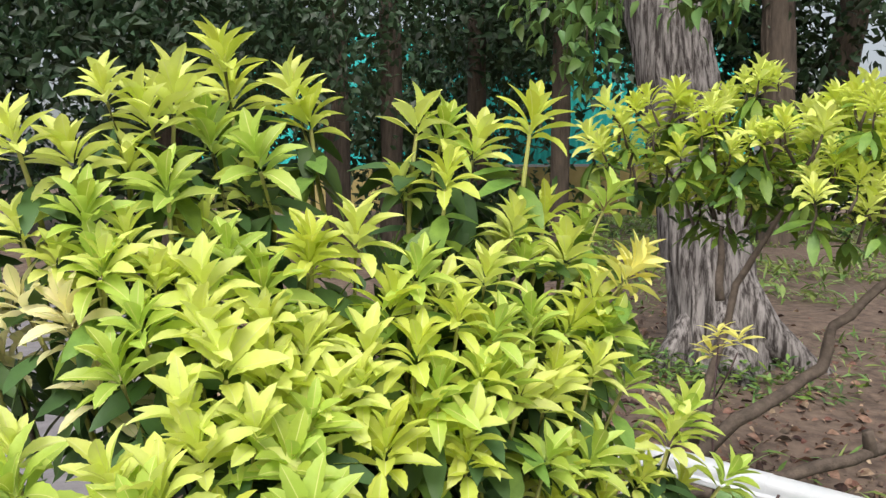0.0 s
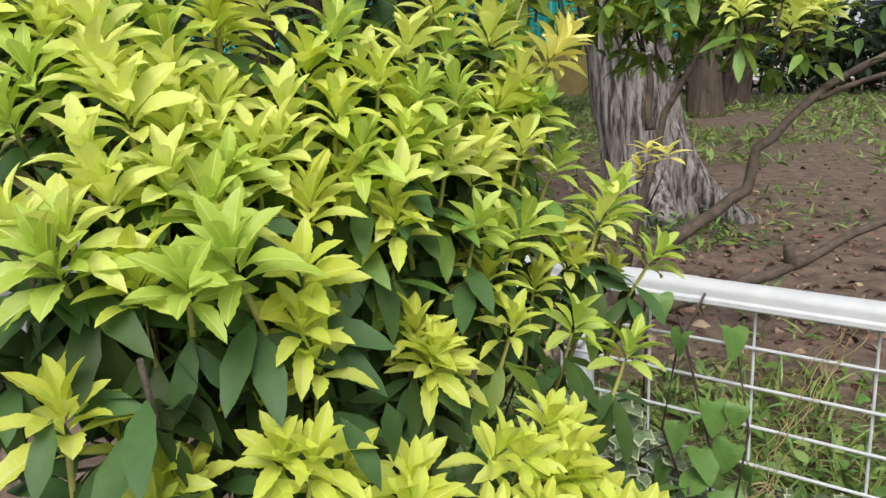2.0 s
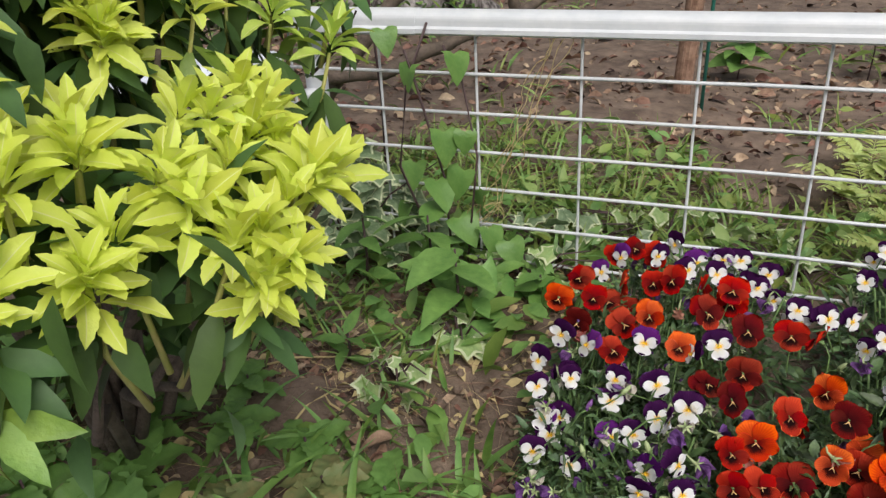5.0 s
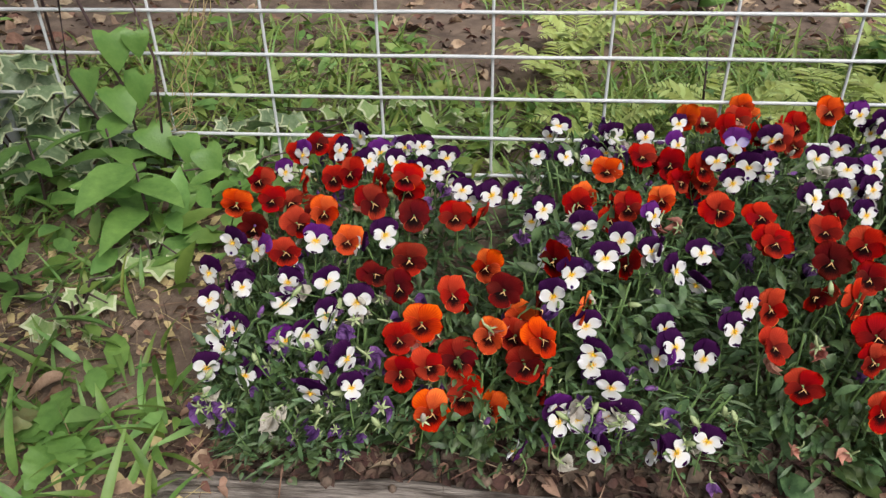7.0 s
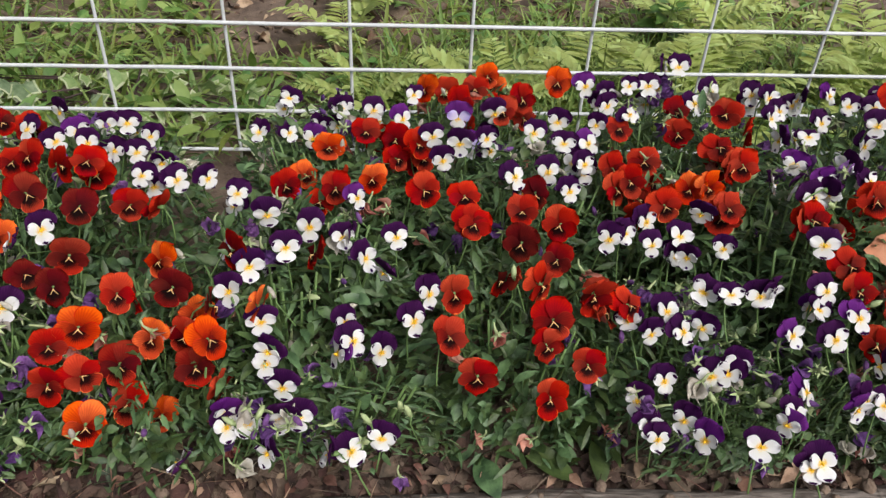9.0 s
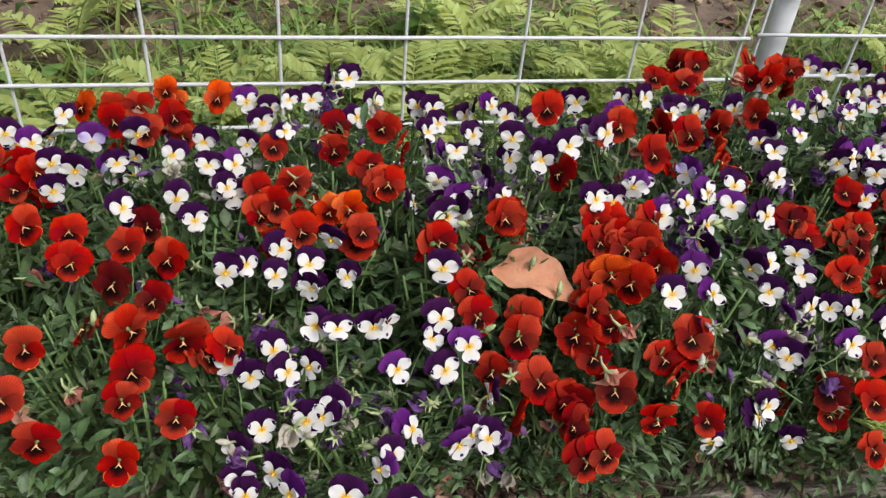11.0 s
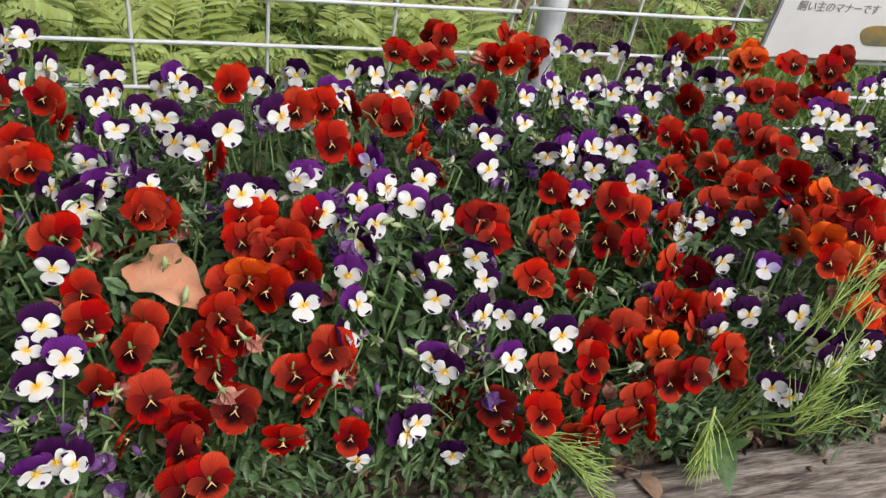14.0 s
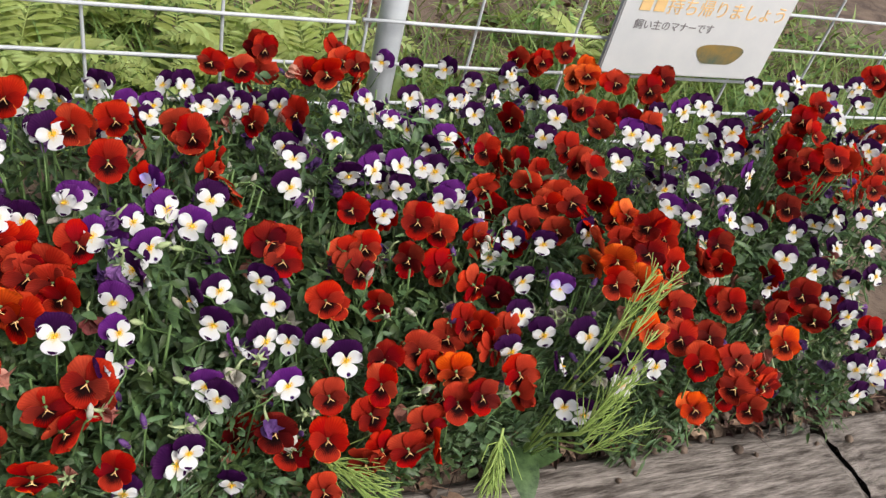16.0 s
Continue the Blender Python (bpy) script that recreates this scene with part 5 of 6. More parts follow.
viola_plant(2.265, -0.206, "red", [(-60, -84, 289, "R"), (-4, -82, 303, "R"), (77, 14, 333, "R"), (95, 4, 333, "R"), (24, -2, 322, "R"), (-60, 36, 300, "R"), (-98, 55, 299, "R"), (-21, 77, 311, "R"), (47, -18, 329, "R")])
viola_plant(2.270, -0.519, "red", [(49, -36, 208, "R"), (27, 54, 282, "R"), (19, 23, 241, "R"), (-80, 5, 278, "R"), (41, 21, 249, "R"), (30, -2, 233, "R"), (-20, -50, 234, "R"), (-66, -15, 266, "R")])
viola_plant(2.295, -0.380, "white", [(2, -52, 308, "W"), (4, 34, 300, "E"), (-62, -33, 277, "W"), (-53, 2, 294, "W"), (-59, 31, 292, "W"), (14, 73, 317, "E"), (41, -30, 300, "W"), (74, -48, 284, "W"), (-38, 46, 296, "W"), (78, -22, 300, "W")])
viola_plant(2.351, -0.650, "red", [(4, 32, 192, "R"), (-53, -10, 189, "R"), (28, -44, 185, "R"), (53, -48, 197, "R"), (-32, -73, 152, "R"), (-8, -55, 167, "R"), (38, -6, 191, "O"), (-42, 22, 192, "R"), (-1, -78, 158, "r"), (14, 12, 182, "r")])
viola_plant(2.412, -0.296, "white", [(-39, -39, 327, "E"), (-64, -7, 336, "E"), (9, 24, 323, "W"), (-8, 115, 328, "W"), (49, -41, 300, "W"), (12, -70, 302, "W"), (41, 17, 308, "w")])
viola_plant(2.419, -0.513, "red", [(19, -45, 232, "R"), (-16, -11, 231, "R"), (-33, 48, 260, "R"), (-5, 36, 253, "R"), (-54, 3, 237, "R"), (43, 23, 246, "R"), (47, -55, 226, "d")])
viola_plant(2.443, -0.642, "red", [(-11, 31, 216, "R"), (14, -37, 205, "R"), (-5, 1, 208, "R"), (-29, 39, 215, "R"), (18, 19, 215, "r"), (12, -53, 189, "r")])
viola_plant(2.459, -0.455, "white", [(81, -66, 263, "W"), (-53, 56, 295, "W"), (-37, 11, 274, "W"), (-10, 7, 276, "W"), (-21, 16, 278, "W"), (-37, 51, 293, "W"), (25, -38, 239, "w"), (52, -37, 247, "w")])
viola_plant(2.533, -0.648, "white", [(-51, 40, 227, "W"), (-23, -31, 213, "W"), (-17, -58, 169, "W"), (-11, 42, 268, "V"), (6, -20, 247, "W"), (-32, 9, 223, "W"), (63, -50, 218, "W"), (-38, 81, 245, "W"), (-77, -2, 213, "W"), (37, -69, 216, "W"), (80, -64, 234, "W"), (63, 121, 282, "w")])
viola_plant(2.583, -0.399, "red", [(-4, 113, 302, "R"), (10, 77, 247, "R"), (-61, 58, 283, "R"), (10, 15, 274, "R"), (63, 43, 297, "R"), (-11, -54, 273, "R"), (17, -69, 287, "R"), (63, -26, 311, "R"), (-92, -18, 274, "R"), (-20, -6, 269, "R"), (55, 3, 301, "R"), (7, -44, 282, "R"), (-44, -70, 255, "r"), (-14, -102, 266, "r"), (52, -74, 299, "r"), (-93, 66, 285, "r"), (-53, 26, 275, "r"), (115, 61, 321, "r")])
viola_plant(2.591, -0.228, "white", [(60, -28, 317, "W"), (-88, -15, 308, "W"), (-16, 2, 303, "W"), (39, -81, 285, "W"), (-64, -43, 298, "W"), (71, 122, 280, "W"), (62, -62, 308, "W"), (45, -11, 311, "W"), (-75, 69, 309, "w"), (-33, 48, 298, "w")])
viola_plant(2.636, -0.612, "red", [(9, 85, 311, "O"), (-45, 9, 303, "O"), (-34, -78, 269, "O"), (27, -113, 247, "R"), (16, 48, 321, "R"), (-72, -32, 308, "R"), (34, 36, 315, "R"), (32, -40, 266, "R"), (23, -74, 248, "R"), (13, -20, 278, "O"), (-25, 104, 290, "r"), (-15, 49, 297, "r"), (9, 22, 301, "r"), (45, 13, 288, "r"), (-18, -9, 284, "o")])
viola_plant(2.773, -0.193, "red", [(28, 71, 294, "O"), (-6, -52, 347, "R"), (69, -65, 363, "R"), (-17, 152, 274, "R"), (-77, -92, 324, "R"), (39, -81, 354, "R"), (-57, 174, 264, "R"), (44, 184, 276, "R"), (-21, -130, 332, "r"), (-1, -161, 338, "r")])
viola_plant(2.786, -0.650, "red", [(-113, -95, 185, "O"), (-75, -32, 238, "R"), (-36, -56, 217, "R"), (-43, -111, 192, "R"), (-7, 64, 270, "R"), (-1, 90, 282, "R"), (-11, 11, 244, "R"), (64, 2, 229, "R"), (140, -4, 215, "R"), (89, 60, 246, "R"), (78, -27, 202, "O"), (-3, -65, 200, "r"), (3, -83, 189, "r"), (-48, -83, 197, "r"), (-36, 73, 273, "r")])
viola_plant(2.801, -0.443, "white", [(-88, 52, 347, "W"), (-118, 17, 324, "W"), (-63, -17, 317, "W"), (-55, 48, 340, "W"), (-20, 36, 334, "W"), (-13, -33, 319, "W"), (-58, -92, 312, "W"), (-90, -79, 318, "W"), (28, -54, 309, "W"), (28, -76, 291, "W"), (41, 48, 351, "W"), (86, 48, 356, "W"), (64, 102, 366, "W"), (30, 100, 357, "W"), (75, -30, 331, "W"), (57, 2, 347, "W"), (24, 7, 329, "w"), (72, -80, 282, "w")])
viola_plant(3.012, -0.480, "red", [(-78, -132, 223, "R"), (-9, 78, 383, "R"), (-6, 50, 377, "R"), (-70, 90, 369, "R"), (-66, 31, 359, "R"), (1, 0, 370, "R"), (58, 0, 370, "R"), (-45, 3, 358, "R"), (-65, 6, 336, "R"), (38, 102, 395, "R"), (82, -25, 331, "R"), (12, 32, 250, "r"), (85, 70, 253, "r"), (65, -169, 169, "r"), (-2, -135, 190, "d")])
viola_plant(3.048, -0.604, "white", [(17, 104, 273, "W"), (-87, 79, 268, "W"), (-53, 53, 252, "W"), (-63, 32, 232, "W"), (-123, 41, 250, "W"), (-60, -10, 214, "W"), (-60, -50, 219, "W"), (-63, -84, 204, "W"), (-72, -113, 179, "W"), (-38, -107, 178, "W"), (63, 21, 221, "W"), (-71, -135, 151, "W"), (76, 90, 299, "W"), (108, 82, 224, "w"), (0, -110, 133, "w"), (33, 83, 226, "w"), (17, 26, 209, "w"), (50, -53, 162, "w"), (11, 125, 239, "w"), (58, -84, 145, "w"), (102, -25, 178, "w"), (155, 40, 209, "w")])
viola_plant(3.093, -0.328, "white", [(-106, -26, 398, "W"), (-136, 5, 393, "W"), (-65, -6, 413, "W"), (-35, -91, 391, "W"), (-12, -123, 392, "W"), (29, -63, 405, "W"), (120, 75, 347, "w"), (223, 105, 350, "w"), (-41, 14, 267, "w"), (19, 111, 268, "v")])
viola_plant(3.300, -0.312, "red", [(-95, -13, 421, "R"), (-86, -68, 254, "r"), (28, -36, 255, "r"), (123, 71, 259, "r"), (28, 46, 261, "d")])


# ---- ground cover ----
def scatter(name, label, category, shapes, count, place, mats, seed, size=(0.7, 1.3), lift=(0.2, 1.2), kind="stuff"):
    """Many small pieces on the ground, as one object; place(r) gives a spot."""
    r = np.random.default_rng(seed)
    m = Mesh()
    for i in range(count):
        spot = place(r)
        if spot is None:
            continue
        x, y, up = spot
        d = (r.normal(), r.normal(), r.uniform(*lift))
        m.add(shapes[r.integers(len(shapes))], aim((x, y, soil_z(x, y) + up), d, r.uniform(-0.8, 0.8), r.uniform(*size)), int(r.integers(len(mats))))
    return thing(name, m.mesh(name, *mats), None, label, category, kind=kind)


def behind_fence(r):
    x, y = r.uniform(-1.0, 4.8), 0.03 + abs(r.normal(0, 0.60))
    if noise.noise((x * 1.3, y * 1.6, 4.0)) + 0.25 - 0.45 * y < -0.15:
        return None
    return x, y, 0.0


thin = [blade(0.12, 0.006, b, 0.4, 5, 0.4) for b in (0.5, 1.0, 1.5)] + [blade(0.09, 0.009, b, 0.3, 5, 0.5) for b in (0.6, 1.2)]
scatter("grass", "tufts of green grass behind the mesh fence", "grass", thin, 11000, behind_fence, [GRASS, GRASS_LIGHT, GRASS_LIGHT], 31, lift=(0.5, 2.2))
scatter("low_weeds", "low green weeds on the earth behind the fence", "weeds", [blade(0.045, 0.022, 0.5, 0.2, 5, 0.8), blade(0.06, 0.018, 0.6, 0.2, 5, 0.7)], 3800,
        lambda r: (lambda s: None if s is None else (s[0], s[1], r.uniform(0.0, 0.06)))(behind_fence(r)), [WEED, GRASS, GRASS_LIGHT], 32, lift=(-0.1, 0.8))


def right_side(r):
    x, y = r.uniform(1.2, 4.6), 0.04 + abs(r.normal(0, 0.30))
    return x, y, 0.0


scatter("grass_by_post", "fine light grass among the ferns and round the post", "grass", [blade(0.16, 0.004, b, 0.4, 5, 0.4) for b in (0.5, 0.9, 1.3)] + [blade(0.14, 0.009, b, 0.4, 6, 0.45) for b in (0.6, 1.0)], 5600, right_side, [GRASS_LIGHT, GRASS_LIGHT, GRASS], 33, lift=(0.7, 2.6))


def lawn_far(r):
    x, y = r.uniform(-10, 7), r.uniform(5.2, 17)
    return None if noise.noise((x * 0.5, y * 0.5, 9.0)) < -0.35 else (x, y, 0.0)


scatter("far_grass", "strip of green grass under the far trees", "grass", [blade(0.22, 0.03, 0.8, 0.3, 4, 0.4), blade(0.16, 0.04, 1.2, 0.3, 4, 0.5)], 14000, lawn_far, [GRASS, GRASS_LIGHT], 34, lift=(0.3, 1.5))


def mid_tufts(r):
    x, y = r.uniform(-5, 3.5), r.uniform(0.8, 8.0)
    near_roots = (x + 0.9) ** 2 + (y - 2.5) ** 2 < 0.4
    return (x, y, 0.0) if near_roots or noise.noise((x * 1.1, y * 1.1, 2.0)) > 0.16 else None


scatter("grass_tufts", "small grass tufts on the bare earth", "grass", [blade(0.11, 0.014, b, 0.3, 4, 0.45) for b in (0.6, 1.2)], 7000, mid_tufts, [GRASS, WEED, GRASS_LIGHT], 35, lift=(0.2, 1.4))
scatter("root_weeds", "dark green weeds and leaves round the tree roots", "weeds", [lance(0.07, 0.014, 0.6, 0.3, 7), lance(0.05, 0.016, 0.5, 0.3, 7)], 700,
        lambda r: (lambda a, q: (-0.96 + math.cos(a) * q, 2.66 - abs(math.sin(a)) * q, r.uniform(0.0, 0.14) * (1.2 - q)))(r.uniform(0, 6.28), 0.35 + 0.4 * r.random() ** 1.5), [GRASS, MIDLEAF, OLD], 45, lift=(-0.2, 1.0))
chip = [blade(0.026, 0.012, 0.9, 0.5, 4, 0.8, 0.4), blade(0.018, 0.010, 0.6, 0.6, 4, 0.8, -0.5), blade(0.04, 0.014, 1.2, 0.4, 5, 0.8, 0.6), blade(0.06, 0.002, 0.2, 0.2, 3, 0.3), blade(0.045, 0.0016, 0.2, 0.2, 3, 0.3)]
scatter("leaf_litter_far", "dry leaf bits scattered on the earth", "leaf litter", chip + [blade(0.05, 0.03, 0.8, 0.5, 5, 0.8, 0.5), blade(0.07, 0.035, 0.9, 0.5, 5, 0.8, -0.4)], 12000,
        lambda r: (r.uniform(-4, 4.5), 0.35 + abs(r.normal(0, 1.9)), 0.006), [LITTER, LITTER, LITTER, MULCH], 36, lift=(-0.12, 0.22))


def front_patch(r):
    return r.uniform(-0.35, 0.72), r.uniform(-0.78, 0.10), 0.006


scatter("leaf_litter", "brown dry leaves, needles and bark bits on the soil", "leaf litter", chip + [blade(0.08, 0.002, 0.1, 0.2, 3, 0.3)], 3000, front_patch, [LITTER, LITTER, STRAW], 37, lift=(-0.12, 0.25))
scatter("bed_litter", "dark bark mulch and dry stalks along the sleeper", "leaf litter", [blade(0.05, 0.002, 0.2, 0.2, 3, 0.3), blade(0.02, 0.012, 0.8, 0.5, 4, 0.8), blade(0.032, 0.016, 0.7, 0.6, 4, 0.8)], 5200,
        lambda r: (lambda x: (x, sleeper_back(x) + 0.005 + abs(r.normal(0, 0.07)), r.uniform(-0.016, 0.004)))(r.uniform(0.58, 4.2)), [MULCH, MULCH, MULCH, MULCH, LITTER], 38, lift=(-0.15, 0.3))
spoon = [blade(ln, ln * 0.52, b, 0.2, 8, 1.15) for ln, b in ((0.036, 0.4), (0.044, 0.6), (0.052, 0.5), (0.030, 0.8))]
scatter("edge_foliage", "low broad dark viola leaves along the sleeper", "foliage", spoon, 900,
        lambda r: (lambda x, s: None if noise.noise((x * 6, s * 6, 2.0)) < -0.02 else (x, sleeper_back(x) + 0.030 + s, r.uniform(0.0, 0.02 + 0.55 * s)))(r.uniform(0.70, 3.5), min(0.14, abs(r.normal(0, 0.06)))),
        [VIOLA_LEAF], 43, lift=(-0.5, 0.7))
scatter("edge_stalks", "dry brown stalks and curled bits on the dark mulch", "leaf litter", [blade(0.13, 0.0018, 0.5, 0.2, 6, 0.3, 0.5), blade(0.09, 0.0016, 0.9, 0.2, 6, 0.3, 0.8), blade(0.020, 0.011, 1.3, 0.7, 6, 0.8, 0.5), blade(0.012, 0.008, 0.8, 0.5, 4, 0.8)], 240,
        lambda r: (lambda x: (x, sleeper_back(x) + r.uniform(0.004, 0.05), r.uniform(0.002, 0.008)))(r.uniform(0.6, 3.4)), [LITTER, MULCH, LITTER], 48, lift=(-0.05, 0.06))
scatter("corner_grass", "fresh green grass at the fence corner", "grass", [blade(0.10, 0.006, b, 0.4, 5, 0.4) for b in (0.5, 1.0, 1.5)] + [blade(0.08, 0.010, 0.9, 0.3, 6, 0.5)], 480,
        lambda r: (r.uniform(-0.15, 0.45), r.uniform(-0.42, -0.10), 0.0), [GRASS_LIGHT, WEED, GRASS], 46, size=(0.5, 1.0), lift=(0.3, 1.8))
scatter("needle_litter", "reddish dry needles and bark bits on dark soil", "leaf litter", [blade(0.07, 0.0022, 0.2, 0.2, 3, 0.3), blade(0.05, 0.002, 0.3, 0.2, 3, 0.3), blade(0.03, 0.012, 0.9, 0.5, 4, 0.8, 0.4)], 1500,
        lambda r: (r.normal(0.20, 0.14), r.normal(-0.48, 0.07), r.uniform(0.004, 0.014)), [LITTER, LITTER, STRAW, MULCH], 44, lift=(-0.1, 0.12))
clod = tube([(0, -0.006, 0), (0.001, -0.003, 0.001), (0, 0.003, 0), (0, 0.006, 0)], [0.002, 0.006, 0.005, 0.001], 6)
scatter("soil_crumbs", "loose crumbs of brown soil", "soil", [clod], 3000, lambda r: (r.uniform(-0.4, 4.4), r.uniform(-0.72, 1.6), 0.002), [SOIL], 39, size=(0.4, 1.6), lift=(-0.3, 0.3))


def broad_place(r):
    x, y = r.uniform(-0.25, 0.66), r.uniform(-0.80, -0.36)
    if (x - 0.25) ** 2 * 0.6 + (y + 0.50) ** 2 < 0.011 or (x > 0.50 and -0.55 < y < -0.2):
        return None
    return x, y, 0.0


scatter("broad_grass", "broad-bladed green grass beside the bed", "grass", [blade(0.13, 0.013, b, 0.3, 8, 0.5) for b in (0.4, 0.8, 1.2)] + [blade(0.09, 0.011, 0.7, 0.3, 7, 0.5)],
        470, broad_place, [WEED, GRASS, WEED], 40, size=(0.5, 1.05), lift=(0.35, 1.9))
scatter("ground_weeds", "mixed small-leaved weeds at the foot of the fence", "weeds", [blade(0.035, 0.016, 0.5, 0.3, 5, 0.7), blade(0.05, 0.013, 0.5, 0.3, 5, 0.6), lance(0.08, 0.030, 0.6, 0.3, 9), lance(0.06, 0.026, 0.5, 0.3, 9)], 600,
        lambda r: (lambda x, y: None if (x - 0.25) ** 2 * 0.6 + (y + 0.50) ** 2 < 0.011 else (x, y, r.uniform(0.0, 0.05)))(r.uniform(-0.35, 0.64), r.uniform(-0.82, 0.12) if r.random() < 0.45 else r.uniform(-0.30, 0.12)), [WEED, VINE, GRASS, WEED], 41, lift=(-0.1, 1.0))


# ---- ferns ----
def frond_mesh(seed):
    """One arching frond with many toothed side leaflets."""
    r = np.random.default_rng(seed)
    m = Mesh()
    ln, rise = r.uniform(0.17, 0.26), r.uniform(1.1, 2.0)
    n = 19
    pts = [Vector((0.0, ln * 0.8 * i / (n - 1), rise * ln * (i / (n - 1) - 0.62 * (i / (n - 1)) ** 2))) for i in range(n)]
    m.add(tube(pts, [0.0014 - 0.0008 * i / (n - 1) for i in range(n)], 4))
    for i in range(3, n):
        u = i / (n - 1)
        d = (pts[i] - pts[i - 1]).normalized()
        side = d.cross(Vector((0, 0, 1))).normalized()
        pl = 0.082 * (1 - u) ** 0.75 * min(1, u * 3.5) + 0.006
        for s in (1, -1):
            m.add(lance(pl, pl * 0.29, 0.5, 0.2, 8), aim(pts[i], side * s + d * 0.5 + Vector((0, 0, r.uniform(-0.1, 0.25))), r.uniform(-0.3, 0.3), r.uniform(0.85, 1.1)))
    return m.mesh("frond", FERN)


FRONDS = [frond_mesh(k) for k in range(6)]
fr = np.random.default_rng(51)
for k in range(24):
    x, y = fr.uniform(1.15, 2.5), fr.uniform(0.10, 0.55)
    if k > 16:
        x, y = fr.uniform(1.0, 3.8), fr.uniform(0.12, 0.9)
    f = thing("fern", None, pose(x, y, soil_z(x)), "yellow-green fern growing behind the mesh fence", "fern", "ferns")
    size = fr.uniform(0.75, 1.15)
    for a in range(6):
        part("frond", FRONDS[fr.integers(6)], f, pose(0, 0, 0, fr.uniform(-8, 8), fr.uniform(-8, 8), 60 * a + fr.uniform(-20, 20)) @ Matrix.Scale(size * fr.uniform(0.8, 1.1), 4))


# ---- ivy, vine and weeds by the fence ----
def lobed_leaf(size, edge):
    """A five-lobed ivy leaf along +Y: green middle, pale edge, slightly cupped."""
    tips = [(0, 1.0), (0.26, 0.62), (0.37, 0.47), (0.74, 0.44), (0.60, 0.12), (0.50, -0.22), (0.16, -0.10)]
    outline = tips + [(-x, y) for x, y in reversed(tips[1:])]
    n = len(outline)

    def ring(k):
        return [(x * size * k, (y * k + 0.12) * size, -0.22 * size * (x * x + 0.4 * y * y) * k * k + 0.05 * size * math.sin(7 * x + 5 * y)) for x, y in outline]
    v = [(0, 0.12 * size, 0.01 * size)] + ring(0.5) + ring(edge) + ring(1.0)
    inner = [(0, 1 + i, 1 + (i + 1) % n) for i in range(n)] + [(1 + i, 1 + n + i, 1 + n + (i + 1) % n, 1 + (i + 1) % n) for i in range(n)]
    rim = [(1 + n + i, 1 + 2 * n + i, 1 + 2 * n + (i + 1) % n, 1 + n + (i + 1) % n) for i in range(n)]
    return v, inner, rim


IVY_LEAVES = []
for k, (sz, ed) in enumerate(((0.040, 0.84), (0.048, 0.88), (0.034, 0.78))):
    v, inner, rim = lobed_leaf(sz, ed)
    me = bpy.data.meshes.new("leaf")
    me.from_pydata(v, [], inner + rim)
    me.materials.append(IVY)
    me.materials.append(IVY_EDGE)
    me.polygons.foreach_set("material_index", [0] * len(inner) + [1] * len(rim))
    me.polygons.foreach_set("use_smooth", [True] * (len(inner) + len(rim)))
    IVY_LEAVES.append(me)
IVY_SPRIG = []
for sz in (0.034, 0.028):
    v, inner, rim = lobed_leaf(sz, 0.78)
    me = bpy.data.meshes.new("leaf")
    me.from_pydata(v, [], inner + rim)
    me.materials.append(IVY_PALE)
    me.materials.append(IVY_EDGE)
    me.polygons.foreach_set("material_index", [0] * len(inner) + [1] * len(rim))
    me.polygons.foreach_set("use_smooth", [True] * (len(inner) + len(rim)))
    IVY_SPRIG.append(me)
ir = np.random.default_rng(61)


def ivy_patch(x0, y0, rx, ry, height, count, label, leaves=IVY_LEAVES):
    ivy = thing("ivy", None, pose(x0, y0, soil_z(x0)), label, "ivy", "ivy patches")
    for k in range(7):
        a = ir.uniform(0, 6.28)
        tip = Vector((math.cos(a) * rx, math.sin(a) * ry, height * ir.uniform(0.3, 0.95)))
        part("stem", Mesh().add(tube([(0, 0, 0), tip * 0.5 + Vector((0, 0, 0.03)), tip], [0.0025, 0.002, 0.0012], 5)).mesh("stem", VINE_STEM), ivy)
    for k in range(count):
        a, q = ir.uniform(0, 6.28), math.sqrt(ir.random())
        x, y = math.cos(a) * rx * q, math.sin(a) * ry * q
        z = height * (1 - 0.8 * q * q) * (1 - 0.7 * ir.random() ** 1.6) + 0.01
        d = (x + ir.normal(0, 0.10), -0.09 + ir.normal(0, 0.08), -0.05 + ir.normal(0, 0.06))
        part("leaf", leaves[ir.integers(len(leaves))], ivy, aim((x, y, z), d, ir.uniform(-0.9, 0.9), ir.uniform(0.6, 1.3)))


ivy_patch(0.10, -0.02, 0.22, 0.12, 0.24, 170, "variegated ivy with cream-edged leaves climbing the fence foot")
ivy_patch(0.52, -0.05, 0.14, 0.07, 0.08, 24, "low variegated ivy creeping under the fence", IVY_SPRIG)
ivy_patch(0.40, -0.44, 0.06, 0.06, 0.06, 13, "pale variegated ivy sprig on the soil", IVY_SPRIG)
ivy_patch(0.46, -0.30, 0.05, 0.05, 0.06, 9, "pale variegated ivy sprig on the soil", IVY_SPRIG)
ivy_patch(0.52, 0.12, 0.20, 0.09, 0.08, 34, "variegated ivy creeping behind the fence")
ivy_patch(1.00, 0.14, 0.22, 0.09, 0.06, 20, "variegated ivy creeping behind the fence", IVY_SPRIG)
ivy_patch(0.75, 0.22, 0.25, 0.12, 0.07, 30, "variegated ivy creeping behind the fence", IVY_SPRIG)


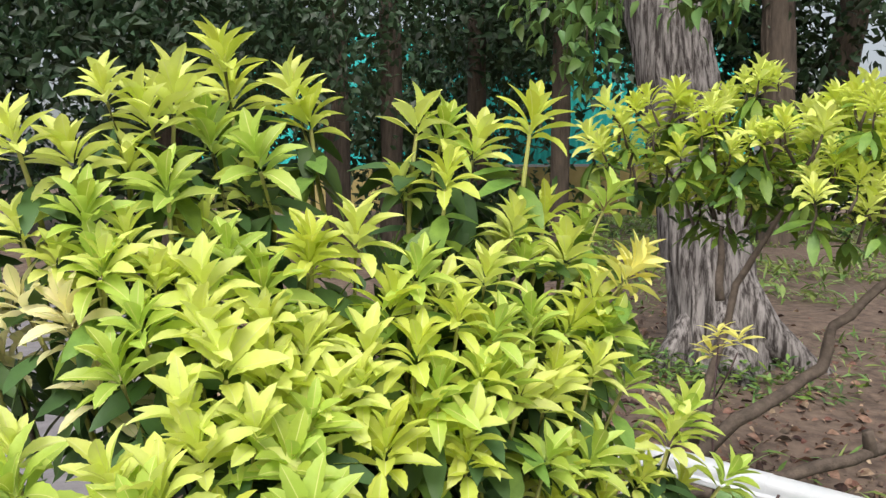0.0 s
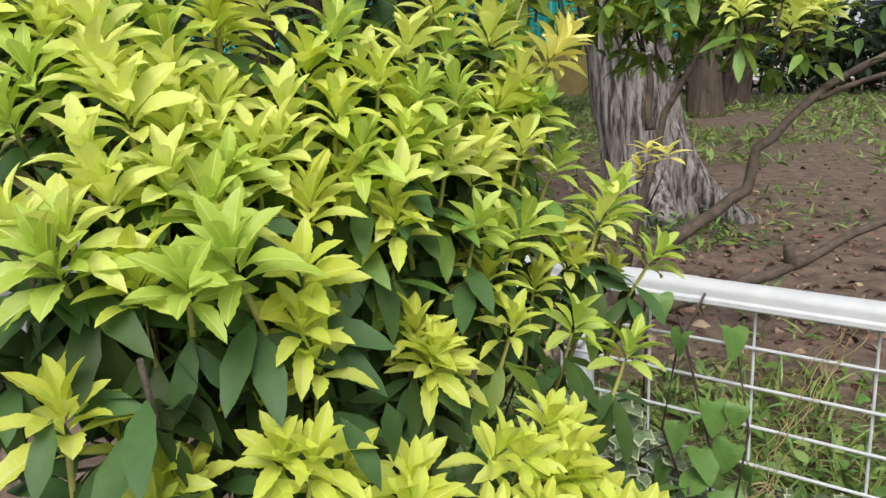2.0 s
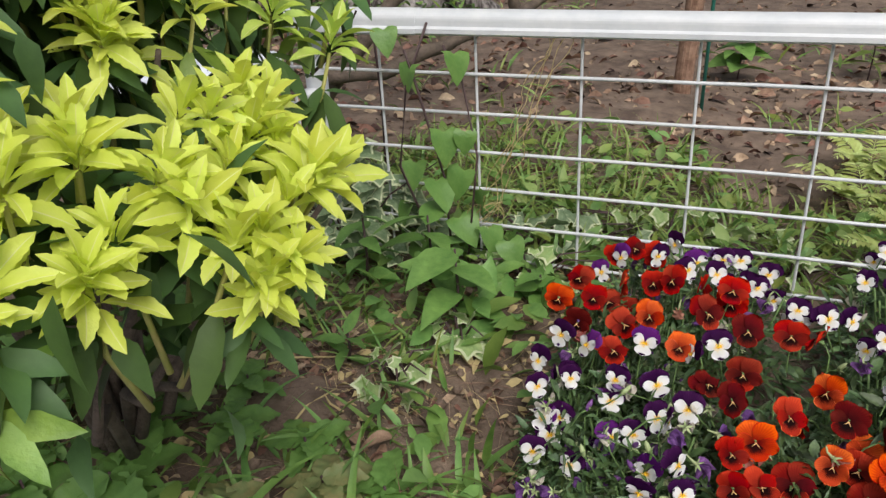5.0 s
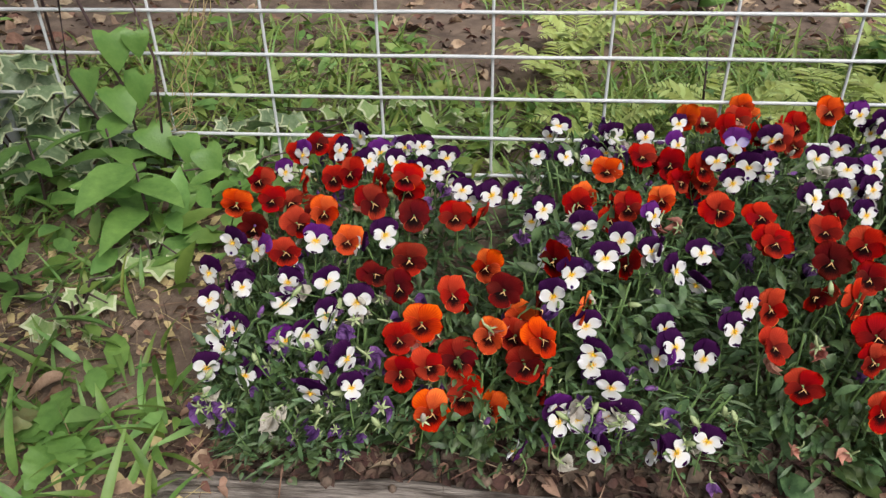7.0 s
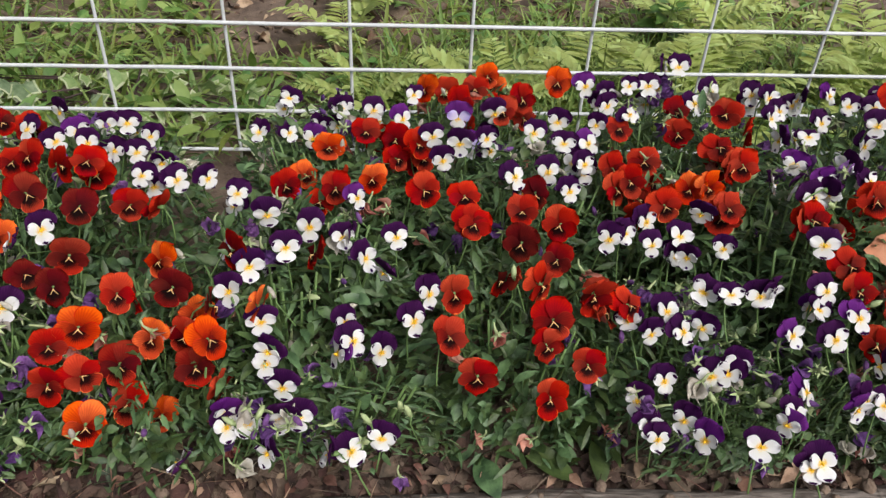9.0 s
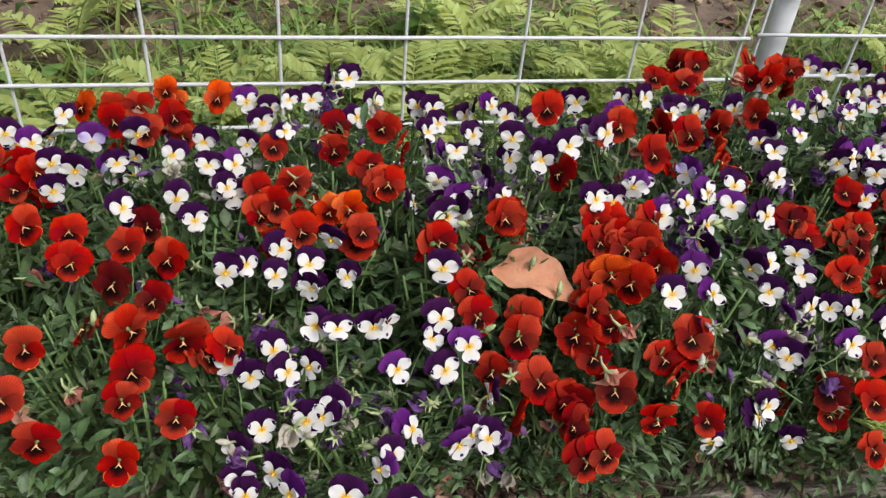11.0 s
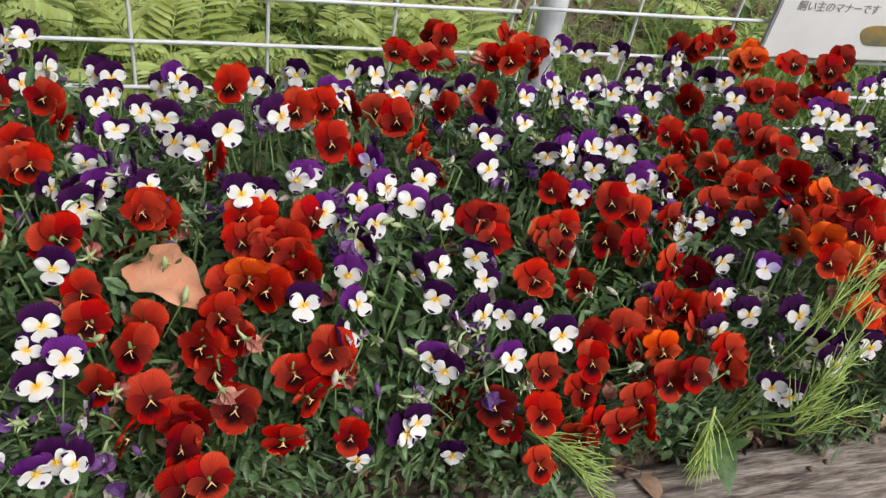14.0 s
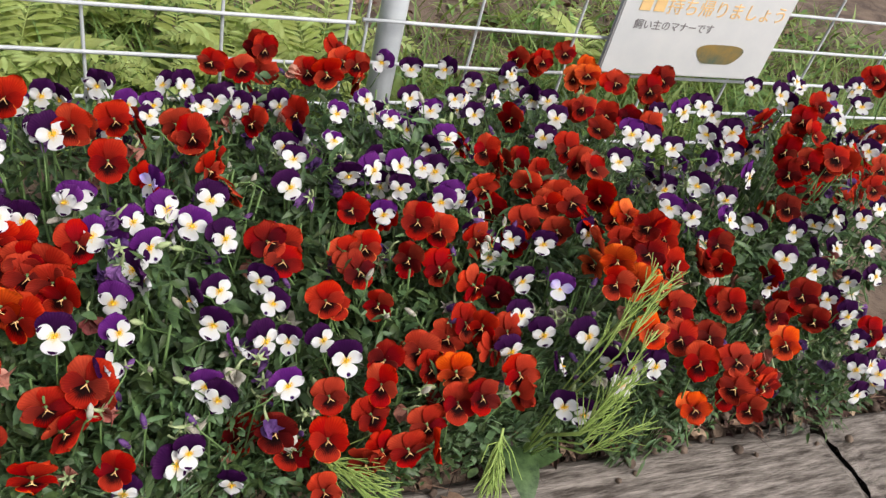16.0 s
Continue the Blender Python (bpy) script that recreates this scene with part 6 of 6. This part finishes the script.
def heart_leaf(size):
    def fn(u, v):
        w = size * 0.5 * (math.sin(math.pi * min(1, u * 0.93 + 0.07) ** 0.55) ** 0.8)
        back = -0.22 * size * (abs(v) - 0.35) ** 2 * 3 * (u < 0.02) if u < 0.02 else 0.0
        return (v * w, size * u - 0.16 * size * abs(v) * (1 - u), 0.18 * w * abs(v) - 0.25 * size * u * u + back)
    return strip(8, 5, fn)


HEART = Mesh().add(heart_leaf(0.058)).mesh("leaf", VINE)
vine = thing("climbing_vine", None, pose(0.33, -0.035, soil_z(0.3)), "climbing vine with heart-shaped leaves and purple stems on the fence", "vine")
vr = np.random.default_rng(71)
for pts in ([(0.02, 0, 0), (0.01, 0.0, 0.2), (-0.03, -0.01, 0.37), (-0.05, 0.0, 0.42), (-0.06, 0.0, 0.45)], [(0.05, 0, 0), (0.08, 0.0, 0.25), (0.05, 0.0, 0.42), (0.03, 0.0, 0.43), (0.02, 0.0, 0.46)],
            [(0.0, 0, 0), (-0.08, -0.01, 0.22), (-0.06, 0.0, 0.38), (-0.01, 0, 0.5)]):
    part("stem", Mesh().add(tube(pts, 0.0026, 6)).mesh("stem", VINE_STEM), vine)
for x, z, s in ((-0.09, 0.49, 0.9), (0.05, 0.45, 1.0), (-0.05, 0.42, 0.9), (0.02, 0.30, 1.15), (0.05, 0.22, 1.1), (0.0, 0.20, 1.2), (0.08, 0.17, 1.1),
                (-0.06, 0.22, 1.0), (0.04, 0.12, 1.2), (0.10, 0.10, 1.1), (-0.08, 0.13, 1.1), (0.06, 0.30, 0.8), (0.15, 0.09, 1.0), (0.12, 0.05, 1.0)):
    part("leaf", HEART, vine, aim((x, vr.uniform(-0.03, 0.02), z), (vr.normal(0, 0.5), -0.35 + vr.normal(0, 0.2), -0.75), vr.uniform(-0.5, 0.5), s))


def leafy_weed(x, y, label, leaves, length, width, height, mat, category, seed):
    """An upright weed: a stem with pairs of long leaves."""
    r = np.random.default_rng(seed)
    w = thing("weed", None, pose(x, y, soil_z(x)), label, category, "weeds beside the bed")
    part("stem", Mesh().add(tube([(0, 0, 0), (0.006, 0.003, height * 0.5), (0.0, 0.01, height)], [0.0035, 0.003, 0.002], 6)).mesh("stem", VINE_STEM), w)
    for k in range(leaves):
        a = k * 2.4 + r.uniform(-0.3, 0.3)
        u = 0.25 + 0.75 * k / max(1, leaves - 1)
        ln = length * r.uniform(0.75, 1.1)
        lm = Mesh().add(blade(ln, width * r.uniform(0.85, 1.1), r.uniform(0.3, 0.8), 0.25, 8, 0.7)).mesh("leaf", mat)
        part("leaf", lm, w, aim((0, 0, height * u), (math.cos(a), math.sin(a), r.uniform(-0.1, 0.5)), r.uniform(-0.4, 0.4)))


leafy_weed(0.43, -0.24, "broad-leaved green weed on a dark stem", 8, 0.135, 0.060, 0.15, WEED, "weed", 81)
leafy_weed(0.33, -0.12, "broad-leaved green weed on a dark stem", 8, 0.12, 0.055, 0.15, VINE, "weed", 82)
leafy_weed(0.30, -0.42, "young green weed with narrow leaves", 7, 0.075, 0.024, 0.06, WEED, "weed", 83)
leafy_weed(0.56, -0.14, "young green weed with rounded leaves", 8, 0.06, 0.034, 0.07, VINE, "weed", 84)
leafy_weed(0.22, -0.18, "broad-leaved green weed on a dark stem", 9, 0.09, 0.036, 0.16, WEED, "weed", 86)
leafy_weed(0.84, 1.73, "leafy weed on the earth behind the fence", 14, 0.13, 0.08, 0.16, WEED, "weed", 87)
leafy_weed(1.29, 1.84, "yellow-green leafy weed by the slim tree", 14, 0.10, 0.04, 0.22, GRASS_LIGHT, "weed", 90)
leafy_weed(1.61, 1.20, "broad-leaved weed on the earth behind the fence", 9, 0.10, 0.06, 0.12, VINE, "weed", 91)
leafy_weed(1.95, 0.62, "dark leafy weed on the earth behind the fence", 12, 0.08, 0.05, 0.13, VINE, "weed", 88)
leafy_weed(1.42, 0.22, "slender weed with a bare dark stem", 5, 0.05, 0.025, 0.22, VINE, "weed", 89)


def toothed(length, width):
    def fn(u, v):
        w = width * 0.5 * (math.sin(math.pi * u ** 0.8) ** 0.8 + 0.03) * (1 + 0.13 * math.sin(u * 50) * abs(v))
        return (v * w, length * u, -0.25 * length * u * u + 0.25 * w * abs(v) + 0.03 * length * math.sin(u * 25) * abs(v))
    return strip(15, 5, fn)


TOOTHED = [Mesh().add(toothed(0.062, 0.034)).mesh("leaf", mt) for mt in (SEEDLING, WEED, VINE)]
qr = np.random.default_rng(91)
for x, y, n, h in ((0.24, -0.66, 7, 0.06), (0.42, -0.72, 9, 0.05), (-0.06, -0.62, 9, 0.10), (0.12, -0.71, 8, 0.07), (0.02, -0.50, 9, 0.12), (0.14, -0.80, 9, 0.06), (0.30, -0.78, 8, 0.05), (-0.16, -0.72, 9, 0.12), (0.05, -0.86, 8, 0.07), (0.20, -0.56, 7, 0.05), (-0.05, -0.80, 9, 0.09), (0.36, -0.66, 7, 0.05), (-0.22, -0.56, 9, 0.14), (0.10, -0.60, 8, 0.08), (0.50, -0.70, 7, 0.04), (-0.12, -0.92, 9, 0.09)):
    sd = thing("seedling", None, pose(x, y, soil_z(x) - (0.02 if y < -0.74 else 0)), "seedling with toothed bronze-green leaves on the soil", "seedling", "tree seedlings")
    part("stem", Mesh().add(tube([(0, 0, -0.03), (0.004, 0, h * 0.5), (0, 0, h)], 0.002, 5)).mesh("stem", VINE_STEM), sd)
    which = qr.integers(3)
    for k in range(n):
        a = k * 2.4
        part("leaf", TOOTHED[which], sd, aim((0, 0, h * (0.5 + 0.5 * k / n)), (math.cos(a), math.sin(a), qr.uniform(-0.1, 0.35)), qr.uniform(-0.3, 0.3), qr.uniform(0.75, 1.25) * (1.45 if x < 0.2 else 1.0)))

# dry tendrils hanging on the mesh
tendril = thing("dry_tendril", None, pose(0.5, -0.012, 0.3), "dry straw-coloured tendrils hanging on the mesh", "tendril")
tr = np.random.default_rng(101)
for k in range(5):
    pts = []
    for i in range(26):
        u = i / 25
        pts.append((0.065 - 0.15 * u + 0.022 * noise.noise((u * 6, k * 3.1, 0)) + 0.01 * k - 0.02, -0.01 * noise.noise((u * 7, k * 2.0, 5)) - 0.004, 0.235 - 0.36 * u + 0.012 * noise.noise((u * 9, k, 9))))
    part("strand", Mesh().add(tube(pts, 0.0008, 5)).mesh("strand", STRAW), tendril)
for k in range(4):
    c = tr.uniform(-0.02, 0.02, 3)
    pts = [(-0.085 + c[0] + 0.025 * math.cos(i * 0.7 + k), -0.008 + 0.006 * math.sin(i * 1.1), -0.13 + c[2] + 0.022 * math.sin(i * 0.7 + k * 2)) for i in range(12)]
    part("strand", Mesh().add(tube(pts, 0.0007, 5)).mesh("strand", STRAW), tendril)

# twigs and a fallen leaf
for x, y, a, ln in ((0.30, -0.60, 80, 0.10), (0.18, -0.48, 30, 0.12), (0.36, -0.55, 150, 0.07), (1.10, -0.66, 5, 0.12), (1.95, -0.67, -12, 0.10)):
    thing("fallen_twig", Mesh().add(tube([(0, 0, 0), (ln * 0.4, 0.006, 0.003), (ln, -0.004, 0)], [0.0022, 0.002, 0.0012], 6)).mesh("fallen_twig", STRAW if x < 0.4 else TWIG),
          pose(x, y, soil_z(x) + 0.012, 0, 0, a), "thin dry twig lying on the soil", "twig", "fallen twigs")


def big_leaf(u, v):
    w = 0.034 * (math.sin(math.pi * (0.06 + 0.91 * u) ** 0.7) ** 0.7) * (1 - 0.35 * u) * (1 + 0.10 * math.sin(u * 16 + 2 * v) * abs(v))
    return (v * w, 0.100 * u, 0.010 * math.sin(u * 3.1) + 0.008 * v * v + 0.003 * math.sin(9 * u + 3 * v))


thing("fallen_leaf", Mesh().add(strip(14, 7, big_leaf)).mesh("fallen_leaf", DRYLEAF), aim((1.830, -0.522, 0.246), (0.062, -0.072, -0.004), 0.30), "large dry tan leaf lying on the flowers", "leaf")
for x, y, z, a in ((0.42, -0.62, 0.02, 40), (0.47, -0.60, 0.03, 120), (-0.02, -0.72, 0.05, 200), (2.0, -0.72, 0.01, 70), (2.42, -0.73, 0.0, 10)):
    thing("fallen_leaf", Mesh().add(blade(0.055, 0.028, 0.9, 0.5, 7, 0.8, 0.4)).mesh("fallen_leaf", LITTER), pose(x, y, soil_z(x) + z, 15, 10, a), "small curled dry brown leaf on the soil", "leaf", "small fallen leaves")


# ---- horsetails ----
def horsetail(x, y, tilt, turn, stems, length, seed, up=0.01, droop=0.12):
    r = np.random.default_rng(seed)
    h = thing("horsetail", None, pose(x, y, soil_z(x) + up, 0, 0, turn), "bright green horsetail with thin whorled branches by the sleeper", "horsetail", "horsetails")
    for k in range(stems):
        a = r.normal(0, 0.35)
        el = tilt + r.normal(0, 0.2)
        ln = length * r.uniform(0.7, 1.1)
        d = Vector((math.sin(a) * math.cos(el), -math.cos(a) * math.cos(el), math.sin(el)))
        pts = [d * ln * u + Vector((0, 0, -droop * ln * u * u)) for u in (0, 0.25, 0.5, 0.75, 1.0)]
        part("stem", Mesh().add(tube(pts, [0.0016, 0.0014, 0.0012, 0.0010, 0.0008], 5)).mesh("stem", HORSETAIL), h)
        m = Mesh()
        for i in range(1, 9):
            u = i / 9
            p = d * ln * u + Vector((0, 0, -droop * ln * u * u))
            for b in range(3):
                t = b * 2.09 + i
                sd = (d * 1.5 + Vector((math.cos(t) * r.uniform(0.5, 1.2), r.normal(0, 0.4), math.sin(t) * r.uniform(0.5, 1.2)))).normalized()
                bl = 0.05 * (1 - 0.7 * u) * r.uniform(0.5, 1.2)
                m.add(tube([p, p + sd * bl * 0.5, p + sd * bl + d * 0.01 + Vector((r.normal(0, 0.004), r.normal(0, 0.004), -0.008 * r.random()))], [0.0009, 0.0008, 0.0005], 4, False))
        part("spray", m.mesh("spray", HORSETAIL), h, kind="stuff")


horsetail(2.225, -0.69, 0.15, 50, 3, 0.13, 1, 0.12, 0.6)
horsetail(2.426, -0.725, -1.1, 0, 2, 0.075, 2, 0.18)


def leaning_horsetail(root, base, tip, stems, width, seed):
    """A sheaf of horsetail that rises from the soil and leans outwards, its thin branches along its stems."""
    r = np.random.default_rng(seed)
    foot = Vector((root[0], root[1], soil_z(root[0])))
    h = thing("horsetail", None, pose(*foot), "bright green horsetail with thin whorled branches by the sleeper", "horsetail", "horsetails")
    b, t = Vector(base) - foot, Vector(tip) - foot
    for k in range(stems):
        a = b + Vector(r.normal(0, 0.35 * width, 3))
        d = (t - b) * r.uniform(0.7, 1.1) + Vector(r.normal(0, width, 3))
        pts = [Vector((0, 0, -0.01)), a * 0.5 + Vector((0, 0, 0.03)), a, a + d * 0.35 + Vector((0, 0, 0.006)), a + d * 0.7 + Vector((0, 0, 0.005)), a + d]
        part("stem", Mesh().add(tube(pts, [0.0013, 0.0013, 0.0012, 0.0011, 0.0010, 0.0007], 5)).mesh("stem", HORSETAIL), h)
        m = Mesh()
        for i in range(9):
            p = a + d * (i / 9)
            for c in range(3):
                sd = (d.normalized() * 1.7 + Vector(r.normal(0, 0.55, 3))).normalized()
                bl = 0.045 * (1 - 0.06 * i) * r.uniform(0.6, 1.2)
                m.add(tube([p, p + sd * bl * 0.5 + Vector((0, 0, -0.003)), p + sd * bl], [0.0008, 0.0007, 0.0005], 4, False))
        part("spray", m.mesh("spray", HORSETAIL), h, kind="stuff")


leaning_horsetail((2.53, -0.655), (2.54, -0.689, 0.255), (2.615, -0.636, 0.358), 3, 0.020, 3)
leaning_horsetail((2.51, -0.660), (2.522, -0.742, 0.160), (2.602, -0.735, 0.288), 3, 0.018, 4)
leaning_horsetail((2.52, -0.660), (2.527, -0.750, 0.150), (2.575, -0.768, 0.240), 2, 0.016, 5)
leafy_weed(2.50, -0.668, "broad-leaved dark green weed hanging over the sleeper", 4, 0.09, 0.055, 0.07, VIOLA_LEAF, "weed", 95)

# a yellow shoot on a thin bare stem by the fence corner
shoot = thing("young_shoot", None, pose(0.13, 0.12, soil_z(0.1)), "thin bare stem with a tuft of yellow young leaves", "shoot")
part("stem", Mesh().add(tube([(0, 0, -0.03), (0.01, 0.0, 0.3), (-0.005, 0.005, 0.55), (0, 0.01, 0.71)], [0.0035, 0.003, 0.0025, 0.0018], 6)).mesh("stem", VINE_STEM), shoot)
sh = np.random.default_rng(131)
YOUNG = Mesh().add(lance(0.050, 0.015, 0.5, 0.3, 11)).mesh("leaf", YELLOW)
part("twig", Mesh().add(tube([(0, 0.005, 0.60), (0.03, 0.0, 0.66), (0.045, 0.0, 0.70)], [0.002, 0.0018, 0.0014], 6)).mesh("twig", VINE_STEM), shoot)
for cx, cz in ((0.0, 0.72), (0.045, 0.715), (-0.015, 0.68)):
    for k in range(10):
        a = k * 2.4 + cz * 40
        part("leaf", YOUNG, shoot, aim((cx, 0.008, cz + 0.002 * k), (math.cos(a), math.sin(a), -0.1 + 0.12 * k), sh.uniform(-0.3, 0.3), sh.uniform(0.7, 1.1)))

# ---- things beyond the fence ----
sheet_v = strip(26, 26, lambda u, v: (-0.28 + 0.56 * u, 0.20 * v, 0.03 + 0.11 * (noise.noise((u * 4, v * 2.2, 1)) * 0.7 + 0.6) * math.sin(math.pi * u) * (1 - 0.6 * v * v) + 0.035 * noise.noise((u * 11, v * 7, 4))))
thing("plastic_sheet", Mesh().add(sheet_v).mesh("plastic_sheet", CLOTH), pose(-1.10, 1.07, soil_z(-1.0) - 0.005, 0, 0, 38) @ Matrix.Scale(1.2, 4), "crumpled white plastic sheet lying on the earth", "plastic sheet")
thing("garden_stake", Mesh().add(tube([(0, 0, -0.05), (0, 0, 0.5), (0, 0, 0.9)], [0.006, 0.006, 0.005], 8)).mesh("garden_stake", STAKE), pose(0.745, 1.25, soil_z(0.7), 0, 1, 0), "thin green garden stake pushed into the earth", "stake")
tree("young tree with a slim brown trunk", (1.47, 1.78, 0.0), (1.56, 1.9, 2.6), 0.055, 0.045, BARK_DARK, [((1.7, 2.2, 3.1), (0.6, 0.6, 0.3), 260, 0.1)], CROWN_MID, 9.5, 0.4)
tree("young tree with a pale reddish stem", (0.655, 1.45, 0.02), (0.80, 1.6, 2.4), 0.030, 0.026, LITTER, [((0.9, 1.8, 2.9), (0.5, 0.5, 0.3), 200, 0.1)], CROWN_MID, 10.5, 0.3)

# ---- sign on the fence ----
sign = thing("sign_board", None, pose(3.087, -0.022, 0.40), "white notice board with orange and grey lettering tied to the fence", "sign")
part("board", Mesh().add(bevelled_box(0.392, 0.006, 0.30, 0.0025)).mesh("board", BOARD, smooth=False), sign)
part("rim", Mesh().add(bevelled_box(0.397, 0.004, 0.305, 0.0015)).mesh("rim", BOARD_EDGE, smooth=False), sign, pose(0, 0.0042, 0), "thin grey edge of the board")


def lettering(body, size, x, z, mat, name):
    c = bpy.data.curves.new(name, "FONT")
    c.body, c.size, c.extrude = body, size, 0.0004
    c.materials.append(mat)
    o = new(name, c)
    o.parent = sign
    o.matrix_basis = pose(x, -0.0036, z, 90, 0, 0)
    return o


lettering("飼い主のマナーです", 0.0205, -0.160, -0.055, INK_GREY, "caption")
for k in range(2):
    part("print_bar", Mesh().add(bevelled_box(0.024, 0.0012, 0.026, 0.0004)).mesh("print_bar", INK_ORANGE, smooth=False), sign, pose(-0.149 + 0.031 * k, -0.0038, -0.008))
lettering("持ち帰りましょう", 0.036, -0.102, -0.021, INK_ORANGE, "headline")
blot = [(math.cos(a) * 0.055 * (1 + 0.12 * math.sin(3 * a)), 0.0, math.sin(a) * 0.026 * (1 + 0.2 * math.cos(2 * a))) for a in [2 * math.pi * k / 40 for k in range(40)]]
part("print_shape", Mesh().add(([(x, y, z) for x, y, z in blot], [tuple(range(40))])).mesh("print_shape", INK_OLIVE), sign, pose(0.065, -0.0040, -0.098), "plain ochre and green printed shape")
